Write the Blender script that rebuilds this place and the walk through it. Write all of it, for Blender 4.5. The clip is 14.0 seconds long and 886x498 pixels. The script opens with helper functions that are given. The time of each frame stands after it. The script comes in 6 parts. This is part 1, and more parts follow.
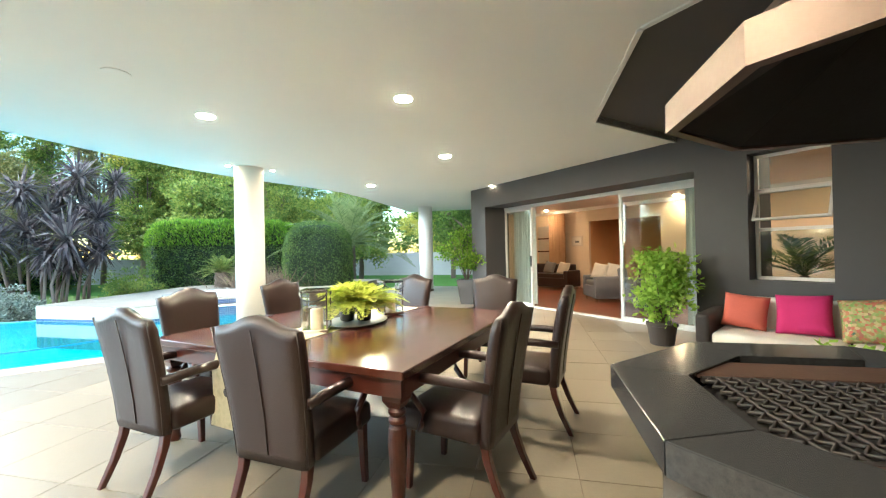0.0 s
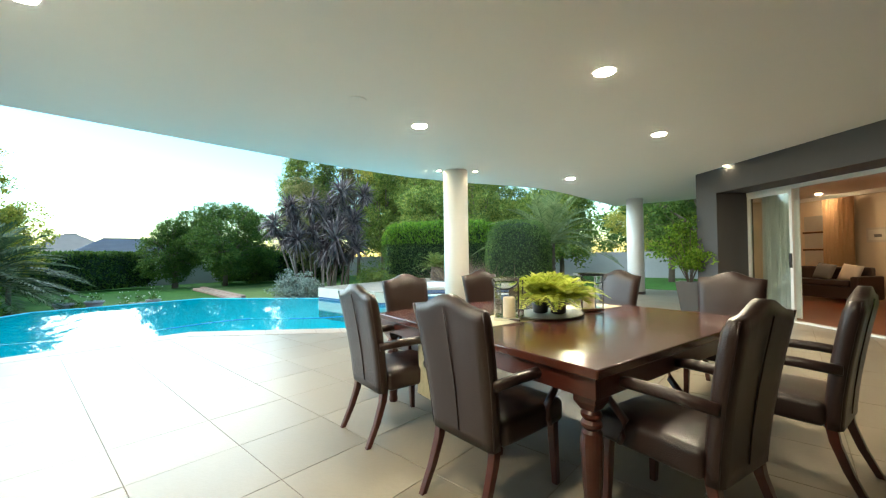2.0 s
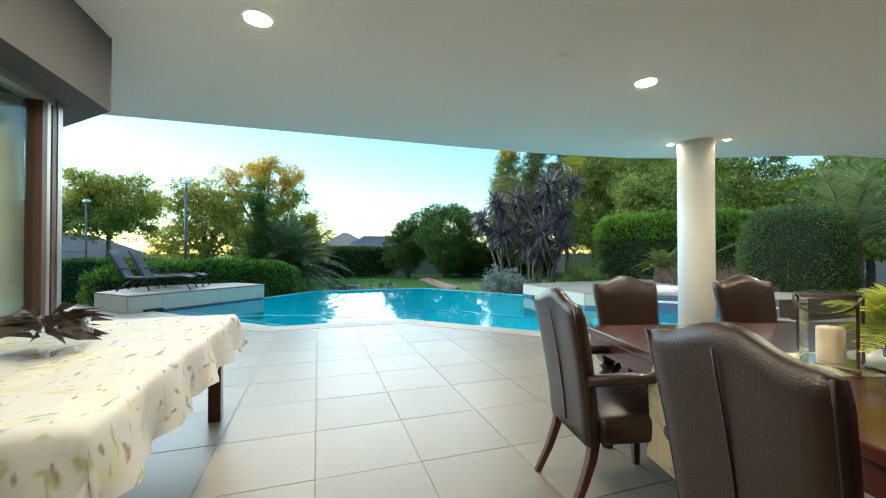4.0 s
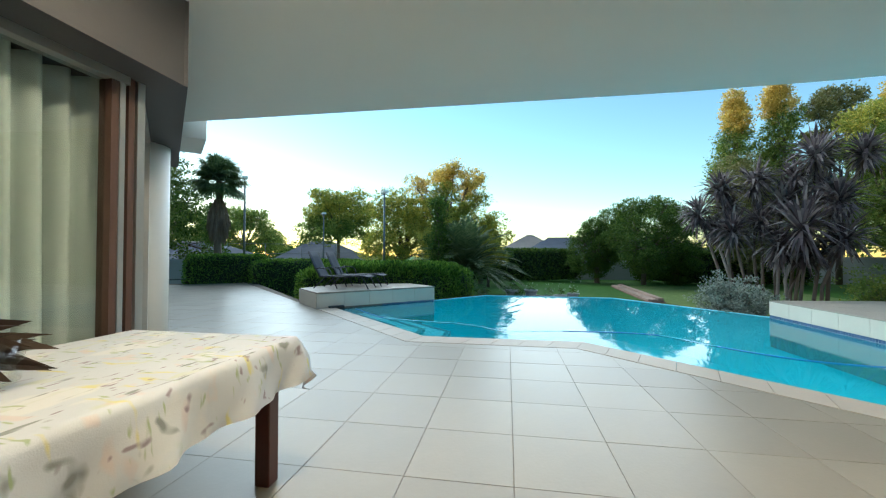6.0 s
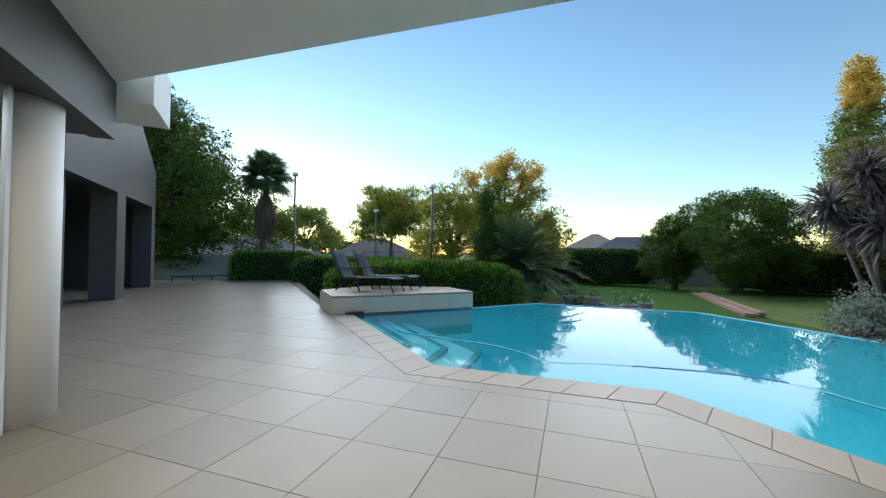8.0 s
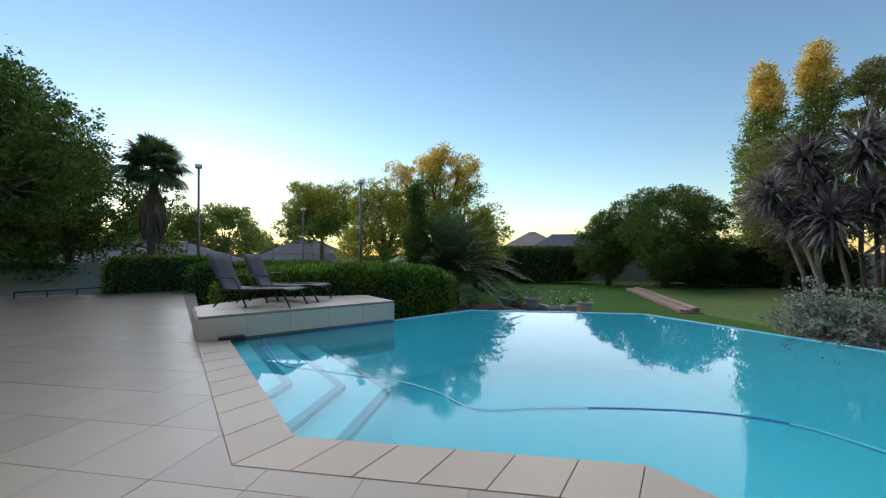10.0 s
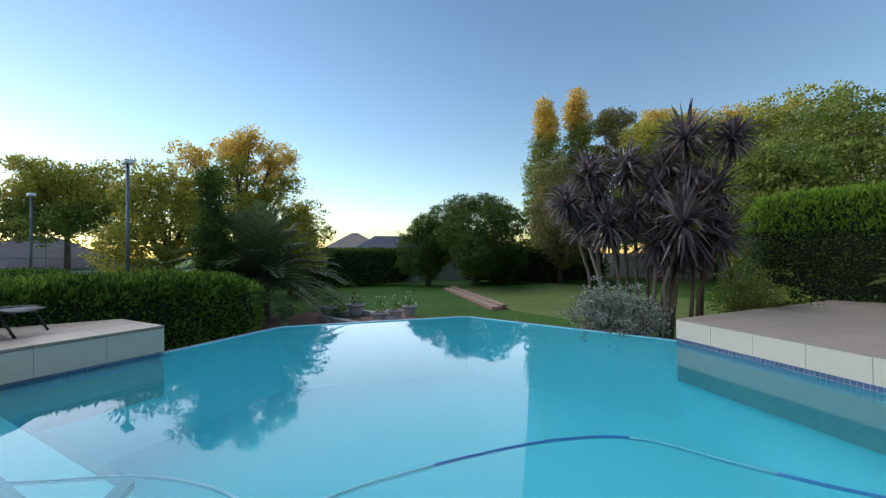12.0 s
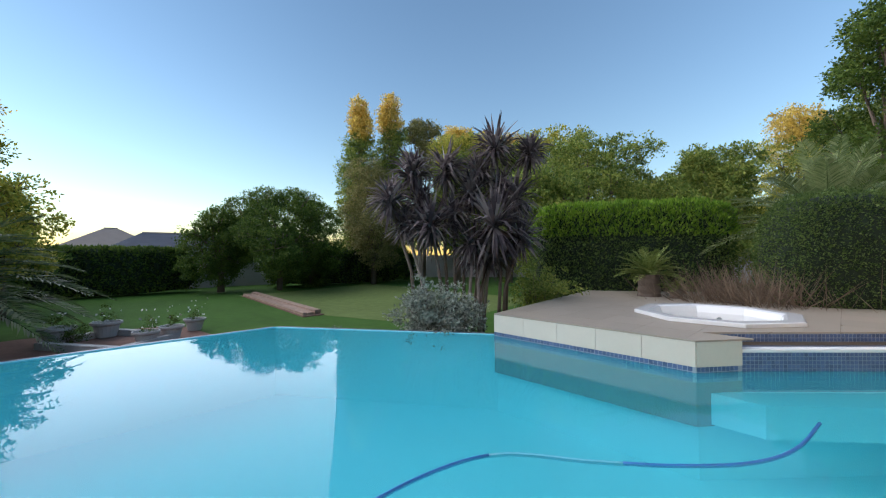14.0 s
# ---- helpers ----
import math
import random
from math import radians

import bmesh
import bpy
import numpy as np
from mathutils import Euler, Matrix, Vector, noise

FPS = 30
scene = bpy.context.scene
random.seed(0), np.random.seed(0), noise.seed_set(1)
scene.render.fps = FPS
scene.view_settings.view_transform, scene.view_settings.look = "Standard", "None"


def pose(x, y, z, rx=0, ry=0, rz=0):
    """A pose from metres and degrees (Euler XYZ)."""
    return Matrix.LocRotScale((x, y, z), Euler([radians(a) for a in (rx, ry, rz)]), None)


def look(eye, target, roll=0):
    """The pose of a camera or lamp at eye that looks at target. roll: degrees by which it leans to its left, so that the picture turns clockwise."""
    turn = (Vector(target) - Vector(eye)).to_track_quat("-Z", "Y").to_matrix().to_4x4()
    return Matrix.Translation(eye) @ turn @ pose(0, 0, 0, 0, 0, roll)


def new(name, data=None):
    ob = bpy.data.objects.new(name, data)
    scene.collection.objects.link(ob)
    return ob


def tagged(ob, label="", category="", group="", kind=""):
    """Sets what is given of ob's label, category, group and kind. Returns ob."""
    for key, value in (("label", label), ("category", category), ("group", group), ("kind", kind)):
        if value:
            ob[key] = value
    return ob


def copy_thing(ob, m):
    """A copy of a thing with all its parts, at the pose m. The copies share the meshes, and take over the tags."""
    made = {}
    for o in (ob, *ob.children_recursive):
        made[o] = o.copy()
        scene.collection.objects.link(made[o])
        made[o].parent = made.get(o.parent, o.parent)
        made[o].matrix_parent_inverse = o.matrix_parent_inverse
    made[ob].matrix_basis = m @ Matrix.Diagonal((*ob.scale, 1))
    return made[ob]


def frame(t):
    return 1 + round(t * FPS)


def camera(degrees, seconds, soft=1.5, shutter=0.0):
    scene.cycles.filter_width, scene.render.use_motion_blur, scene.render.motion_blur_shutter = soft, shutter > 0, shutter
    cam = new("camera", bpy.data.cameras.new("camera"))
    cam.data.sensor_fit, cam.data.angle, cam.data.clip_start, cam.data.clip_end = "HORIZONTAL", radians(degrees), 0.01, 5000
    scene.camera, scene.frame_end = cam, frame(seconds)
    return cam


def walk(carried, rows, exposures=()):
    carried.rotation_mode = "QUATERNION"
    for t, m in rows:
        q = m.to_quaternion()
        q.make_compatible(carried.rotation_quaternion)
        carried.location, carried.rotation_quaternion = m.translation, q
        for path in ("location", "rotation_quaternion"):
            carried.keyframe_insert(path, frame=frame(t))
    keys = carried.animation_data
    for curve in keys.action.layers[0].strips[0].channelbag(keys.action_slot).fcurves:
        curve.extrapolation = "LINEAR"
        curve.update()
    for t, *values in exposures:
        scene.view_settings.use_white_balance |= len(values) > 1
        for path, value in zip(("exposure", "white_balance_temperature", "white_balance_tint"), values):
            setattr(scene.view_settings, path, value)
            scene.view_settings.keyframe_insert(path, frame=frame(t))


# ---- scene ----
cam = camera(97.9, 14.0, soft=1.2)
PATH = [
    (0, (-0.143, 0.38, 1.347), (-0.581, 2.331, 1.359), -1.2),
    (0.5, (-0.128, 0.409, 1.33), (-0.786, 2.298, 1.343), -1.0),
    (1, (-0.126, 0.436, 1.304), (-1.01, 2.229, 1.327), -1.0),
    (1.5, (-0.118, 0.479, 1.286), (-1.236, 2.137, 1.314), -0.9),
    (2, (-0.146, 0.517, 1.258), (-1.48, 2.007, 1.289), -0.8),
    (2.5, (-0.215, 0.574, 1.232), (-1.741, 1.866, 1.267), -0.6),
    (3, (-0.313, 0.674, 1.245), (-2.003, 1.743, 1.271), -0.4),
    (3.5, (-0.469, 0.779, 1.241), (-2.277, 1.634, 1.27), -0.2),
    (3.7, (-0.54, 0.836, 1.249), (-2.387, 1.601, 1.274), -0.1),
    (5.8, (-1.864, 1.506, 1.234), (-3.846, 1.235, 1.267), 0.2),
    (6, (-2.025, 1.499, 1.231), (-3.997, 1.171, 1.263), 0.2),
    (6.5, (-2.416, 1.499, 1.242), (-4.356, 1.014, 1.262), 0.4),
    (7, (-2.814, 1.535, 1.237), (-4.722, 0.939, 1.266), 1.0),
    (7.2, (-2.969, 1.572, 1.251), (-4.865, 0.938, 1.273), 1.1),
    (9.3, (-4.766, 1.79, 1.275), (-6.684, 1.224, 1.298), 0.0),
    (9.5, (-4.903, 1.787, 1.287), (-6.834, 1.268, 1.311), -0.2),
    (10, (-5.251, 1.766, 1.292), (-7.222, 1.422, 1.316), -0.2),
    (10.5, (-5.523, 1.769, 1.323), (-7.518, 1.624, 1.347), -0.2),
    (11, (-5.787, 1.751, 1.328), (-7.785, 1.828, 1.355), -0.2),
    (11.5, (-6.045, 1.752, 1.344), (-8.02, 2.068, 1.368), -0.4),
    (12, (-6.282, 1.775, 1.341), (-8.204, 2.329, 1.366), -0.5),
    (12.5, (-6.506, 1.782, 1.332), (-8.337, 2.585, 1.357), -0.5),
    (13, (-6.749, 1.801, 1.292), (-8.455, 2.845, 1.319), -0.3),
    (13.5, (-6.901, 1.835, 1.293), (-8.48, 3.062, 1.32), -0.3),
    (14, (-7.048, 1.926, 1.272), (-8.491, 3.311, 1.301), -0.3),
]
EXPOSURES = [(0.0, 3.9, 5300, 0), (1.0, 3.5, 5350, -2), (2.0, 3.15, 5400, -4), (3.5, 2.7, 5350, -3), (5.8, 2.25, 5450, -1), (7.2, 2.1, 5650, 5), (9.3, 1.8, 5950, 14),
             (11.0, 1.7, 5950, 15), (12.5, 1.85, 5950, 17), (14.0, 1.95, 5950, 17)]
walk(cam, [(t, look(eye, target, roll)) for t, eye, target, roll in PATH], EXPOSURES)

# ---- light ----
SUN_AZ, SUN_EL = radians(222.0), radians(4.4)      # azimuth counted from +x towards +y
world = bpy.data.worlds.new("evening_sky")
scene.world = world
world.use_nodes = True
wn = world.node_tree.nodes
wn.clear()
w_out, w_bg, w_sky = wn.new("ShaderNodeOutputWorld"), wn.new("ShaderNodeBackground"), wn.new("ShaderNodeTexSky")
w_sky.sky_type, w_sky.sun_disc = "NISHITA", False
w_sky.sun_elevation, w_sky.sun_rotation = SUN_EL, math.pi / 2 - SUN_AZ
w_sky.air_density, w_sky.dust_density, w_sky.ozone_density = 1.0, 0.08, 1.8
w_bg.inputs["Strength"].default_value = 0.112
world.node_tree.links.new(w_sky.outputs[0], w_bg.inputs[0])
world.node_tree.links.new(w_bg.outputs[0], w_out.inputs[0])

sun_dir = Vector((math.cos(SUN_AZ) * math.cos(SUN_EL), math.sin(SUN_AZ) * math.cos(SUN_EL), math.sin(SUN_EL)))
# sun lamp spread 140 degrees wide, added as fill for the bright western sky
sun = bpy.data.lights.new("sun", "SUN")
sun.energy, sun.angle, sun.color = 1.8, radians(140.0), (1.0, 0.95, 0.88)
sun_fill_ob = new("sun", sun)
sun_fill_ob.matrix_world = look(sun_dir * 100, (0, 0, 0))


# ---- materials ----
def mat(name, base=(0.5, 0.5, 0.5), rough=0.6, metal=0.0, vary=0.0, scale=6.0, bump=0.0, bscale=60.0, fine=0.0,
        island=False, obj=False, spec=0.5, ramp=None, trans=0.0, stretch=(1, 1, 1), coat=0.0, rvar=0.0, sheen=0.0):
    """Principled material: base colour varied by two noises (and per piece), roughness varied, fine bump."""
    m = bpy.data.materials.new(name)
    m.use_nodes = True
    nt = m.node_tree
    n, lk = nt.nodes, nt.links
    p = n["Principled BSDF"]
    p.inputs["Roughness"].default_value, p.inputs["Metallic"].default_value = rough, metal
    p.inputs["Specular IOR Level"].default_value = spec
    p.inputs["Coat Weight"].default_value = coat
    p.inputs["Coat Roughness"].default_value = 0.12
    p.inputs["Sheen Weight"].default_value = sheen
    co = n.new("ShaderNodeTexCoord")
    mp = n.new("ShaderNodeMapping")
    mp.inputs["Scale"].default_value = stretch
    lk.new(co.outputs["Object"], mp.inputs[0])
    value = None

    def noise_tex(sc, detail=4.0):
        t = n.new("ShaderNodeTexNoise")
        t.inputs["Scale"].default_value, t.inputs["Detail"].default_value = sc, detail
        lk.new(mp.outputs[0], t.inputs["Vector"])
        return t.outputs["Fac"]

    def math_node(op, a, b):
        k = n.new("ShaderNodeMath")
        k.operation = op
        for i, v in enumerate((a, b)):
            if isinstance(v, (int, float)):
                k.inputs[i].default_value = v
            else:
                lk.new(v, k.inputs[i])
        return k.outputs[0]

    big = noise_tex(scale)
    small = noise_tex(scale * 9)
    value = math_node("ADD", math_node("MULTIPLY", math_node("SUBTRACT", big, 0.5), 2 * vary),
                      math_node("MULTIPLY", math_node("SUBTRACT", small, 0.5), 2 * (fine or vary * 0.5)))
    if island:
        g = n.new("ShaderNodeNewGeometry")
        rnd = g.outputs["Random Per Island"]
    elif obj:
        g = n.new("ShaderNodeObjectInfo")
        rnd = g.outputs["Random"]
    else:
        rnd = None
    if ramp:
        cr = n.new("ShaderNodeValToRGB")
        els = cr.color_ramp.elements
        els[0].color, els[1].color = (*ramp[0], 1), (*ramp[-1], 1)
        for i, c in enumerate(ramp[1:-1]):
            e = els.new((i + 1) / (len(ramp) - 1))
            e.color = (*c, 1)
        src = math_node("ADD", rnd if rnd else big, math_node("MULTIPLY", math_node("SUBTRACT", big, 0.5), 0.8)) if rnd else big
        lk.new(src, cr.inputs[0])
        colour = cr.outputs[0]
    else:
        rgb = n.new("ShaderNodeRGB")
        rgb.outputs[0].default_value = (*base, 1)
        colour = rgb.outputs[0]
        if rnd:
            value = math_node("ADD", value, math_node("MULTIPLY", math_node("SUBTRACT", rnd, 0.5), vary * 1.2))
    hs = n.new("ShaderNodeHueSaturation")
    lk.new(math_node("ADD", value, 1.0), hs.inputs["Value"])
    lk.new(colour, hs.inputs["Color"])
    lk.new(hs.outputs[0], p.inputs["Base Color"])
    if rvar:
        lk.new(math_node("ADD", rough, math_node("MULTIPLY", math_node("SUBTRACT", big, 0.5), 2 * rvar)), p.inputs["Roughness"])
    if bump:
        b = n.new("ShaderNodeBump")
        b.inputs["Strength"].default_value, b.inputs["Distance"].default_value = bump, 0.01
        lk.new(noise_tex(bscale, 6.0), b.inputs["Height"])
        lk.new(b.outputs[0], p.inputs["Normal"])
    if trans:
        t = n.new("ShaderNodeBsdfTranslucent")
        mx = n.new("ShaderNodeMixShader")
        mx.inputs[0].default_value = trans
        lk.new(hs.outputs[0], t.inputs[0])
        lk.new(p.outputs[0], mx.inputs[1])
        lk.new(t.outputs[0], mx.inputs[2])
        lk.new(mx.outputs[0], n["Material Output"].inputs[0])
    return m


def glow(name, col, strength):
    m = mat(name, col)
    p = m.node_tree.nodes["Principled BSDF"]
    p.inputs["Emission Color"].default_value = (*col, 1)
    p.inputs["Emission Strength"].default_value = strength
    return m


def clear(name, tint=(1, 1, 1), ior=1.45, rough=0.0, ripple=0.0, cloudy=0.0, body=(1, 1, 1), gloss=(1, 1, 1)):
    """Thin pane or still water: transparent, with mirror gloss by Fresnel."""
    m = bpy.data.materials.new(name)
    m.use_nodes = True
    n, lk = m.node_tree.nodes, m.node_tree.links
    n.remove(n["Principled BSDF"])
    tr, gl, mx, lw = (n.new("ShaderNodeBsdf" + "Transparent"), n.new("ShaderNodeBsdfGlossy"),
                      n.new("ShaderNodeMixShader"), n.new("ShaderNodeLayerWeight"))
    fr, pw = n.new("ShaderNodeMath"), n.new("ShaderNodeMath")
    tr.inputs[0].default_value = (*tint, 1)
    gl.inputs["Roughness"].default_value = rough
    gl.inputs["Color"].default_value = (*gloss, 1)
    f0 = ((ior - 1) / (ior + 1)) ** 2
    lw.inputs[0].default_value = 0.5
    pw.operation, fr.operation = "POWER", "MULTIPLY_ADD"
    pw.inputs[1].default_value, fr.inputs[1].default_value, fr.inputs[2].default_value = 5.0, 1 - f0, f0
    lk.new(lw.outputs["Facing"], pw.inputs[0])
    lk.new(pw.outputs[0], fr.inputs[0])
    lk.new(fr.outputs[0], mx.inputs[0])
    under = tr.outputs[0]
    if cloudy:
        df, m2 = n.new("ShaderNodeBsdfDiffuse"), n.new("ShaderNodeMixShader")
        df.inputs[0].default_value, m2.inputs[0].default_value = (*body, 1), cloudy
        lk.new(under, m2.inputs[1])
        lk.new(df.outputs[0], m2.inputs[2])
        under = m2.outputs[0]
    lk.new(under, mx.inputs[1])
    lk.new(gl.outputs[0], mx.inputs[2])
    lk.new(mx.outputs[0], n["Material Output"].inputs[0])
    if ripple:
        co, nz, nz2, ad, b = (n.new("ShaderNodeTexCoord"), n.new("ShaderNodeTexNoise"), n.new("ShaderNodeTexNoise"),
                              n.new("ShaderNodeMath"), n.new("ShaderNodeBump"))
        nz.inputs["Scale"].default_value, nz.inputs["Detail"].default_value = 1.3, 2.0
        nz2.inputs["Scale"].default_value, nz2.inputs["Detail"].default_value = 7.0, 1.0
        for t in (nz, nz2):
            lk.new(co.outputs["Object"], t.inputs["Vector"])
        ad.operation = "MULTIPLY_ADD"
        ad.inputs[1].default_value = 0.12
        lk.new(nz2.outputs[0], ad.inputs[0])
        lk.new(nz.outputs[0], ad.inputs[2])
        b.inputs["Strength"].default_value, b.inputs["Distance"].default_value = ripple, 0.05
        lk.new(ad.outputs[0], b.inputs["Height"])
        lk.new(b.outputs[0], gl.inputs["Normal"])
    return m


M = dict(
    tile=mat("sandstone_tile", (0.236, 0.202, 0.150), 0.36, vary=0.14, scale=2.2, fine=0.04, bump=0.08, bscale=45, obj=True, rvar=0.08),
    tile_far=mat("sandstone_tile_joined", (0.236, 0.202, 0.150), 0.36, vary=0.14, scale=2.2, fine=0.04, bump=0.08, bscale=45, island=True, rvar=0.08),
    grout=mat("grout", (0.17, 0.134, 0.098), 0.9, vary=0.15, scale=5, bump=0.2),
    coping=mat("coping_stone", (0.36, 0.30, 0.228), 0.5, vary=0.08, scale=3, fine=0.05, bump=0.12, bscale=50, obj=True, rvar=0.08),
    cladding=mat("cladding_tile", (0.62, 0.55, 0.44), 0.45, vary=0.06, scale=3, bump=0.08, bscale=40, obj=True),
    ceiling=mat("ceiling_paint", (0.80, 0.79, 0.75), 0.75, vary=0.02, scale=0.8, bump=0.05, bscale=90),
    white=mat("white_paint", (0.80, 0.79, 0.76), 0.55, vary=0.03, scale=2, bump=0.06, bscale=60),
    charcoal=mat("charcoal_paint", (0.062, 0.060, 0.064), 0.6, vary=0.08, scale=1.5, bump=0.12, bscale=90),
    black=mat("soot_black", (0.012, 0.011, 0.011), 0.8, vary=0.3, scale=8, bump=0.2),
    leather=mat("brown_leather", (0.025, 0.013, 0.011), 0.32, vary=0.18, scale=5, fine=0.1, bump=0.22, bscale=160, rvar=0.08, obj=True),
    wood=mat("mahogany", (0.065, 0.016, 0.010), 0.28, vary=0.3, scale=3, fine=0.25, bump=0.06, bscale=70, stretch=(1, 6, 6), coat=0.3),
    table_top=mat("polished_mahogany", (0.070, 0.020, 0.012), 0.2, vary=0.3, scale=2, fine=0.22, bump=0.03, bscale=60, stretch=(1, 9, 1), coat=0.5, rvar=0.06),
    granite=mat("black_granite", (0.045, 0.045, 0.046), 0.18, vary=0.5, scale=60, fine=0.5, bump=0.02, coat=0.3),
    granite_edge=mat("granite_edge", (0.10, 0.098, 0.095), 0.3, vary=0.3, scale=40, bump=0.05),
    copper=mat("brushed_copper", (0.135, 0.100, 0.080), 0.45, metal=0.9, vary=0.18, scale=5, fine=0.1, bump=0.08, bscale=25, rvar=0.1),
    iron=mat("cast_iron", (0.035, 0.030, 0.028), 0.6, metal=0.3, vary=0.3, scale=20, bump=0.2),
    rust=mat("oxidised_plate", (0.13, 0.075, 0.055), 0.45, metal=0.4, vary=0.25, scale=6, bump=0.1),
    alu=mat("white_aluminium", (0.72, 0.72, 0.70), 0.35, vary=0.03, scale=8),
    silver=mat("bare_aluminium", (0.50, 0.48, 0.46), 0.35, metal=0.8, vary=0.08, scale=8),
    bronze=mat("bronze_frame", (0.085, 0.048, 0.036), 0.4, vary=0.12, scale=8, spec=0.4),
    chrome=mat("polished_steel", (0.75, 0.74, 0.72), 0.12, metal=1.0, vary=0.05, scale=8),
    glass=clear("window_glass", (0.82, 0.865, 0.85), 1.5),
    jar=clear("clear_glass", (0.97, 0.98, 0.98), 1.45),
    water=clear("pool_water", (0.50, 0.94, 0.97), 1.33, 0.008, 0.03, 0.42, (0.05, 0.42, 0.52), (0.60, 0.62, 0.64)),
    pale_plaster=mat("step_plaster", (0.66, 0.86, 0.88), 0.7, vary=0.05, scale=0.7, fine=0.03),
    pool=mat("pool_plaster", (0.40, 0.80, 0.86), 0.7, vary=0.05, scale=0.7, fine=0.03),
    step_tile=mat("step_edge_tile", (0.10, 0.13, 0.20), 0.4, vary=0.3, scale=30),
    mosaic=mat("blue_mosaic", (0.09, 0.13, 0.24), 0.25, vary=0.35, scale=12, island=True),
    mosaic_grout=mat("mosaic_grout", (0.30, 0.33, 0.38), 0.8, vary=0.1),
    acrylic=mat("spa_acrylic", (0.78, 0.77, 0.74), 0.2, vary=0.03, scale=3, coat=0.3),
    floor_wood=mat("parquet", (0.20, 0.055, 0.022), 0.3, vary=0.25, scale=3, stretch=(1, 8, 1), coat=0.3, obj=True),
    cream=mat("cream_wall", (0.62, 0.50, 0.36), 0.7, vary=0.03, scale=2),
    ochre=mat("ochre_wall", (0.58, 0.33, 0.14), 0.7, vary=0.05, scale=2),
    curtain=mat("tan_curtain", (0.36, 0.22, 0.11), 0.8, vary=0.1, scale=8, stretch=(1, 1, .2)),
    sheer=mat("sheer_curtain", (0.66, 0.70, 0.67), 0.8, vary=0.06, scale=8, trans=0.15, stretch=(1, 1, .2)),
    brown_curtain=mat("taupe_curtain", (0.40, 0.33, 0.27), 0.85, vary=0.12, scale=8, stretch=(1, 1, .2)),
    rattan=mat("dark_rattan", (0.025, 0.019, 0.017), 0.55, vary=0.4, scale=40, bump=0.5, bscale=120),
    cushion=mat("white_canvas", (0.74, 0.70, 0.63), 0.85, vary=0.05, scale=4, bump=0.15, bscale=200),
    coral=mat("coral_fabric", (0.56, 0.13, 0.09), 0.85, vary=0.08, scale=6, bump=0.2, bscale=220),
    pink=mat("magenta_fabric", (0.52, 0.02, 0.15), 0.85, vary=0.08, scale=6, bump=0.2, bscale=220),
    grey_fabric=mat("grey_fabric", (0.15, 0.14, 0.135), 0.85, vary=0.1, scale=6, bump=0.2, bscale=220),
    pale_fabric=mat("pale_fabric", (0.55, 0.48, 0.40), 0.85, vary=0.1, scale=9, bump=0.2, bscale=220),
    terracotta=mat("brown_pot", (0.055, 0.046, 0.042), 0.65, vary=0.15, scale=5, bump=0.1),
    planter=mat("grey_planter", (0.095, 0.095, 0.10), 0.55, vary=0.1, scale=4, bump=0.1),
    concrete_pot=mat("concrete_pot", (0.42, 0.40, 0.38), 0.85, vary=0.2, scale=6, fine=0.15, bump=0.3, bscale=40),
    soil=mat("soil", (0.075, 0.045, 0.03), 0.95, vary=0.4, scale=6, fine=0.3, bump=0.8, bscale=25),
    red_soil=mat("red_soil", (0.19, 0.10, 0.07), 0.95, vary=0.3, scale=2, fine=0.3, bump=0.8, bscale=18),
    wax=mat("candle_wax", (0.78, 0.66, 0.48), 0.5, vary=0.03, scale=8),
    runner=mat("table_runner", (0.52, 0.49, 0.34), 0.9, ramp=((0.42, 0.40, 0.24), (0.66, 0.62, 0.46), (0.30, 0.30, 0.16)), scale=18, bump=0.2, bscale=200),
    sling=mat("grey_sling", (0.050, 0.055, 0.070), 0.7, vary=0.1, scale=12, bump=0.25, bscale=300),
    gun=mat("dark_powder_coat", (0.022, 0.022, 0.025), 0.4, vary=0.1, scale=10),
    slate=mat("slate_roof", (0.085, 0.095, 0.125), 0.7, vary=0.2, scale=1.5, fine=0.2, bump=0.3, bscale=12, island=True),
    ridge=mat("tan_roof", (0.28, 0.23, 0.20), 0.8, vary=0.15, scale=2),
    garden_wall=mat("garden_wall", (0.36, 0.36, 0.36), 0.85, vary=0.12, scale=0.8, bump=0.2, bscale=25),
    brick=mat("path_brick", (0.34, 0.23, 0.165), 0.85, vary=0.2, scale=8, bump=0.3, bscale=40, obj=True),
    bark=mat("bark", (0.13, 0.095, 0.07), 0.9, vary=0.3, scale=6, fine=0.25, bump=0.7, bscale=20, stretch=(1, 1, .3)),
    pale_bark=mat("pale_bark", (0.24, 0.20, 0.165), 0.9, vary=0.3, scale=6, fine=0.25, bump=0.6, bscale=20, stretch=(1, 1, .3)),
    shag=mat("dry_fronds", (0.17, 0.12, 0.08), 0.9, vary=0.3, scale=6, island=True),
    pale_grass=mat("pale_lawn", (0.13, 0.17, 0.05), 0.95, vary=0.2, scale=0.4, fine=0.3, spec=0.1, bump=0.9, bscale=40),
    grass=mat("lawn", (0.055, 0.118, 0.020), 0.95, vary=0.25, scale=0.35, fine=0.3, spec=0.1, bump=0.9, bscale=40),
    blade=mat("grass_blades", rough=0.7, ramp=((0.045, 0.10, 0.018), (0.08, 0.15, 0.03), (0.12, 0.17, 0.05)), island=True, trans=0.2),
    hose=mat("pool_hose", (0.16, 0.42, 0.52), 0.4, vary=0.1, scale=5),
    hose_blue=mat("blue_hose", (0.04, 0.16, 0.44), 0.35, vary=0.1, scale=5),
    steel_post=mat("lamp_post", (0.16, 0.17, 0.18), 0.5, metal=0.5, vary=0.1, scale=4),
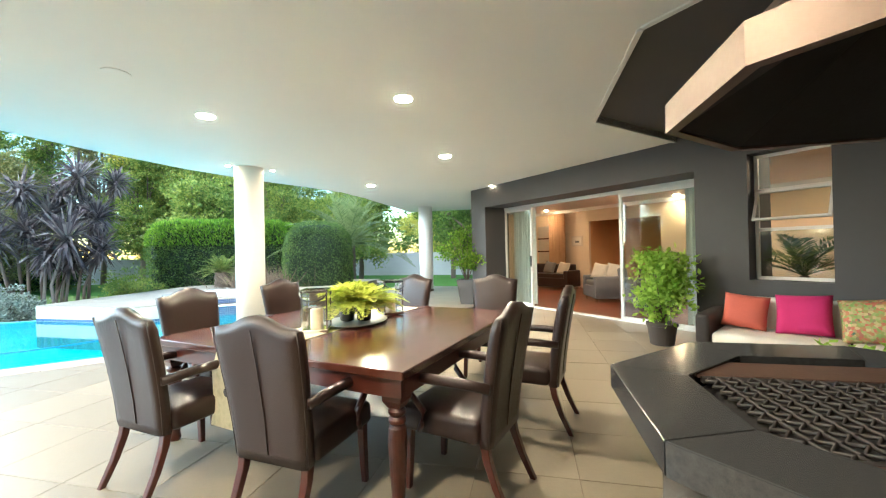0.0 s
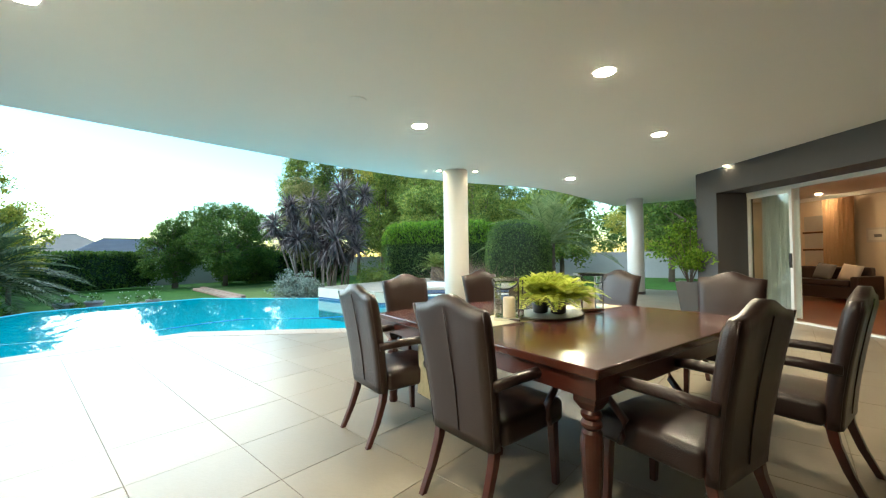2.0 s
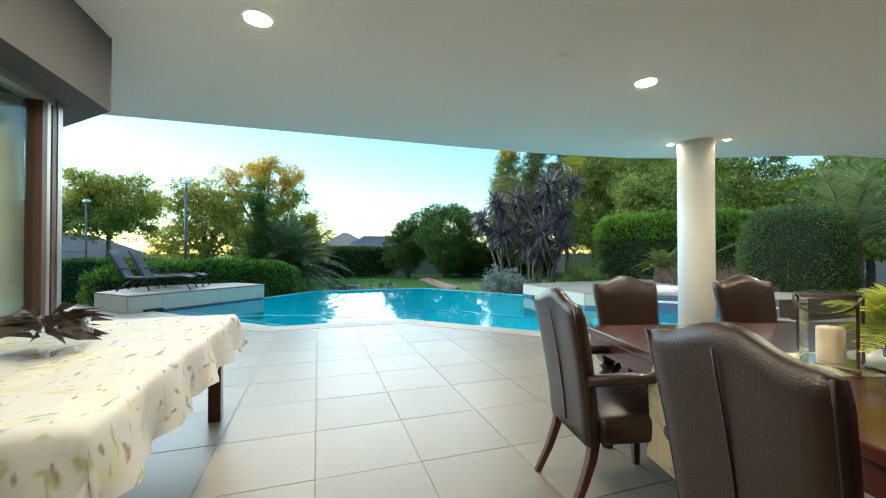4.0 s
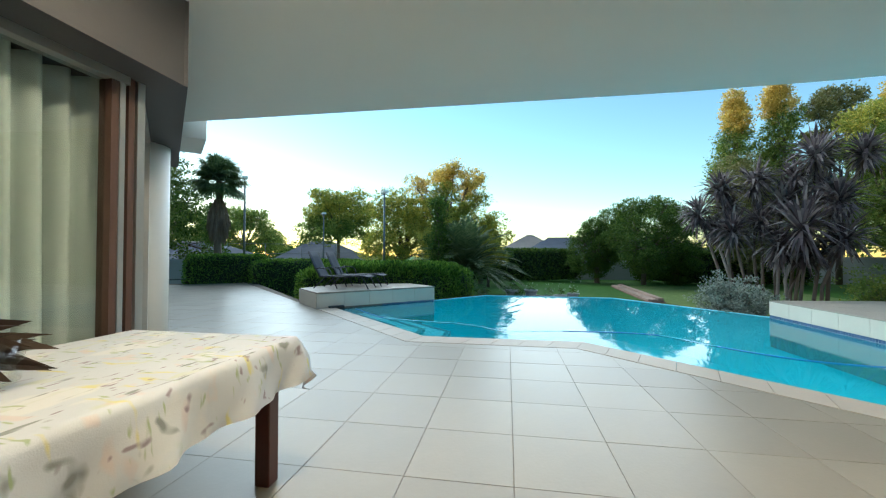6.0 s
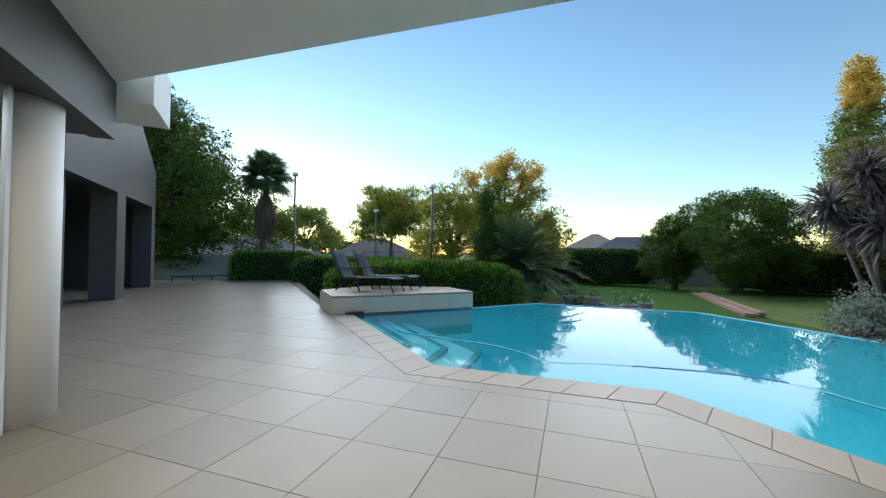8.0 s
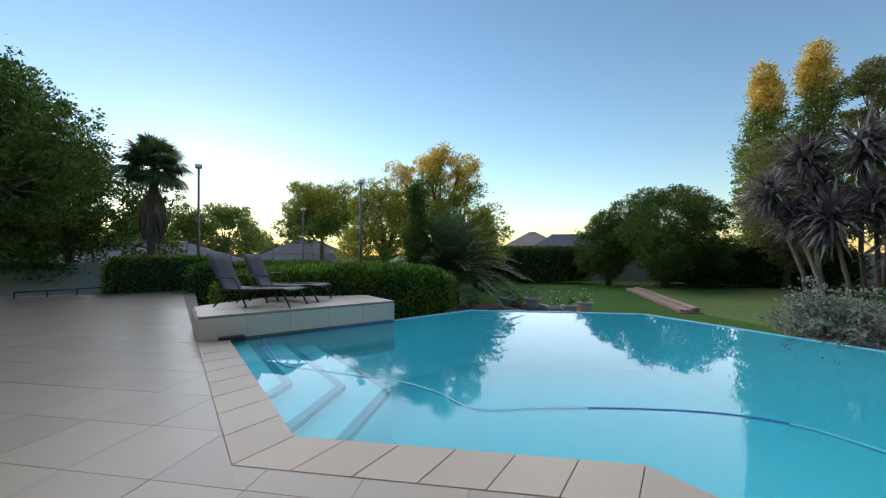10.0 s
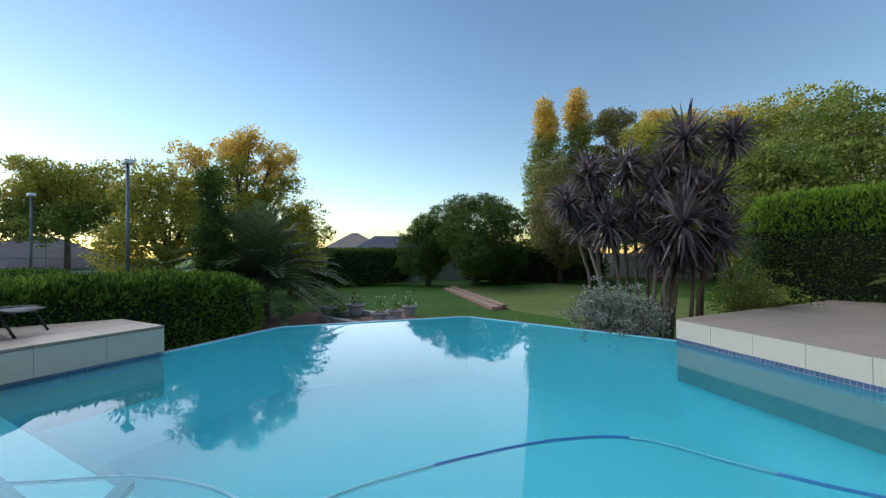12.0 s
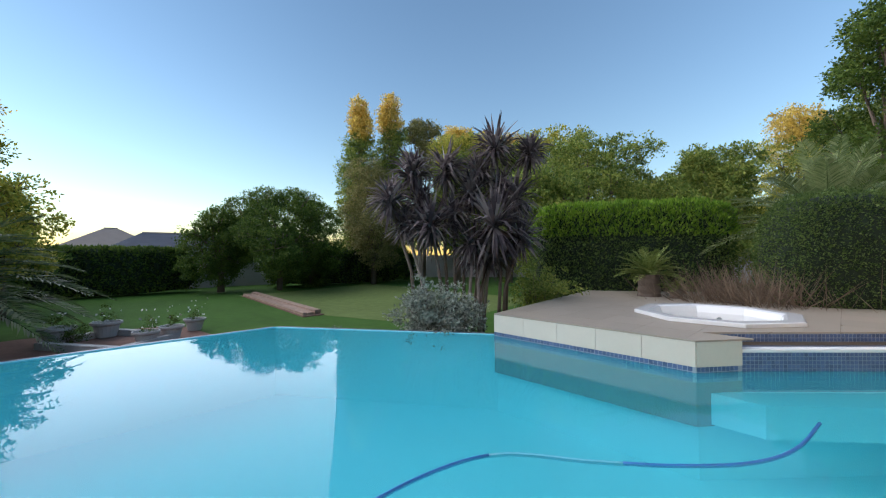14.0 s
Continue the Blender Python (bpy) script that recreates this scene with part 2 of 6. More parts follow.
    lamp_on=glow("lamp_glow", (1.0, 0.74, 0.47), 150.0), small_lamp=glow("small_lamp_glow", (1.0, 0.70, 0.40), 20.0), room_lamp=glow("room_lamp_glow", (1.0, 0.64, 0.33), 70.0),
    flower=mat("white_petals", (0.75, 0.72, 0.68), 0.7, vary=0.05),
    paper=mat("picture_paper", (0.62, 0.58, 0.50), 0.7, vary=0.1, scale=9),
    black_plastic=mat("black_plastic", (0.02, 0.02, 0.02), 0.4, vary=0.1),
)


def foliage(name, *ramp, trans=0.35, rough=0.6):
    return mat(name, rough=rough, ramp=ramp, island=True, trans=trans, vary=0.12, scale=0.9, spec=0.2)


LEAF = dict(
    hedge=foliage("hedge_leaves", (0.039, 0.088, 0.012), (0.111, 0.215, 0.025), (0.260, 0.390, 0.052)),
    bright=foliage("young_hedge_leaves", (0.098, 0.188, 0.016), (0.179, 0.300, 0.024), (0.277, 0.388, 0.040)),
    dark=foliage("dark_tree_leaves", (0.040, 0.073, 0.013), (0.079, 0.132, 0.022), (0.149, 0.198, 0.033)),
    mid=foliage("tree_leaves", (0.091, 0.140, 0.026), (0.182, 0.240, 0.044), (0.332, 0.341, 0.072)),
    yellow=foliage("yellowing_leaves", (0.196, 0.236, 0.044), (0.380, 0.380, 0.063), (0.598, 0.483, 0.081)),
    # low sunlight on the treetops, put into the leaf colour
    gold=foliage("sunlit_autumn_leaves", (0.44, 0.33, 0.07), (0.66, 0.46, 0.09), (0.80, 0.60, 0.16), trans=0.55),
    grey=foliage("grey_green_leaves", (0.122, 0.131, 0.043), (0.208, 0.198, 0.068), (0.318, 0.271, 0.104)),
    silver=foliage("silver_leaves", (0.162, 0.189, 0.149), (0.297, 0.324, 0.257), (0.459, 0.472, 0.392)),
    purple=foliage("purple_cordyline", (0.060, 0.046, 0.049), (0.138, 0.106, 0.108), (0.312, 0.252, 0.228), rough=0.4),
    palm=foliage("palm_leaflets", (0.055, 0.092, 0.038), (0.105, 0.150, 0.060), (0.175, 0.210, 0.085), rough=0.45),
    palm2=foliage("olive_palm_leaflets", (0.11, 0.15, 0.05), (0.19, 0.235, 0.085), (0.29, 0.31, 0.13), rough=0.5),
    cycad=foliage("cycad_leaflets", (0.101, 0.152, 0.034), (0.186, 0.237, 0.051), (0.287, 0.304, 0.085)),
    lime=foliage("lime_leaves", (0.22, 0.38, 0.05), (0.36, 0.56, 0.08), (0.50, 0.70, 0.14), trans=0.55),
    fern=foliage("fern_fronds", (0.34, 0.42, 0.05), (0.48, 0.54, 0.08), (0.62, 0.66, 0.14), trans=0.45),
    topiary=foliage("clipped_hedge_leaves", (0.045, 0.080, 0.020), (0.100, 0.155, 0.036), (0.185, 0.240, 0.062)),
    wine=foliage("wine_brown_leaves", (0.030, 0.020, 0.016), (0.060, 0.040, 0.028), (0.090, 0.075, 0.040)),
    brush=foliage("dry_grass", (0.130, 0.091, 0.065), (0.221, 0.156, 0.104), (0.312, 0.234, 0.156)),
)


# ---- mesh helpers ----
def mesh_ob(name, data, material, parent=None, label=""):
    ob = new(name, data)
    data.materials.append(material)
    if parent:
        ob.parent = parent
    if label:
        ob["label"] = label
    return ob


def part(name, bm, material, parent=None, label="", smooth=False):
    """Links a bmesh as ONE mesh object under a thing or a part."""
    me = bpy.data.meshes.new(name)
    bm.normal_update()
    bm.to_mesh(me)
    bm.free()
    if smooth:
        me.shade_smooth()
    return mesh_ob(name, me, material, parent, label)


def raw(name, verts, faces, material, parent=None, label="", smooth=False):
    me = bpy.data.meshes.new(name)
    me.from_pydata([tuple(v) for v in verts], [], [tuple(f) for f in faces])
    if smooth:
        me.shade_smooth()
    return mesh_ob(name, me, material, parent, label)


def thing(name, m=None, label="", category="", group="", kind=""):
    ob = new(name)
    ob.empty_display_size = 0.1
    if m is not None:
        ob.matrix_basis = m
    return tagged(ob, label, category, group, kind)


def box_bm(sx, sy, sz, c=(0, 0, 0), bevel=0.0, seg=2, bm=None, m=None):
    bm = bm or bmesh.new()
    t = Matrix.Translation(c) @ Matrix.Diagonal((sx, sy, sz, 1))
    if m is not None:
        t = m @ t
    r = bmesh.ops.create_cube(bm, size=1.0, matrix=t)
    if bevel:
        vs = set(r["verts"])
        es = [e for e in bm.edges if e.verts[0] in vs and e.verts[1] in vs]
        bmesh.ops.bevel(bm, geom=es, offset=bevel, segments=seg, affect="EDGES", profile=0.5)
    return bm


def prism_bm(poly, z0, z1, bevel=0.0, bm=None):
    bm = bm or bmesh.new()
    lo = [bm.verts.new((x, y, z0)) for x, y in poly]
    hi = [bm.verts.new((x, y, z1)) for x, y in poly]
    n = len(poly)
    fs = [bm.faces.new(lo[::-1]), bm.faces.new(hi)]
    fs += [bm.faces.new((lo[i], lo[(i + 1) % n], hi[(i + 1) % n], hi[i])) for i in range(n)]
    bmesh.ops.recalc_face_normals(bm, faces=fs)
    if bevel:
        bmesh.ops.bevel(bm, geom=list({e for f in fs for e in f.edges}), offset=bevel, segments=2, affect="EDGES")
    return bm


def lathe_bm(profile, sides=24, c=(0, 0), bm=None):
    """Turned body from (radius, height) pairs."""
    bm = bm or bmesh.new()
    rings = []
    for r, z in profile:
        rings.append([bm.verts.new((c[0] + r * math.cos(2 * math.pi * k / sides), c[1] + r * math.sin(2 * math.pi * k / sides), z))
                      for k in range(sides)])
    for a, b in zip(rings, rings[1:]):
        for k in range(sides):
            bm.faces.new((a[k], a[(k + 1) % sides], b[(k + 1) % sides], b[k]))
    bm.faces.new(rings[0][::-1])
    bm.faces.new(rings[-1])
    return bm


def tube_geo(points, radii, sides=8):
    pts = [Vector(p) for p in points]
    verts, faces = [], []
    for i, p in enumerate(pts):
        d = (pts[min(i + 1, len(pts) - 1)] - pts[max(i - 1, 0)]).normalized()
        u = d.orthogonal().normalized() if abs(d.z) > 0.95 else d.cross(Vector((0, 0, 1))).normalized()
        v = d.cross(u)
        r = radii[i] if isinstance(radii, (list, tuple)) else radii
        for k in range(sides):
            a = 2 * math.pi * k / sides
            verts.append(p + r * (math.cos(a) * u + math.sin(a) * v))
    for i in range(len(pts) - 1):
        for k in range(sides):
            a, b = i * sides + k, i * sides + (k + 1) % sides
            faces.append((a, b, b + sides, a + sides))
    faces.append(tuple(range(sides))[::-1])
    faces.append(tuple(range(len(verts) - sides, len(verts))))
    return verts, faces


def tube(name, points, radii, material, parent=None, label="", sides=8):
    v, f = tube_geo(points, radii, sides)
    return raw(name, v, f, material, parent, label, smooth=True)


def quads_ob(name, quads, material, parent=None, label=""):
    """One mesh of many loose quads; quads: array (n, 4, 3)."""
    n = len(quads)
    me = bpy.data.meshes.new(name)
    me.vertices.add(n * 4)
    me.vertices.foreach_set("co", np.ascontiguousarray(quads, dtype=np.float32).ravel())
    me.loops.add(n * 4)
    me.loops.foreach_set("vertex_index", np.arange(n * 4, dtype=np.int32))
    me.polygons.add(n)
    me.polygons.foreach_set("loop_start", np.arange(0, n * 4, 4, dtype=np.int32))
    me.polygons.foreach_set("loop_total", np.full(n, 4, dtype=np.int32))
    me.update(calc_edges=True)
    return mesh_ob(name, me, material, parent, label)


def unit(a):
    return a / np.maximum(np.linalg.norm(a, axis=-1, keepdims=True), 1e-6)


def leaf_quads(c, d, length, width, rng, droop=0.0):
    """Leaf blades at centres c that point along d, turned at random about it."""
    n = len(c)
    d = unit(d)
    side = unit(np.cross(d, unit(rng.normal(size=(n, 3)))))
    ln = length * rng.uniform(0.6, 1.3, (n, 1))
    wd = width * rng.uniform(0.6, 1.3, (n, 1))
    tip = c + d * ln
    tip[:, 2] -= droop * ln[:, 0]
    mid = c + d * ln * 0.45
    return np.stack([c, mid + side * wd / 2, tip, mid - side * wd / 2], axis=1)


LUSH = 2.3


def crown(name, blobs, n, size, material, parent, seed, width=0.55, shell=0.35, low=-1e9):
    """Leaves spread through the outer shell of several blobs (x, y, z, rx, ry, rz), with gaps and a ragged edge."""
    rng = np.random.default_rng(seed)
    b = np.array(blobs, dtype=float)
    n, size = int(n * LUSH), size * 0.78
    per = 26
    m = max(8, n // per)
    wgt = (b[:, 3] * b[:, 4] * b[:, 5]) ** (2 / 3)
    pick = rng.choice(len(b), m, p=wgt / wgt.sum())
    d = unit(rng.normal(size=(m, 3)))
    rad = 1 - shell * rng.random((m, 1)) ** 1.5
    bumps = np.array([noise.noise(Vector(v) * 2.3 + Vector((seed * 3.1, k * 1.7, 0))) for v, k in zip(d, pick)])[:, None]
    rad = rad * (1 + 0.30 * bumps)
    c = b[pick, :3] + d * b[pick, 3:] * rad
    # each twig carries a clump of leaves
    spread = size * 1.9
    ball = unit(rng.normal(size=(m * per, 3))) * rng.random((m * per, 1)) ** .5
    c = np.repeat(c, per, axis=0) + ball * spread * np.array([1.25, 1.25, .8]) * rng.uniform(.6, 1.4, (m, 1)).repeat(per, axis=0)
    d = np.repeat(d, per, axis=0)
    keep = c[:, 2] > low
    c, d = c[keep], d[keep]
    way = unit(d * 0.7 + rng.normal(size=c.shape) * 0.8 + np.array([0, 0, 0.15]))
    return quads_ob(name, leaf_quads(c, way, size, size * width, rng), material, parent)


def round_box_points(n, sx, sy, sz, power, rng, shell=0.10):
    """Points on a rounded box standing on z = 0, with directions outward."""
    face = rng.choice(5, n, p=np.array([sy * sz, sy * sz, sx * sz, sx * sz, sx * sy * 1.3]) / (2 * sy * sz + 2 * sx * sz + sx * sy * 1.3))
    p = rng.uniform(-1, 1, (n, 3))
    for i, (ax, s) in enumerate(((0, 1), (0, -1), (1, 1), (1, -1), (2, 1))):
        p[face == i, ax] = s
    nrm = (np.abs(p) ** power).sum(1, keepdims=True) ** (1 / power)
    q = p / nrm
    d = unit(np.sign(q) * np.abs(q) ** (power - 1) / np.array([sx, sy, sz]))
    lump = np.array([noise.noise(Vector(v) * 4.0) for v in q * np.array([sx, sy, sz]) / 2])[:, None]
    q = q * (1 - shell * rng.random((n, 1)) + 0.05 * lump)
    c = q * np.array([sx, sy, sz]) / 2
    c[:, 2] += sz / 2
    return c, d


def hedge(label, x, y, z, yaw, sx, sy, sz, n, size, material, seed, power=6, group="", inner="hedge_core", tips=None):
    rng = np.random.default_rng(seed)
    ob = thing("hedge", pose(x, y, z, 0, 0, yaw), label, "hedge", group)
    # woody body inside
    # near-black solid core inside, behind the leaves
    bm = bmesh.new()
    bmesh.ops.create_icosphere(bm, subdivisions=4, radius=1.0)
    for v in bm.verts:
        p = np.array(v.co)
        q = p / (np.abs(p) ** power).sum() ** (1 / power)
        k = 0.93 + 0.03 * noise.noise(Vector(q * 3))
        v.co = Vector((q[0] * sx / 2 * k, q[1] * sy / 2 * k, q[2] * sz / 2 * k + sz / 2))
    part("twig_mass", bm, M["core"], ob, "dark solid core inside the hedge")
    c, d = round_box_points(n, sx, sy, sz, power, rng)
    way = unit(d + rng.normal(size=c.shape) * 0.7)
    quads_ob("leaves", leaf_quads(c, way, size, size * 0.55, rng), material, ob)
    if tips:
        c, d = round_box_points(n // 2, sx, sy, sz, power, rng, 0.02)
        top = c[:, 2] > sz * 0.72
        c, d = c[top], d[top]
        way = unit(d * 0.5 + rng.normal(size=c.shape) * 0.45 + np.array([0, 0, 0.8]))
        quads_ob("new_growth", leaf_quads(c, way, size * 1.9, size * 0.6, rng), tips, ob, "bright green young shoots")
    return ob


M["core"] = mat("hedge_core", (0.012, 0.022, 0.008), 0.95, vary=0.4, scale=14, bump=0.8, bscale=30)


def tree(name, label, x, y, z, height, blobs, n, size, leaf, seed, bark="bark", trunk_r=0.18, fork=0.4, category="tree",
         group="", leaf2=None, top=0.0, shell=0.45, kind=""):
    """Trunk with limbs that reach into each blob of the crown; blobs are relative to the foot."""
    ob = thing(name, pose(x, y, z), label, category, group, kind)
    rnd = random.Random(seed)
    f = Vector((0, 0, height * fork))
    verts, faces = tube_geo([(0, 0, -0.1), (0.05, 0.02, height * fork * 0.5), tuple(f)], [trunk_r * 1.2, trunk_r, trunk_r * 0.8], 8)
    for bx, by, bz, rx, ry, rz in blobs:
        e = Vector((bx, by, bz))
        mid = f.lerp(e, 0.5) + Vector((rnd.uniform(-.2, .2), rnd.uniform(-.2, .2), rnd.uniform(0, .3)))
        v2, f2 = tube_geo([tuple(f - Vector((0, 0, .1))), tuple(mid), tuple(e)], [trunk_r * 0.55, trunk_r * 0.35, trunk_r * 0.1], 6)
        k = len(verts)
        verts += v2
        faces += [tuple(i + k for i in q) for q in f2]
        for _ in range(4):
            d = Vector((rnd.gauss(0, 1), rnd.gauss(0, 1), rnd.gauss(0.3, 1))).normalized()
            tip = e + Vector((d.x * rx, d.y * ry, d.z * rz)) * 0.9
            v2, f2 = tube_geo([tuple(e.lerp(mid, .4)), tuple(e.lerp(tip, .5)), tuple(tip)], [trunk_r * 0.18, trunk_r * 0.1, 0.008], 5)
            k = len(verts)
            verts += v2
            faces += [tuple(i + k for i in q) for q in f2]
    raw("trunk", verts, faces, M[bark], ob, smooth=True)
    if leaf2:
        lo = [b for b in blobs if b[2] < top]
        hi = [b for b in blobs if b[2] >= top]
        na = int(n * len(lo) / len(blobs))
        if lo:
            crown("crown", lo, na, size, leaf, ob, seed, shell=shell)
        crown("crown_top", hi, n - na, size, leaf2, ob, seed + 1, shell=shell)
    else:
        crown("crown", blobs, n, size, leaf, ob, seed, shell=shell)
    return ob


def scatter_blobs(rng, n, r, h0, h1, br, flat=0.8):
    """Blobs for a crown: around an axis, between two heights."""
    out = []
    for i in range(n):
        t = (i + 0.5) / n
        z = h0 + (h1 - h0) * t
        rr = r * math.sin(math.pi * (0.18 + 0.72 * t)) ** 0.8
        a = i * 2.4 + rng.uniform(-.4, .4)
        k = rng.uniform(0.3, 1.0)
        s = br * rng.uniform(0.7, 1.2)
        out.append((rr * k * math.cos(a), rr * k * math.sin(a), z, s, s, s * flat))
    return out

# ---- structure: ground, pool, patio ----
CEIL, LAWN, WATER = 2.88, -0.62, -0.035
R2 = math.sqrt(0.5)
POOL = [(-7.78, 0.25), (-7.79, 2.57), (-5.75, 4.61), (-5.75, 9.72), (-8.2, 6.96), (-10.97, 6.90), (-14.22, 4.58),
        (-14.22, 0.84), (-12.63, -0.51), (-10.565, -2.535)]
POOL_DEEP = -1.25

bm = bmesh.new()
for ring in ([(-600, -600), (600, -600), (600, 600), (-600, 600)],
             [(-5.6, 4.6), (-5.6, 10.1), (-8.3, 7.3), (-11.0, 7.05), (-14.33, 4.62), (-14.33, 0.78), (-12.66, -0.6), (-10.5, -2.62), (-7.68, .2), (-7.68, 2.53)]):
    vs = [bm.verts.new((x, y, LAWN)) for x, y in ring]
    for i in range(len(vs)):
        bm.edges.new((vs[i], vs[(i + 1) % len(vs)]))
bmesh.ops.triangle_fill(bm, edges=bm.edges[:], use_beauty=True)
tagged(part("ground", bm, M["grass"]), "mown green lawn of the garden", "lawn", kind="structure")

bm = prism_bm([(-18.4, 7.65), (-26.7, 8.3), (-28.5, 16.0), (-16.0, 16.0), (-14.6, 9.0)], LAWN - .05, LAWN + .006)
tagged(part("upper_lawn", bm, M["pale_grass"]), "pale dry lawn beyond the brick strip", "lawn", kind="structure")

# pool shell: floor and walls
bm = bmesh.new()
lo = [bm.verts.new((x, y, POOL_DEEP)) for x, y in POOL]
hi = [bm.verts.new((x, y, -0.02)) for x, y in POOL]
bm.faces.new(lo)
for i in range(len(POOL)):
    j = (i + 1) % len(POOL)
    bm.faces.new((lo[i], hi[i], hi[j], lo[j]))
pool_ob = tagged(part("pool", bm, M["pool"]), "turquoise plastered swimming pool with angled sides", "swimming pool", kind="structure")
bm = bmesh.new()
bm.faces.new([bm.verts.new((x, y, WATER)) for x, y in POOL])
water = tagged(part("water", bm, M["water"]), "still turquoise pool water mirroring the trees", "water", kind="structure")
water.visible_shadow = False


def strip(a, b, w0, w1, z0, z1, bevel=0.0):
    """Bar along a-b, from w0 to w1 to the right of its direction."""
    d = (Vector(b) - Vector(a)).normalized()
    n = Vector((d.y, -d.x))
    a, b = Vector(a), Vector(b)
    return prism_bm([tuple(a + n * w0), tuple(b + n * w0), tuple(b + n * w1), tuple(a + n * w1)], z0, z1, bevel)


def clip_half(poly, p, n):
    """Keeps the side of poly where (q - p) . n > 0."""
    out = []
    for i in range(len(poly)):
        a, b = poly[i], poly[(i + 1) % len(poly)]
        da, db = (a - p).dot(n), (b - p).dot(n)
        if da > 0:
            out.append(a)
        if da * db < 0:
            out.append(a + (b - a) * (da / (da - db)))
    return out


def area(poly):
    return 0.5 * abs(sum(poly[i].x * poly[(i + 1) % len(poly)].y - poly[(i + 1) % len(poly)].x * poly[i].y for i in range(len(poly))))


# weir of the infinity edge, along the far sides
weir = thing("infinity_edge", None, "dark tiled infinity edge of the pool", "pool edge", kind="structure")
for a, b in ((5, 6), (6, 7), (7, 8)):
    part("weir", strip(POOL[b], POOL[a], -0.12, -0.001, LAWN - .3, WATER + 0.006), M["step_tile"], weir)

# chevron entry steps under water
steps = thing("pool_steps", None, "submerged pale steps with dark tiled nosings", "steps", kind="structure")
for c, yk, z in ((-8.56, -0.60, -0.12), (-9.30, -0.08, -0.20), (-10.0, 0.40, -0.28)):     # nosing line x - y = c
    far = ((c - 13.10) / 2 + 0.0, (-13.10 - c) / 2)
    q = [(yk - 8.03, yk) if yk < .25 else (-7.78, .25), (-10.565, -2.535), far, (yk + c, yk)]
    if yk > .25:
        q.append((-7.77, yk))
    part("step", prism_bm(q, POOL_DEEP + .01, z), M["pale_plaster"], steps)
    part("nosing", strip(far, (yk + c, yk), 0.0, 0.10, z - 0.05, z + 0.006), M["step_tile"], steps)
    part("nosing", strip((yk + c, yk), q[-1] if yk > .25 else q[0], 0.0, 0.10, z - 0.05, z + 0.006), M["step_tile"], steps)

# raised lounger platform, turned 45 degrees
PB, PC = Vector((-10.27, -2.80)), Vector((-12.63, -0.51))
PD = Vector((-R2, -R2))
plat = thing("platform", None, "raised pale tiled platform beside the pool", "platform", kind="structure")
PLAT = [PB, PC, PC + PD * 1.25, Vector((-12.9, -3.42)), PB + PD * 1.40]
part("body", prism_bm([tuple(p) for p in PLAT], LAWN, 0.345), M["grout"], plat)
pu = (PC - PB).normalized()
L = (PC - PB).length
for i in range(5):
    a, b = PB + pu * (L * i / 5 + .002), PB + pu * (L * (i + 1) / 5 - .002)
    part("cladding_tile", strip(a, b, 0.0, 0.012, -0.0, 0.325), M["cladding"], plat)
for i in range(6):
    for j in range(4):
        a, b = PB + pu * (L * i / 5 + .002), PB + pu * (L * (i + 1) / 5 - .002)
        o0, o1 = PD * (0.66 * j + (0.004 if j else -0.014)), PD * (0.66 * j + 0.657)
        q = [a + o0, b + o0, b + o1, a + o1]
        for k in range(1, 5):
            d = (PLAT[(k + 1) % 5] - PLAT[k]).normalized()
            q = clip_half(q, PLAT[k], Vector((-d.y, d.x))) if q else q
        if q and area(q) > .006:
            part("top_tile", prism_bm([tuple(p) for p in q], 0.335, 0.365, 0.003), M["coping"], plat)
for i in range(2):
    a, b = PB + PD * (0.7 * (1 - i) + .697), PB + PD * (0.7 * (1 - i) + .003)
    part("cladding_tile", strip(a, b, 0.0, 0.012, 0.0, 0.335), M["cladding"], plat)


def mosaic_band(name, a, b, z0, z1, pitch, label, parent=None):
    """Small square glass tiles on a grey bed, facing to the right of a-b."""
    a, b = Vector(a), Vector(b)
    d = (b - a).normalized()
    n = Vector((d.y, -d.x))
    ob = thing(name, None, label, "mosaic", kind="structure")
    part("bed", strip(a, b, 0.001, 0.006, z0, z1), M["mosaic_grout"], ob)
    verts, faces = [], []
    nu, nv = int((b - a).length / pitch), max(1, int(round((z1 - z0) / pitch)))
    pv = (z1 - z0) / nv
    for i in range(nu):
        for j in range(nv):
            p = a + d * (i * pitch + pitch * .06) + n * 0.0085
            q = a + d * (i * pitch + pitch * .94) + n * 0.0085
            za, zb = z0 + j * pv + pv * .06, z0 + (j + 1) * pv - pv * .06
            k = len(verts)
            verts += [(p.x, p.y, za), (q.x, q.y, za), (q.x, q.y, zb), (p.x, p.y, zb)]
            faces.append((k, k + 1, k + 2, k + 3))
    ob2 = raw("mosaic_tiles", verts, faces, M["mosaic"], ob)
    ob2["kind"] = "stuff"
    return ob


mosaic_band("mosaic_band", (-10.565, -2.535), PC, -0.16, 0.03, 0.05, "blue mosaic waterline band on the platform")

# spa deck
SPA = [(-10.97, 6.83), (-8.19, 6.84), (-7.86, 7.28), (-8.12, 7.54), (-5.95, 9.71), (-5.95, 14.6), (-11.0, 14.6), (-11.5, 12.2), (-11.35, 9.3)]
TUB = Vector((-8.45, 9.02))
DECK = 0.32
spa = thing("spa_deck", None, "raised pale tiled deck round the spa", "deck", kind="structure")
tub_out = [TUB + Vector((.99 / math.cos(math.pi / 8) * math.cos((k + .5) * math.pi / 4 + .1), .99 / math.cos(math.pi / 8) * math.sin((k + .5) * math.pi / 4 + .1))) for k in range(8)]
bm = bmesh.new()
for ring in (SPA, tub_out):
    vs = [bm.verts.new((x, y, DECK - .02)) for x, y in ring]
    for i in range(len(vs)):
        bm.edges.new((vs[i], vs[(i + 1) % len(vs)]))
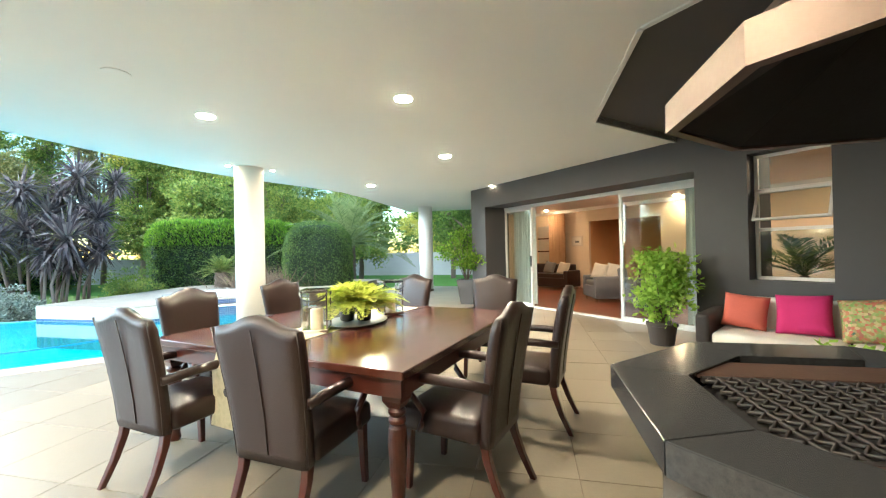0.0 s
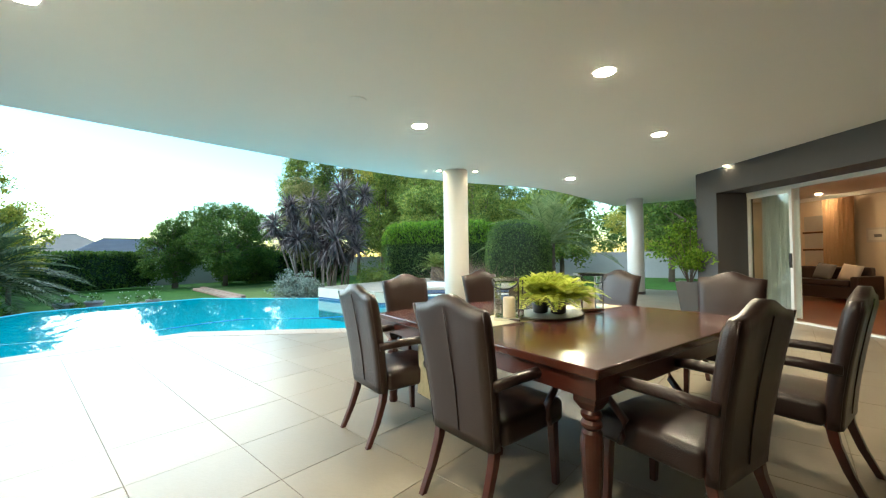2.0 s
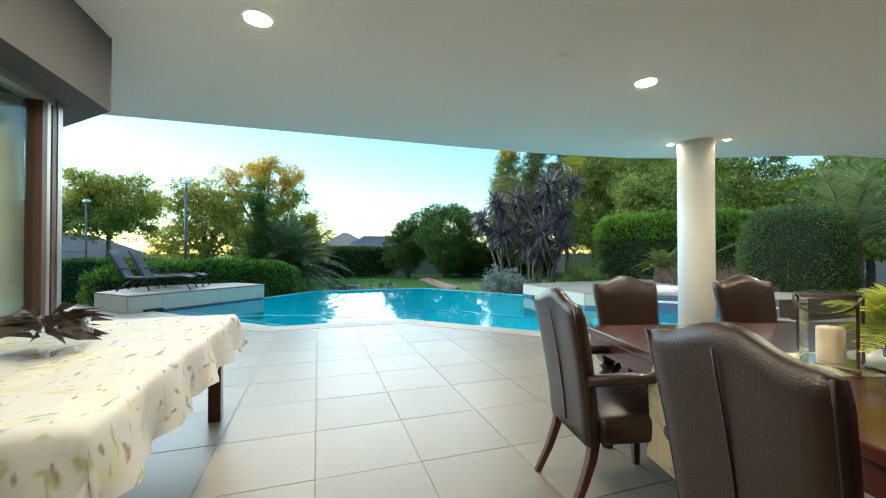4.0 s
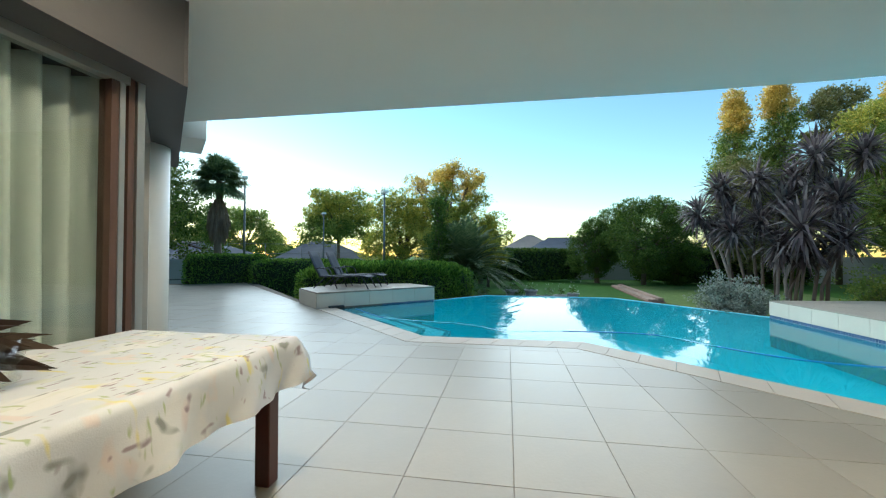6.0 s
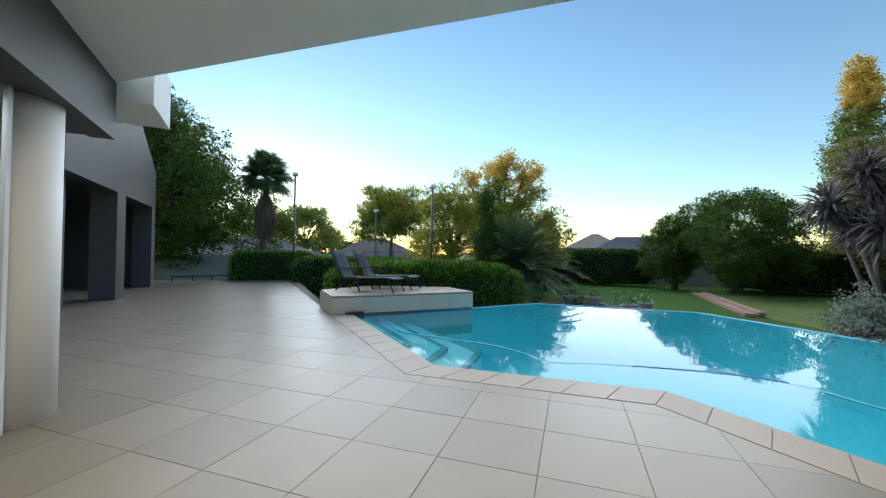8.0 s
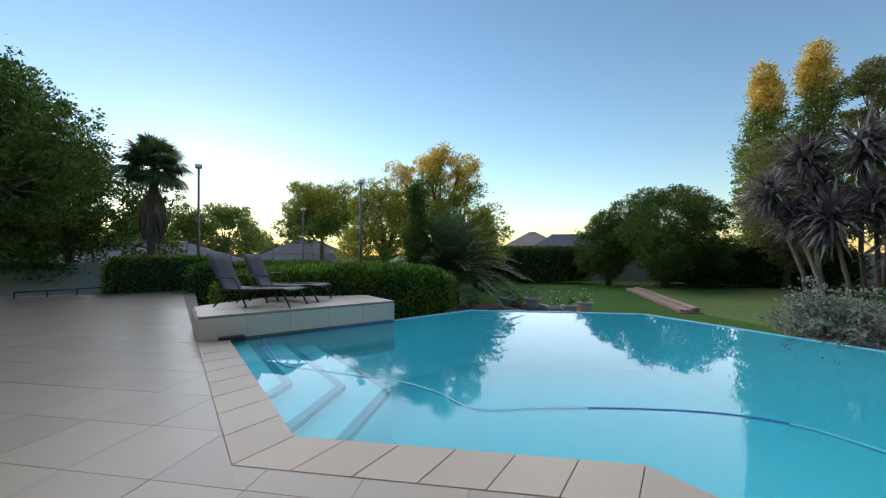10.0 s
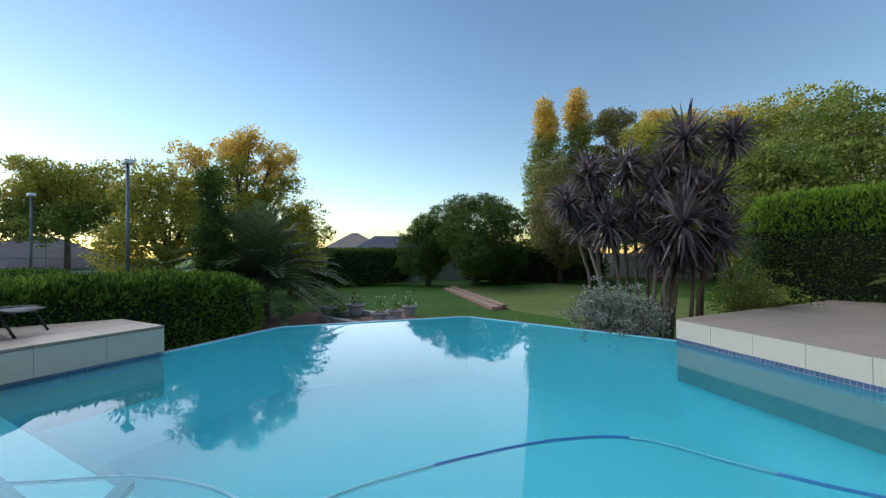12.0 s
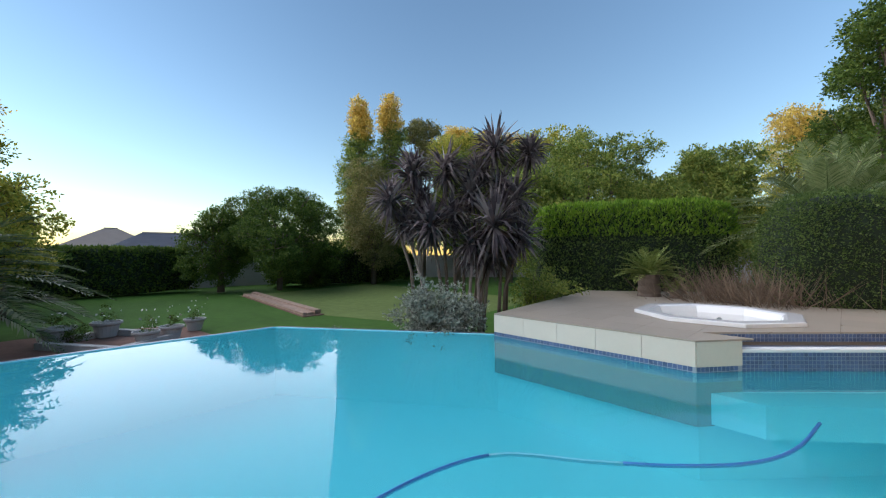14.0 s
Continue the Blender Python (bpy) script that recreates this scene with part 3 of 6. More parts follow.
bmesh.ops.triangle_fill(bm, edges=bm.edges[:], use_beauty=True)
lo = [bm.verts.new((x, y, LAWN)) for x, y in SPA]
hi = [bm.verts.new((x, y, DECK - .02)) for x, y in SPA]
for i in range(len(SPA)):
    j = (i + 1) % len(SPA)
    bm.faces.new((lo[i], lo[j], hi[j], hi[i]))
part("body", bm, M["grout"], spa)
front = SPA[:3]
a, b = Vector(front[0]), Vector(front[1])
for i in range(5):
    part("cladding_tile", strip(a.lerp(b, i / 5 + .001), a.lerp(b, (i + 1) / 5 - .001), 0.0, 0.014, 0.03, DECK - .022), M["cladding"], spa)
part("cladding_tile", strip(front[1], front[2], 0.0, 0.014, 0.03, DECK - .022), M["cladding"], spa)
# deck paving, set out from the front edge and cut at the spill side
for i in range(10):
    for j in range(13):
        x0, y0 = -11.9 + i * .6, 6.8 + j * .6
        q = [Vector((x0 + .002, y0 + .002)), Vector((x0 + .598, y0 + .002)), Vector((x0 + .598, y0 + .598)), Vector((x0 + .002, y0 + .598))]
        for p, n in (((-10.97, 6.83), (0.988, 0.152)), ((-10.97, 6.82), (-0.0036, 1.0)), ((-8.19, 6.83), (-0.8, 0.6)), ((-8.10, 7.56), (-R2, R2))):
            if n[0] == -R2 and y0 + .6 < 7.56:
                continue
            q = clip_half(q, Vector(p), Vector(n)) if q else q
        rest = q
        for k in range(8):          # cut round the tub
            if not rest:
                break
            a, b = tub_out[k], tub_out[(k + 1) % 8]
            n = Vector(((b - a).y, -(b - a).x)).normalized()
            piece = clip_half(rest, a, n)
            if piece and area(piece) > .004:
                part("deck_tile", prism_bm([tuple(v) for v in piece], DECK - .019, DECK), M["coping"], spa)
            rest = clip_half(rest, a, -n)
mosaic_band("mosaic_band", front[0], front[1], -0.14, 0.03, 0.05, "blue mosaic waterline band under the spa deck")
mosaic_band("mosaic_band", front[2], (-5.75, 9.39), -0.14, 0.17, 0.045, "blue mosaic overflow wall below the spa")
part("spill_wall", strip(front[2], (-5.75, 9.39), 0.0, -0.38, LAWN, 0.165), M["step_tile"], spa)
part("spill_ledge", strip(front[2], (-5.75, 9.39), 0.012, -0.12, 0.17, 0.205, .006), M["white"], spa, "white spill ledge")
mosaic_band("mosaic_band", SPA[3], SPA[4], 0.206, DECK - .02, 0.045, "blue mosaic riser behind the spill ledge")
mosaic_band("mosaic_band", front[1], front[2], -0.14, 0.03, 0.05, "blue mosaic waterline band under the deck corner")
part("pool_ledge", prism_bm([(-8.1, 6.98), (-7.62, 6.95), (-5.76, 8.62), (-5.76, 9.36), (-7.84, 7.29)], -.60, -.26), M["pool"], steps, "submerged pale ledge below the spill")


# ---- building: patio roof, walls ----
EDGE = [(-6.22, -2.62), (-6.22, 3.2), (-6.16, 4.6), (-5.98, 6.0), (-5.62, 7.2), (-5.1, 8.3), (-4.72, 9.3), (-4.62, 10.4), (-4.62, 14.6)]
roof = [(-4.21, -0.55), (-6.22, -2.62)] + EDGE[1:] + [(0.0, 14.6), (-1.58, 10.17), (1.98, 6.62), (0.67, 5.33), (0.67, 3.32), (2.5, 1.5), (5.2, 1.5), (5.2, -2.2), (-2.6, -2.2)]
RECESS = [(0.67, 3.32), (0.67, 5.33), (1.98, 6.62), (5.2, 3.4), (5.2, 1.5), (2.5, 1.5)]
tagged(part("ceiling", prism_bm(roof, CEIL, CEIL + 0.42), M["ceiling"]), "smooth white painted patio ceiling with a curved edge", "ceiling", kind="structure")
# dark recess over the fireplace
bm = bmesh.new()
lo = [bm.verts.new((x, y, CEIL)) for x, y in RECESS]
hi = [bm.verts.new((x, y, CEIL + 0.07)) for x, y in RECESS]
for i in range(len(RECESS)):
    j = (i + 1) % len(RECESS)
    bm.faces.new((lo[i], lo[j], hi[j], hi[i]))
bm.faces.new(hi)
tagged(part("ceiling_recess", bm, M["charcoal"]), "dark painted recess in the patio ceiling", "ceiling", kind="structure")
trim = thing("trim", None, "thin white bead round the ceiling recess", "trim", kind="structure")
for i in (5, 0, 1):
    a, b = Vector(RECESS[i]), Vector(RECESS[(i + 1) % 6])
    part("bead", strip(a, b, 0.0, -0.045, CEIL - 0.016, CEIL - 0.001, 0.003), M["white"], trim)

# columns
for x, y, r in ((-4.93, 6.25, 0.235), (-3.62, 13.2, 0.235)):
    c = thing("column", pose(x, y, 0), "round white plastered patio column", "column", "patio columns", "structure")
    part("shaft", lathe_bm([(r, 0.0), (r, CEIL)], 40), M["white"], c, smooth=True)
    part("base_ring", lathe_bm([(r + .012, 0), (r + .012, 0.07), (r + .004, 0.075)], 40), M["copper"], c, "copper base ring")

# garden-room wall, turned 45 degrees: s runs along the wall, w goes into the house
WALL_O = Vector((0.47, 8.13, 0))
WALL = Matrix.Translation(WALL_O) @ Matrix(((R2, R2, 0, 0), (-R2, R2, 0, 0), (0, 0, 1, 0), (0, 0, 0, 1)))


def wall_box(name, s0, s1, w0, w1, z0, z1, material, parent=None, label="", bevel=0.0):
    bm = box_bm(s1 - s0, w1 - w0, z1 - z0, ((s0 + s1) / 2, (w0 + w1) / 2, (z0 + z1) / 2), bevel, m=WALL)
    return part(name, bm, material, parent, label)


S0, S1 = -2.34, 2.36        # door opening
wall_n = thing("wall_north", None, "charcoal painted outside wall with wide door opening", "wall", kind="structure")
wall_box("pier", -2.90, S0, 0, 0.75, 0, CEIL, M["charcoal"], wall_n)
wall_box("lintel", S0, S1, 0, 0.75, 2.40, CEIL, M["charcoal"], wall_n)
wall_box("pier", S1, 2.98, 0, 0.75, 0, CEIL, M["charcoal"], wall_n)
wall_box("sill_wall", 2.98, 3.76, 0, 0.35, 0, 0.90, M["charcoal"], wall_n)
wall_box("window_head", 2.98, 3.76, 0, 0.35, 2.5, CEIL, M["charcoal"], wall_n)
wall_box("pier", 3.76, 7.2, 0, 0.35, 0, CEIL + .3, M["charcoal"], wall_n)

# sliding door: two tracks and four leaves, the middle ones slid open
door = thing("door_1", None, "wide white aluminium sliding door standing open", "sliding door", kind="structure")
wall_box("head_track", S0, S1, 0.62, 0.74, 2.33, 2.40, M["alu"], door)
wall_box("floor_track", S0, S1, 0.62, 0.74, 0.0, 0.025, M["alu"], door)


def leaf(s0, s1, w):
    lf = new("leaf")
    lf.parent = door
    for nm, a, b, z0, z1 in (("stile", s0, s0 + .055, .03, 2.33), ("stile", s1 - .055, s1, .03, 2.33),
                             ("rail", s0 + .055, s1 - .055, .03, .09), ("rail", s0 + .055, s1 - .055, 2.27, 2.33)):
        wall_box(nm, a, b, w, w + .04, z0, z1, M["alu"], lf)
    g = wall_box("pane", s0 + .055, s1 - .055, w + .016, w + .022, .09, 2.27, M["glass"], lf)
    g.visible_shadow = False
    wall_box("handle", s1 - .045, s1 - .015, w - .03, w, 0.95, 1.20, M["black_plastic"], lf, "black pull handle")


leaf(S0, -1.42, 0.63)
leaf(0.79, S1, 0.63)

# window beside the door, with an awning pane tipped open
win = thing("window_1", None, "steel framed window with one awning pane open", "window", kind="structure")
for z in (0.90, 1.52, 2.02, 2.46):
    wall_box("frame", 2.98, 3.76, 0.22, 0.26, z, z + 0.04, M["alu"], win)
for s in (2.98, 3.72):
    wall_box("frame", s, s + .04, 0.22, 0.26, 0.94, 2.46, M["alu"], win)
for z0, z1 in ((0.94, 1.52), (2.06, 2.46)):
    g = wall_box("pane", 3.02, 3.72, 0.235, 0.241, z0, z1, M["glass"], win)
    g.visible_shadow = False
tip = WALL @ Matrix.Translation((3.37, 0.22, 2.03)) @ Matrix.Rotation(radians(-24), 4, "X")
bm = bmesh.new()
for c, sx, sz in (((0, 0, -.015), .74, .03), ((0, 0, -.40), .74, .03), ((-.355, 0, -.2), .03, .36), ((.355, 0, -.2), .03, .36)):
    box_bm(sx, .03, sz, c, bm=bm, m=tip)
part("awning_frame", bm, M["alu"], win, "white frame tipped outward")
g = part("awning_pane", box_bm(.68, .005, .36, (0, 0, -.2), m=tip), M["glass"], win)
g.visible_shadow = False

# living room behind the doors
room = thing("living_room", None, "warm lit living room with cream walls", "room", kind="structure")
ROOM = [(-3.2, .75), (7.0, .75), (7.0, 7.0), (-6.2, 7.0), (-6.2, 3.75)]


def room_prism(name, poly, z0, z1, material, parent):
    bm = prism_bm(poly, z0, z1)
    bmesh.ops.transform(bm, matrix=WALL, verts=bm.verts)
    return part(name, bm, material, parent)


room_prism("parquet_bed", ROOM, -.05, -.012, M["grout"], room)
room_prism("room_ceiling", ROOM, 2.72, 2.80, M["ceiling"], room)
room_prism("room_wall", [(-3.2, .75), (-6.2, 3.75), (-6.27, 3.68), (-3.27, .68)], 0, 2.72, M["cream"], room)
room_prism("room_wall", [(-6.2, 3.75), (-6.2, 7.0), (-6.215, 7.0), (-6.215, 3.75)], 0, 2.72, M["cream"], room)
room_prism("outer_wall", [(-3.275, .675), (-6.275, 3.675), (-6.40, 3.55), (-3.40, .55)], 0, CEIL + .4, M["charcoal"], room)
room_prism("outer_wall", [(-6.22, 3.75), (-6.22, 7.1), (-6.36, 7.1), (-6.36, 3.7)], 0, CEIL + .4, M["charcoal"], room)
wall_box("room_wall", -6.2, -3.3, 5.2, 5.3, 0, 2.72, M["cream"], room)
wall_box("room_wall", -0.9, 7.0, 5.2, 5.3, 0, 2.72, M["cream"], room)
wall_box("room_wall", -3.3, -0.9, 5.2, 5.3, 2.25, 2.72, M["cream"], room)
wall_box("room_wall", -3.32, -3.3, 5.3, 7.0, 0, 2.72, M["ochre"], room)
wall_box("room_wall", -3.3, -0.9, 6.9, 7.0, 0, 2.72, M["ochre"], room)
wall_box("cornice", -3.3, -0.9, 5.3, 6.9, 2.68, 2.715, M["ceiling"], room)
wall_box("room_wall", -0.9, -0.88, 5.3, 7.0, 0, 2.72, M["ochre"], room)
wall_box("room_wall", 7.0, 7.1, 0.35, 7.0, 0, 2.72, M["cream"], room)
wall_box("cornice", -6.2, 7.0, 5.12, 5.2, 2.62, 2.72, M["white"], room)
for i in range(47):
    s = -6.2 + i * .28
    w0 = max(.76, .76 + (-3.2 - s))
    for a, b in ((w0, 3.9), (3.904, 6.98)):
        if b - a > .1:
            wall_box("plank", s + .002, s + .278, a, b, -.012, 0.0, M["floor_wood"], room)

# garden-side glass wall under the charcoal fascia, turned 45 degrees
GW = Matrix.Translation((-4.21, -0.55, 0)) @ Matrix(((-R2, R2, 0, 0), (-R2, -R2, 0, 0), (0, 0, 1, 0), (0, 0, 0, 1)))
# s runs away along the fascia, w goes into the house (towards +x -y)


def gw_box(name, s0, s1, w0, w1, z0, z1, material, parent=None, label="", bevel=0.0):
    bm = box_bm(s1 - s0, w1 - w0, z1 - z0, ((s0 + s1) / 2, (w0 + w1) / 2, (z0 + z1) / 2), bevel, m=GW)
    return part(name, bm, material, parent, label)


fascia = thing("fascia", None, "charcoal painted fascia beam over the glass wall", "fascia", kind="structure")
gw_box("beam", 0, 2.86, 0, 0.20, 2.32, CEIL + 0.45, M["charcoal"], fascia)
part("beam", box_bm(4.3, 0.20, 1.0, (-2.04, -0.66, 2.82)), M["charcoal"], fascia)
part("soffit", prism_bm([(-4.19, -0.58), (0.1, -0.58), (0.1, -3.6), (-5.3, -3.6), (-6.1, -2.62)], 2.325, 2.42), M["charcoal"], fascia)
gw_box("white_slab", 2.86, 3.75, -0.30, 0.9, 2.72, CEIL + 0.42, M["ceiling"], fascia, "white painted slab end")
gwall = thing("wall_west", None, "white glazed wall with tall sliding panes", "wall", kind="structure")
for s0, s1, mt in ((0.14, 0.30, "alu"), (1.52, 1.58, "silver"), (1.58, 1.64, "alu")):
    gw_box("mullion", s0, s1, 0.24, 0.34, 0.0, 2.325, M[mt], gwall)
for x0, x1, mt in ((-3.99, -3.945, "bronze"), (-4.03, -3.995, "silver"), (-4.09, -4.05, "bronze"), (-4.16, -4.11, "silver"), (-2.55, -2.48, "alu"), (-1.0, -0.93, "alu")):
    part("mullion", box_bm(x1 - x0, .09, 2.325, ((x0 + x1) / 2, -.86, 1.1625)), M[mt], gwall)
part("track", box_bm(3.1, .11, .03, (-2.5, -.86, .015)), M["silver"], gwall)
part("track", box_bm(3.1, .11, .05, (-2.5, -.86, 2.30)), M["silver"], gwall)
gw_box("track", 0.3, 1.64, 0.24, 0.34, 0.0, 0.03, M["silver"], gwall)
gw_box("track", 0.3, 1.64, 0.24, 0.34, 2.27, 2.325, M["silver"], gwall)
for x0, x1 in ((-3.96, -2.55), (-2.48, -1.0)):
    g = part("pane", box_bm(x1 - x0, .006, 2.24, ((x0 + x1) / 2, -.86, 1.15)), M["glass"], gwall)
    g.visible_shadow = False
g = gw_box("pane", 0.30, 1.52, 0.285, 0.291, 0.03, 2.27, M["glass"], gwall)
g.visible_shadow = False
bm = lathe_bm([(0.25, 0.0), (0.25, 2.325)], 40)
bmesh.ops.transform(bm, matrix=GW @ Matrix.Translation((1.93, 0.33, 0)), verts=bm.verts)
tagged(part("column", bm, M["white"], smooth=True), "round white corner column of the glass wall", "column", kind="structure")
back = thing("wall_south", None, "plain house walls behind the glass", "wall", kind="structure")
gw_box("side_wall", 2.20, 2.30, 0.50, 2.5, 0, CEIL, M["charcoal"], back)
part("back_wall", box_bm(6.3, .1, CEIL, (-2.25, -3.65, CEIL / 2)), M["cream"], back)
part("end_wall", prism_bm([(-0.93, -0.8), (-0.93, -0.95), (5.2, -2.2), (5.2, -2.0)], 0, CEIL), M["charcoal"], back)
part("end_wall", prism_bm([(5.1, -2.2), (5.3, -2.2), (5.3, 3.4), (5.1, 3.4)], 0, CEIL + .3), M["charcoal"], back)
part("room_floor", prism_bm([(-4.0, -0.92), (-0.93, -0.92), (0.6, -3.6), (-6.2, -3.6), (-5.3, -2.6)], -.03, .002), M["floor_wood"], back)


def curtain(name, material, mtx, s0, s1, w, z0, z1, amp, folds, label):
    verts, faces = [], []
    n = folds * 10
    for i in range(n + 1):
        t = i / n
        s = s0 + (s1 - s0) * t
        o = amp * (2 * abs(math.sin(math.pi * folds * t + .5 * math.sin(9 * t))) - 1) + amp * .4 * math.sin(2 * math.pi * folds * .37 * t + 1)
        for z, k in ((z0, 1.25), ((z0 + z1) / 2, 1.0), (z1, 0.75)):
            verts.append(mtx @ Vector((s, w + o * k, z)))
    for i in range(n):
        for j in range(2):
            a = i * 3 + j
            faces.append((a, a + 3, a + 4, a + 1))
    ob = raw(name, verts, faces, material, smooth=True)
    return tagged(ob, label, "curtain")


curtain("curtain", M["sheer"], Matrix(), -4.08, -1.05, -1.06, 0.02, 2.31, 0.10, 19, "pale sheer curtain behind the glass wall")
curtain("curtain", M["brown_curtain"], Matrix(), -3.62, -3.0, -1.30, 0.02, 2.31, 0.05, 7, "taupe curtain gathered beside the glass wall")
curtain("curtain", M["sheer"], GW, 0.20, 1.75, 0.42, 0.02, 2.31, 0.03, 11, "pale sheer curtain behind the glass corner")
curtain("curtain", M["curtain"], WALL, -4.85, -4.1, 5.0, 0.02, 2.6, 0.05, 8, "tan curtain hanging in the living room")
curtain("curtain", M["sheer"], WALL, 1.75, 2.5, 1.05, 0.02, 2.4, 0.04, 7, "pale sheer curtain inside the sliding door")
curtain("curtain", M["sheer"], WALL, -2.38, -1.62, 1.0, 0.02, 2.4, 0.05, 8, "pale sheer curtain inside the sliding door")

# porch wing with charcoal piers and a gable
wing = thing("porch_wing", None, "charcoal rendered porch wing with square piers and gable", "building", kind="structure")


def diag(p, q, thick, z0, z1, material, name):
    part(name, strip(p, q, 0.0, thick, z0, z1), material, wing)


PW = Vector((-9.40, -8.05))
dw = Vector((-R2, -R2)) 
nw = Vector((R2, -R2))
for s, wd in ((0.75, .70), (4.40, .47)):
    o = PW + dw * s
    part("pier", prism_bm([tuple(o), tuple(o + dw * wd), tuple(o + dw * wd + nw * .5), tuple(o + nw * .5)], 0, 2.58), M["charcoal"], wing)
# gable above the openings
bm = bmesh.new()
o = PW + dw * 4.87
a = PW - dw * 2.2
for off in (0.0, 0.3):
    pts = [(o, 2.58), (a, 2.58), (a, 5.9), (PW + dw * 0.72, 5.9), (o, 3.75)]
    vs = [bm.verts.new((*(p + nw * off), z)) for p, z in pts]
    bm.faces.new(vs if off else vs[::-1])
bm.verts.ensure_lookup_table()
gv = bm.verts[:]
for i in range(5):
    j = (i + 1) % 5
    bm.faces.new((gv[i], gv[j], gv[j + 5], gv[i + 5]))
part("gable", bm, M["charcoal"], wing)
part("rear_wall", strip(PW - dw * 3.5 + nw * 3.0, PW + dw * 5 + nw * 3.0, 0, .2, 0, 3.0), M["charcoal"], wing)
part("porch_ceiling", prism_bm([tuple(PW - dw * 3 + nw * .3), tuple(PW + dw * 4.9 + nw * .3), tuple(PW + dw * 4.9 + nw * 3), tuple(PW - dw * 3 + nw * 3)], 2.7, 2.75), M["charcoal"], wing)
part("end_wall", strip(PW + dw * 4.85 + nw * .5, PW + dw * 4.85 + nw * 3.2, 0, .2, 0, 2.7), M["charcoal"], wing)
part("link_wall", strip(PW - dw * 5.0 + nw * .6, PW - dw * 0.9 + nw * .6, 0, .2, 0, 4.5), M["charcoal"], wing)

# ---- dining set ----
U, V = Vector((0.974, -0.225)), Vector((0.225, 0.974))
T0 = Vector((-0.76, 2.17))
TW, TD = 2.14, 2.06
tc = T0 - U * TW / 2 + V * TD / 2
TYAW = math.degrees(math.atan2(U.y, U.x))
tab = thing("dining_table", pose(tc.x, tc.y, 0, 0, 0, TYAW), "large square mahogany dining table with turned legs", "table")
part("tabletop", box_bm(TW, TD, 0.045, (0, 0, 0.7375), 0.008, 3), M["table_top"], tab, "polished dark mahogany top", smooth=False)
for sx, sy, lx, ly in ((0, -1, TW - .05, .03), (0, 1, TW - .05, .03), (-1, 0, .03, TD - .11), (1, 0, .03, TD - .11)):
    part("apron", box_bm(lx, ly, 0.10, (sx * (TW / 2 - .04), sy * (TD / 2 - .04), .665), 0.004), M["wood"], tab)
LEG = [(0.034, 0), (0.040, 0.02), (0.034, 0.05), (0.036, 0.08), (0.046, 0.25), (0.052, 0.38), (0.046, 0.44), (0.034, 0.455), (0.047, 0.47),
       (0.047, 0.485), (0.036, 0.50), (0.047, 0.515), (0.047, 0.53), (0.034, 0.545)]
for sx in (-1, 1):
    for sy in (-1, 1):
        x, y = sx * (TW / 2 - .10), sy * (TD / 2 - .10)
        bm = lathe_bm(LEG, 20, (x, y))
        bm2 = box_bm(0.115, 0.115, 0.135, (x, y, 0.648), 0.006, bm=bm)
        lo = [bm.verts.new((x + a * .034, y + b * .034, .545)) for a, b in ((-1, -1), (1, -1), (1, 1), (-1, 1))]
        hi = [bm.verts.new((x + a * .055, y + b * .055, .582)) for a, b in ((-1, -1), (1, -1), (1, 1), (-1, 1))]
        for k in range(4):
            bm.faces.new((lo[k], lo[(k + 1) % 4], hi[(k + 1) % 4], hi[k]))
        part("leg", bm, M["wood"], tab)


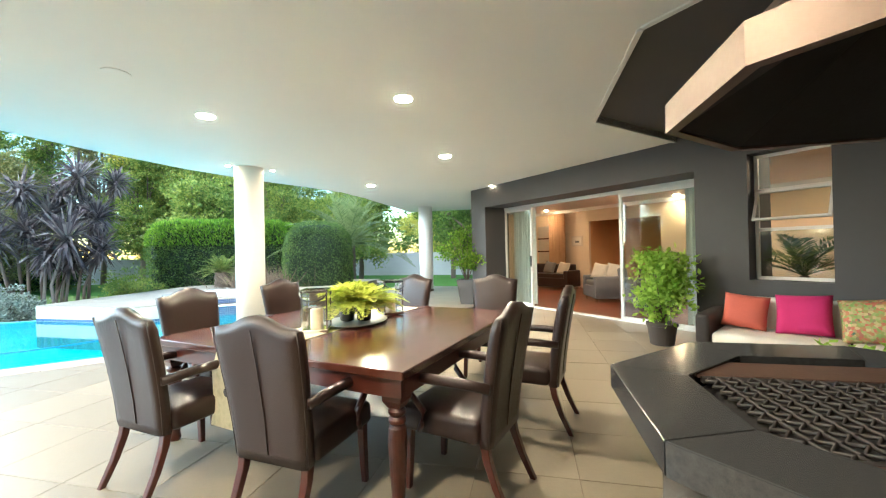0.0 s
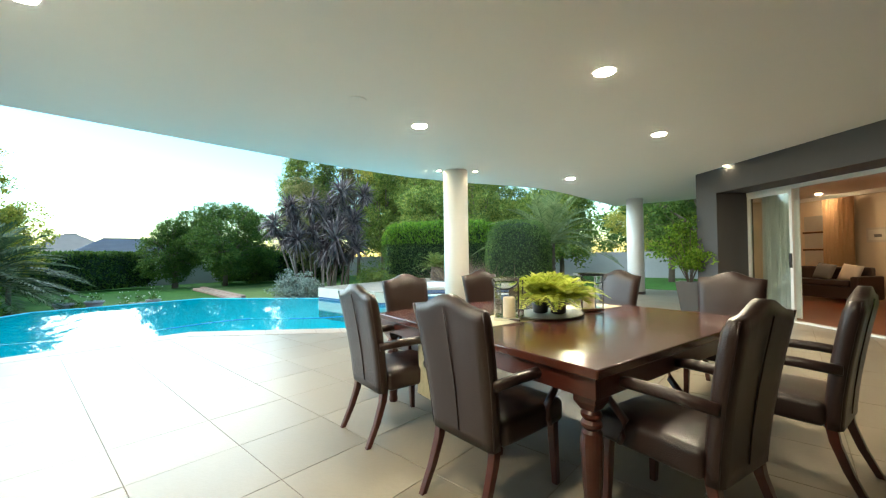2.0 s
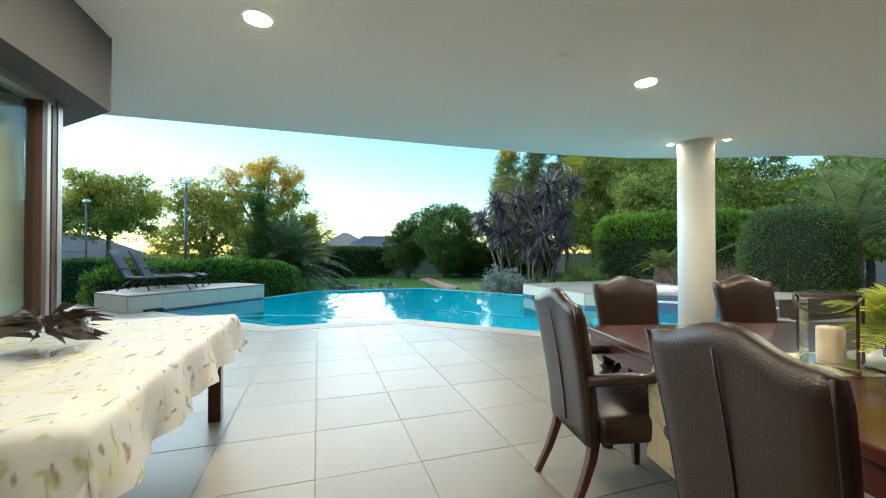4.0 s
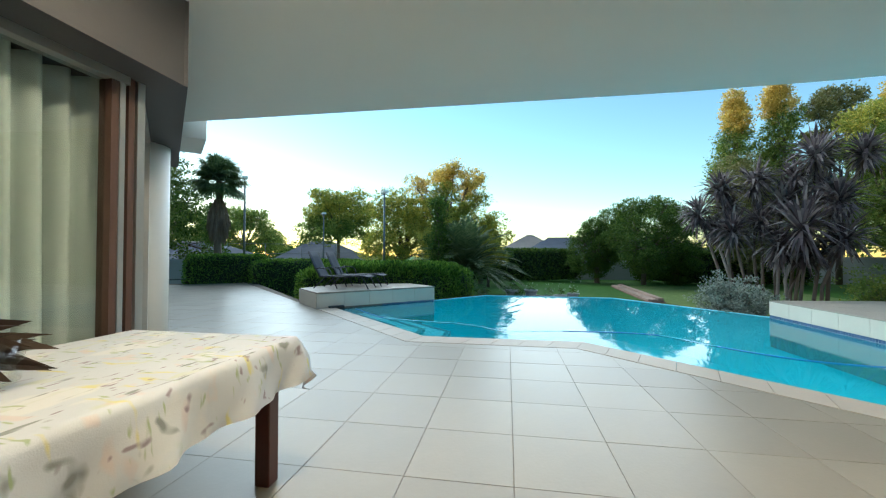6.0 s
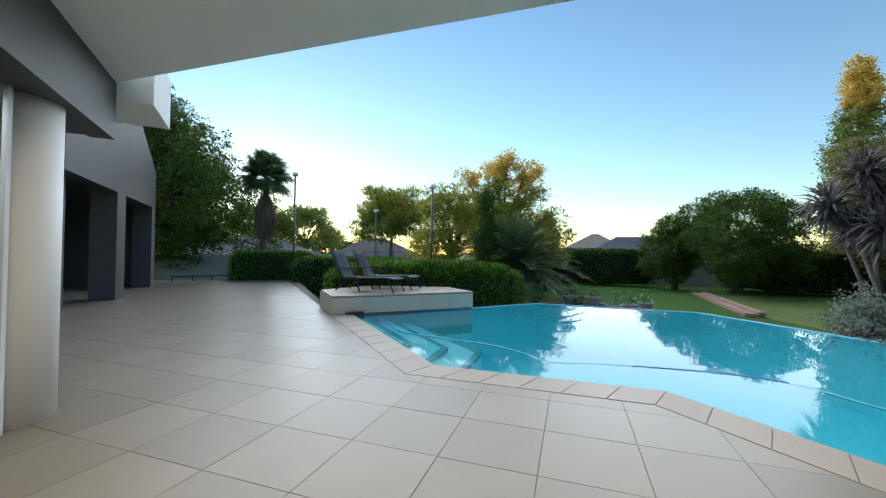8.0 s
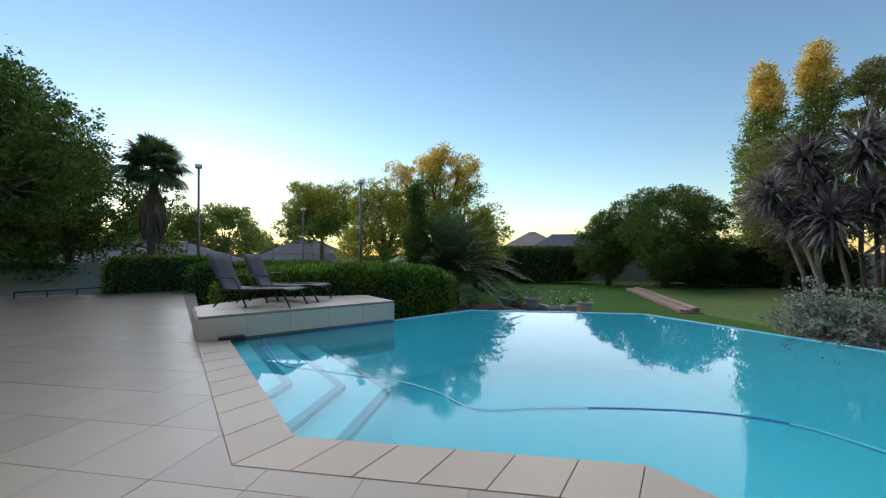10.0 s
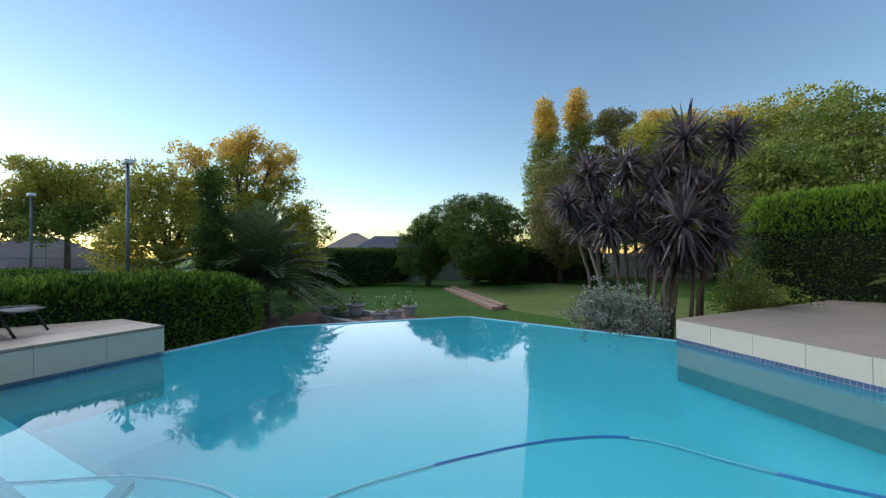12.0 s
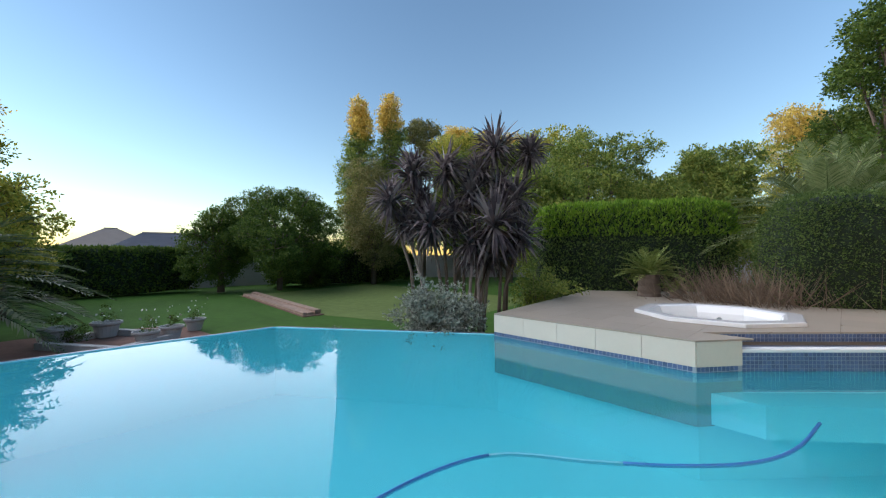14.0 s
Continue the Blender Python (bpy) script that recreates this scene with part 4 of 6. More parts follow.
def make_chair():
    """Faces +y; the feet stand at z = 0, the back is at y < 0."""
    ch = thing("dining_chair", pose(0, 0, 0), "dark brown leather dining armchair with camel back", "chair", "chairs round the dining table")
    # back: camel-crested leather slab, leaning back
    nx, nz = 14, 12
    verts, faces = [], []
    for side in (0, 1):
        for j in range(nz + 1):
            t = j / nz
            for i in range(nx + 1):
                u = i / nx * 2 - 1
                w = 0.225 + 0.042 * t
                crest = 1.01 + 0.055 * (math.cos(math.pi * min(1, abs(u) / 0.72)) * .5 + .5) - 0.012 * abs(u) ** 6
                z = 0.335 + (crest - 0.335) * t
                y = -0.245 - 0.10 * t ** 1.4 - 0.0 * u
                edge = min(1, (1 - abs(u)) / 0.10)
                thick = (0.042 + 0.004 * t) * (0.55 + 0.45 * math.sqrt(max(0, edge * (2 - edge)))) * (0.6 if j == nz else 1)
                puff = 0.012 * (1 - u * u) * math.sin(math.pi * t)
                y += (thick + puff) if side else -thick * .8
                verts.append((u * w, y, z))
    row = nx + 1
    cnt = row * (nz + 1)
    for side in (0, 1):
        for j in range(nz):
            for i in range(nx):
                a = side * cnt + j * row + i
                q = (a, a + 1, a + 1 + row, a + row)
                faces.append(q if side == 0 else q[::-1])
    for j in range(nz):
        for i in (0, nx):
            a = j * row + i
            q = (a, a + row, a + row + cnt, a + cnt)
            faces.append(q if i == 0 else q[::-1])
    for i in range(nx):
        a = nz * row + i
        faces.append((a, a + 1, a + 1 + cnt, a + cnt))
        faces.append((i, i + cnt, i + 1 + cnt, i + 1))
    raw("backrest", verts, faces, M["leather"], ch, smooth=True)
    v, f = tube_geo([(0, -0.282 - 0.10 * t ** 1.4, 0.36 + 0.66 * t) for t in (0.03, .25, .5, .75, .97)], 0.0035, 6)
    raw("seam", v, f, M["leather"], ch, "raised back seam", smooth=True)
    for s in (-1, 1):
        pts = [(s * (0.221 + 0.041 * t), -0.264 - 0.10 * t ** 1.4, 0.345 + 0.655 * t) for t in (0, .25, .5, .75, 1)]
        v, f = tube_geo(pts, 0.005, 6)
        raw("piping", v, f, M["leather"], ch, smooth=True)
    # seat: crowned cushion over a leather rail
    bm = box_bm(0.49, 0.50, 0.13, (0, 0.03, 0.405), 0.035, 4)
    bmesh.ops.subdivide_edges(bm, edges=[e for e in bm.edges if e.calc_length() > .2], cuts=5, use_grid_fill=True)
    for vtx in bm.verts:
        if vtx.co.z > .44:
            vtx.co.z += 0.028 * max(0, 1 - (vtx.co.x / .25) ** 2) * max(0, 1 - ((vtx.co.y - .03) / .26) ** 2)
    part("seat", bm, M["leather"], ch, smooth=True)
    # legs: square, tapered, the rear ones raked
    for s in (-1, 1):
        for y0, y1, z1 in ((0.235, 0.245, .36), (-0.225, -0.36, .40)):
            bm = bmesh.new()
            rings = []
            for t in (0, .33, .66, 1):
                bend = t ** 1.6
                h = 0.024 - 0.007 * t
                cxx, cyy, zz = s * (0.195 + 0.01 * t), y0 + (y1 - y0) * bend, z1 * (1 - t)
                rings.append([bm.verts.new((cxx + a * h, cyy + b * h, zz)) for a, b in ((-1, -1), (1, -1), (1, 1), (-1, 1))])
            for a, b in zip(rings, rings[1:]):
                for k in range(4):
                    bm.faces.new((a[k], b[k], b[(k + 1) % 4], a[(k + 1) % 4]))
            bm.faces.new(rings[0])
            bm.faces.new(rings[-1][::-1])
            bmesh.ops.recalc_face_normals(bm, faces=bm.faces)
            bmesh.ops.bevel(bm, geom=[e for e in bm.edges if abs((e.verts[0].co - e.verts[1].co).normalized().z) > .7], offset=.004, segments=1, affect="EDGES")
            part("leg", bm, M["wood"], ch)
        # arm: padded rail and an S-curved wooden support
        v, f = tube_geo([(s * .252, -0.29, .655), (s * .262, -.12, .665), (s * .268, .06, .665), (s * .268, .155, .655)], [.026, .028, .028, .022], 10)
        raw("armrest", v, f, M["leather"], ch, "padded leather armrest", smooth=True)
        v, f = tube_geo([(s * .266, .14, .65), (s * .268, .19, .63), (s * .265, .175, .56), (s * .258, .10, .48), (s * .25, .12, .40), (s * .245, .14, .36)],
                        [.016, .020, .018, .019, .018, .014], 8)
        raw("arm_support", v, f, M["wood"], ch, "curved mahogany arm support", smooth=True)
    return ch


chair = make_chair()
# x, y of the middle of the back feet, and the way it faces (degrees, 0 is +y)
CHAIRS = [(-2.42, 2.11, -11), (-1.41, 1.94, -8), (-0.21, 2.52, 73), (0.165, 3.50, 78), (-0.55, 5.02, 172), (-1.58, 5.16, 155), (-3.20, 3.30, -100), (-3.05, 4.42, -102)]
for i, (x, y, yaw) in enumerate(CHAIRS):
    m = pose(x, y, 0, 0, 0, yaw) @ pose(0, 0.36, 0)
    if i == 0:
        chair.matrix_basis = m
    else:
        copy_thing(chair, m)


def on_table(u, v):
    p = tc + U * u + V * v
    return p.x, p.y


# runner, lanterns, tray and fern on the table
x, y = on_table(-0.12, 0.0)
nr = 40
verts, faces = [], []
for i in range(nr + 1):
    t = i / nr
    for w in (-.18, .18):
        verts.append((-1.03 + 1.95 * t, w + .008 * math.sin(t * 9), 0.7625 + .0015 * math.sin(t * 31)))
faces = [(2 * i, 2 * i + 2, 2 * i + 3, 2 * i + 1) for i in range(nr)]
# drop over the near edge
for k, (dx, z) in enumerate(((-1.042, .752), (-1.055, .60), (-1.06, .42), (-1.05, .26))):
    verts += [(dx, -.18 - .012 * k, z), (dx - .02 * (k % 2), .18 + .012 * k, z + .02)]
k = 2 * (nr + 1)
faces += [(0, 1, k + 1, k)] + [(k + 2 * q, k + 2 * q + 1, k + 2 * q + 3, k + 2 * q + 2) for q in range(3)]
rn = raw("table_runner", verts, faces, M["runner"])
so = rn.modifiers.new("thickness", "SOLIDIFY")
so.thickness = 0.004
rx, ry = on_table(-.12, 0)
rn.matrix_basis = pose(rx, ry, 0, 0, 0, TYAW + 90)
tagged(rn, "pale green patterned cloth runner across the dining table", "table runner")


def lantern(x, y, yaw):
    ob = thing("candle_lantern", pose(x, y, 0.766, 0, 0, yaw) @ Matrix.Scale(1.3, 4), "square glass hurricane lantern with a cream candle", "lantern", "lanterns on the table")
    part("base", box_bm(.15, .15, .02, (0, 0, .01), .004), M["chrome"], ob)
    for sx, sy, lx, ly in ((0, -1, .13, .004), (0, 1, .13, .004), (-1, 0, .004, .13), (1, 0, .004, .13)):
        g = part("pane", box_bm(lx, ly, .20, (sx * .066, sy * .066, .12)), M["jar"], ob)
        g.visible_shadow = False
    for sx in (-1, 1):
        for sy in (-1, 1):
            part("corner_post", box_bm(.008, .008, .21, (sx * .068, sy * .068, .125)), M["chrome"], ob)
    bm = bmesh.new()
    for sx, sy, lx, ly in ((0, -1, .15, .018), (0, 1, .15, .018), (-1, 0, .018, .116), (1, 0, .018, .116)):
        box_bm(lx, ly, .016, (sx * .067, sy * .067, .236), bm=bm)
    part("rim", bm, M["chrome"], ob)
    candle = part("candle", lathe_bm([(.034, .02), (.036, .022), (.036, .125), (.030, .13)], 20), M["wax"], ob, "cream pillar candle", smooth=True)
    tube("wick", [(0, 0, .12), (.002, 0, .145)], .0015, M["black_plastic"], candle, sides=5)
    tube("handle", [(.075 * math.cos(a), -.09 - .05 * math.sin(a), .235 - .05 * math.sin(a)) for a in [math.pi * i / 10 for i in range(11)]], .004, M["gun"], ob, sides=6)


lantern(*on_table(-0.06, -0.42), 20)
lantern(*on_table(0.02, 0.46), 40)
x, y = on_table(-0.02, 0.0)
tray = thing("tray", pose(x, y, 0.766), "oval clear glass tray on the runner", "tray")
bm = lathe_bm([(.20, 0), (.235, .004), (.25, .012), (.24, .012), (.20, .008)], 40)
bmesh.ops.transform(bm, matrix=Matrix.Diagonal((1.0, 1.25, 1, 1)), verts=bm.verts)
part("dish", bm, M["silver"], tray, smooth=True)


def frond_quads(base, way, length, pairs, leaf_len, leaf_w, rng, droop, spread=0.9, up=0.0, taper=True):
    """A feather frond: its rib curve, and two rows of leaflets."""
    way = np.array(way) / np.linalg.norm(way)
    side = np.cross(way, [0, 0, 1.0])
    side = side / max(np.linalg.norm(side), 1e-6)
    rib, quads = [], []
    for i in range(pairs + 1):
        t = i / pairs
        p = np.array(base) + way * length * t + np.array([0, 0, -droop * length * t * t])
        rib.append(p)
    for i in range(2, pairs + 1):
        t = i / pairs
        d = unit((rib[i] - rib[i - 1])[None])[0]
        nrm = np.cross(side, d)
        for s in (-1, 1):
            ll = leaf_len * (math.sin(math.pi * (0.12 + 0.80 * t)) if taper else 1) * rng.uniform(.85, 1.1)
            w = unit((s * side * spread + d * 0.75 + nrm * (0.25 + up) + rng.normal(size=3) * 0.07)[None])[0]
            c = rib[i]
            e = c + w * ll + np.array([0, 0, -0.12 * ll])
            m = c + w * ll * .45
            k = np.cross(w, nrm)
            k = k / max(np.linalg.norm(k), 1e-6) * leaf_w / 2
            quads.append([c, m + k, e, m - k])
    return rib, quads


def fern(x, y, z, n, r, seed, name, label, leaf, pot, cat="potted plant"):
    rng = np.random.default_rng(seed)
    ob = thing(name, pose(x, y, z), label, cat)
    quads = []
    for i in range(n):
        a = rng.uniform(0, 2 * math.pi)
        el = rng.uniform(0.45, 1.5)
        way = (math.cos(a) * math.cos(el), math.sin(a) * math.cos(el), math.sin(el))
        _, q = frond_quads((0.03 * math.cos(a), 0.03 * math.sin(a), 0.10), way, r * rng.uniform(.6, 1.1), 20, r * .22, r * .034, rng, 0.52)
        quads += q
    quads_ob("fronds", np.array(quads), leaf, ob)
    pot_ob = part("pot", lathe_bm(pot, 20), M["black_plastic"], ob, "small dark pot", smooth=True)
    part("soil", lathe_bm([(pot[-1][0] * .9, .08), (pot[-1][0] * .9, .09)], 16), M["soil"], pot_ob)
    return ob


for k, (u, v) in enumerate(((-0.07, -0.06), (0.05, 0.01), (-0.02, 0.10))):
    fern(*on_table(u, v), 0.779, 52, 0.42, 40 + k, "potted_fern", "lime green feathery fern in a dark pot", LEAF["fern"], [(.04, 0), (.058, .01), (.066, .11)])

# ---- covered side table ----
SIDE = Matrix.Translation((-4.05, 0.33, 0)) @ Matrix.Rotation(radians(0), 4, "Z")
SL, SW, SH = 2.06, 1.08, 0.765
st = thing("side_table", SIDE, "dark wooden table under a floral cloth", "table")
for x in (0.11, SL - .11):
    for y in (-.11, -SW + .11):
        part("leg", box_bm(.085, .085, SH - .03, (x, y, (SH - .03) / 2), .006), M["wood"], st)
part("tabletop", box_bm(SL - .03, SW - .03, .03, (SL / 2, -SW / 2, SH - .022), .004), M["wood"], st)


def cloth_geo():
    verts, faces = [], []
    nu, nv, drop = 70, 44, 0.25
    rn2 = random.Random(5)
    pu = [-drop + (SL + 2 * drop) * i / nu for i in range(nu + 1)]
    pv = [-drop + (SW + 2 * drop) * j / nv for j in range(nv + 1)]
    for a in pu:
        for b in pv:
            ox = max(0, -a, a - SL)
            oy = max(0, -b, b - SW)
            x, y = min(max(a, 0), SL), min(max(b, 0), SW)
            down = max(ox, oy) if min(ox, oy) < 1e-6 else math.hypot(ox, oy) * .93
            fl = down * 0.16
            if ox > 0 or oy > 0:
                wave = 0.028 * down / drop * math.sin((a if oy > ox else b) * 13 + (2 if oy > ox else 0)) + .012 * math.sin((a + b) * 31) * down / drop
                fl += wave
            sx = -1 if a < 0 else (1 if a > SL else 0)
            sy = -1 if b < 0 else (1 if b > SW else 0)
            z = SH + .004 - (down if down < .02 else down - .008)
            z += 0.0018 * noise.noise(Vector((a * 5, b * 5, 0)))
            verts.append((x + sx * (.008 + fl) * (1 if ox else 0), -(y + sy * (.008 + fl) * (1 if oy else 0)), z))
    for i in range(nu):
        for j in range(nv):
            a = i * (nv + 1) + j
            faces.append((a, a + nv + 1, a + nv + 2, a + 1))
    return verts, faces


def floral():
    m = mat("floral_cloth", (0.52, 0.53, 0.545), 0.8, vary=0.04, scale=5, bump=0.15, bscale=220)
    n, lk = m.node_tree.nodes, m.node_tree.links
    p = n["Principled BSDF"]
    src = p.inputs["Base Color"].links[0].from_socket
    co = n.new("ShaderNodeTexCoord")
    for k, (sc, col, th, st) in enumerate(((3.2, (0.62, 0.60, 0.56), 0.30, (1, 1.6, 1)), (4.2, (0.52, 0.53, 0.40), 0.15, (1, 3.2, 1)), (4.6, (0.60, 0.53, 0.16), 0.13, (3.0, 1, 1)),
                                           (5.0, (0.58, 0.48, 0.44), 0.17, (2.0, 1.2, 1)), (6.0, (0.17, 0.18, 0.15), 0.13, (1, 3.6, 1)), (7.5, (0.30, 0.36, 0.16), 0.12, (3.4, 1, 1)),
                                           (11.0, (0.22, 0.15, 0.17), 0.10, (1, 2.8, 1)))):
        mp, vo, wv, cr, mx = (n.new("ShaderNodeMapping"), n.new("ShaderNodeTexVoronoi"), n.new("ShaderNodeTexNoise"), n.new("ShaderNodeValToRGB"), n.new("ShaderNodeMixRGB"))
        mp.inputs["Scale"].default_value = st
        mp.inputs["Rotation"].default_value = (0, 0, 0.9 * k + .4)
        mp.inputs["Location"].default_value = (3.7 * k, 1.3 * k, .4 * k)
        wv.inputs["Scale"].default_value = 5.0
        ad = n.new("ShaderNodeMixRGB")
        ad.inputs[0].default_value = 0.30
        lk.new(co.outputs["Object"], mp.inputs[0])
        lk.new(mp.outputs[0], wv.inputs["Vector"])
        lk.new(mp.outputs[0], ad.inputs[1])
        lk.new(wv.outputs["Color"], ad.inputs[2])
        vo.inputs["Scale"].default_value = sc
        lk.new(ad.outputs[0], vo.inputs["Vector"])
        cr.color_ramp.elements[0].position, cr.color_ramp.elements[0].color = th, (1, 1, 1, 1)
        cr.color_ramp.elements[1].position, cr.color_ramp.elements[1].color = th + .12, (0, 0, 0, 1)
        lk.new(vo.outputs["Distance"], cr.inputs[0])
        mu = n.new("ShaderNodeMath")
        mu.operation = "MULTIPLY"
        mu.inputs[1].default_value = 0.8
        lk.new(cr.outputs[0], mu.inputs[0])
        lk.new(mu.outputs[0], mx.inputs[0])
        lk.new(src, mx.inputs[1])
        mx.inputs[2].default_value = (*col, 1)
        src = mx.outputs[0]
    lk.new(src, p.inputs["Base Color"])
    return m


v, f = cloth_geo()
cl = raw("tablecloth", v, f, floral(), smooth=True)
cl.matrix_basis = SIDE
tagged(cl, "cream cloth with faded leaf and flower print on the side table", "tablecloth")
vase = thing("glass_bowl", SIDE @ pose(1.05, -0.63, SH + .006) @ Matrix.Diagonal((1.45, 1.45, 1.25, 1)), "round clear glass bowl holding dark leaves", "vase")
g = part("bowl", lathe_bm([(.09, 0), (.12, .02), (.125, .07), (.12, .13), (.115, .13), (.118, .07), (.112, .022), (.085, .008)], 28), M["jar"], vase, smooth=True)
g.visible_shadow = False
rng = np.random.default_rng(8)
nl = 60
ang = rng.uniform(0, 2 * math.pi, nl)
c = np.stack([.03 * np.cos(ang), .03 * np.sin(ang), rng.uniform(.06, .15, nl)], 1)
w = np.stack([np.cos(ang), np.sin(ang), rng.uniform(-.1, .7, nl)], 1)
quads_ob("leaves", leaf_quads(c, w, .13, .040, rng, .25), LEAF["wine"], vase, "dark wine-brown leaves")

# ---- fireplace: octagonal granite counter, grill, copper hood ----
def octagon(c, ap, rot=0.0):
    r = ap / math.cos(math.pi / 8)
    return [(c[0] + r * math.cos(math.pi / 8 + k * math.pi / 4), c[1] + r * math.sin(math.pi / 8 + k * math.pi / 4)) for k in range(8)]


BC = (0.885, 1.665)
bar = thing("fireplace_counter", pose(BC[0], BC[1], 0), "octagonal black granite counter round an open grill", "counter")
part("plinth", prism_bm(octagon((0, 0), .58), 0, .814), M["granite"], bar)
o_out, o_in = octagon((0, 0), .735), octagon((0, 0), .50)
for k in range(8):
    j = (k + 1) % 8
    part("slab", prism_bm([o_out[k], o_out[j], o_in[j], o_in[k]], .815, .90, .003), M["granite"], bar)
part("firebox", prism_bm(octagon((0, 0), .495), .76, .845), M["black"], bar, "soot-black firebox")
part("ash_plate", box_bm(.92, .18, .012, (0, .34, .885), .003), M["rust"], bar, "oxidised steel plate")
part("ash_plate", box_bm(.92, .14, .012, (0, -.38, .882), .003), M["rust"], bar, "oxidised steel plate")
for k in range(29):      # expanded mesh of thin wavy strands that touch their neighbours
    x = -.43 + k * .0305
    pts = [(x + .013 * (1 if (i + k) % 2 else -1), -.31 + i * .026, .884 + .004 * (1 if i % 2 else -1)) for i in range(22)]
    verts, faces = tube_geo(pts, .0062, 5)
    raw("grill_strand", verts, faces, M["iron"], bar, smooth=True)
for y in (-.31, .235):
    part("grill_rail", box_bm(.90, .022, .022, (0, y, .878), .003), M["iron"], bar)
HC, HZ = (1.11, 1.795), 1.80
hood = thing("chimney_hood", pose(HC[0], HC[1], HZ), "octagonal copper chimney hood with black inside", "chimney hood")
a0, a1, a2 = octagon((0, 0), .71), octagon((0, 0), .71), octagon((0, 0), .20)
bm = bmesh.new()
rings = [[bm.verts.new((x, y, z)) for x, y in oc] for oc, z in ((octagon((0, 0), .67), .03), (octagon((0, 0), .67), 0.0), (a0, 0.0), (a1, .115), (octagon((0, 0), .65), .125), (a2, .62))]
for p, q in zip(rings, rings[1:]):
    for k in range(8):
        bm.faces.new((p[k], p[(k + 1) % 8], q[(k + 1) % 8], q[k]))
part("skirt", bm, M["copper"], hood, "brushed copper skirt")
bm = bmesh.new()
rings = [[bm.verts.new((x, y, z)) for x, y in oc] for oc, z in ((octagon((0, 0), .667), .008), (octagon((0, 0), .19), .30))]
for k in range(8):
    bm.faces.new((rings[0][k], rings[0][(k + 1) % 8], rings[1][(k + 1) % 8], rings[1][k]))
bm.faces.new(rings[1])
part("lining", bm, M["black"], hood, "soot-black lining")
part("flue", lathe_bm([(.20, .55), (.20, 1.55)], 8), M["copper"], hood)

# ---- lounge corner: sofa, cushions, plants ----
SOFA = Matrix.Translation((1.70, 5.02, 0)) @ Matrix.Rotation(radians(-34), 4, "Z")
sofa = thing("patio_sofa", SOFA, "dark woven rattan sofa with white seat cushions", "sofa")
part("base", box_bm(2.1, .78, .26, (1.05, .42, .15), .02), M["rattan"], sofa)
part("arm", box_bm(.13, .84, .60, (-.06, .42, .31), .03), M["rattan"], sofa)
part("arm", box_bm(.13, .84, .60, (2.17, .42, .31), .03), M["rattan"], sofa)
part("backrest", box_bm(2.1, .10, .72, (1.05, .80, .37), .03), M["rattan"], sofa)
for k in range(2):
    bm = box_bm(1.02, .76, .15, (.53 + k * 1.04, .38, .355), .05, 4)
    part("seat_cushion", bm, M["cushion"], sofa, "white canvas seat cushion", smooth=True)
    bm = box_bm(1.0, .16, .36, (.53 + k * 1.04, .70, .58), .06, 4)
    part("back_cushion", bm, M["cushion"], sofa, "white canvas back cushion", smooth=True)


def pillow_bm(w, h, t):
    bm = bmesh.new()
    n = 14
    grid = {}
    for s in (-1, 1):
        for i in range(n + 1):
            for j in range(n + 1):
                u, v = i / n * 2 - 1, j / n * 2 - 1
                e = max(0, (1 - u ** 4) * (1 - v ** 4)) ** .55
                pin = 1 - .07 * (u * u * (1 - abs(v)) + v * v * (1 - abs(u)))
                key = (s if e > 1e-6 else 0, i, j)
                if key not in grid:
                    grid[key] = bm.verts.new((u * w / 2 * (1 - .05 * (1 - v * v)), s * t / 2 * e, v * h / 2 * (1 - .05 * (1 - u * u))))
    for s in (-1, 1):
        for i in range(n):
            for j in range(n):
                q = [grid.get((s, a, b)) or grid[(0, a, b)] for a, b in ((i, j), (i + 1, j), (i + 1, j + 1), (i, j + 1))]
                bm.faces.new(q if s < 0 else q[::-1])
    return bm


def cushion(m, size, material, label):
    ob = part("cushion", pillow_bm(size, size * .95, .16), material, smooth=True)
    ob.matrix_basis = m
    return tagged(ob, label, "cushion", "scatter cushions")


FLOWERS = foliage("flower_print", (0.05, 0.16, 0.11), (0.50, 0.14, 0.10), (0.20, 0.34, 0.10), (0.55, 0.40, 0.22), (0.06, 0.10, 0.05), trans=0.0)
fn = FLOWERS.node_tree.nodes
vor = fn.new("ShaderNodeTexVoronoi")
vor.inputs["Scale"].default_value = 42
FLOWERS.node_tree.links.new(fn["Texture Coordinate"].outputs["Object"], vor.inputs["Vector"])
FLOWERS.node_tree.links.new(vor.outputs["Color"], fn["Color Ramp"].inputs[0])
cushion(SOFA @ pose(.25, .44, .62, -22, 6, 4), .40, M["coral"], "coral fabric cushion on the patio sofa")
cushion(SOFA @ pose(.72, .43, .63, -22, -3, -3), .44, M["pink"], "bright magenta cushion on the patio sofa")
cushion(SOFA @ pose(1.20, .36, .63, -28, -8, -6), .46, FLOWERS, "flower printed cushion on the patio sofa")
cushion(SOFA @ pose(1.70, .46, .64, -20, 5, 0), .46, M["pale_fabric"], "pale fabric cushion on the patio sofa")


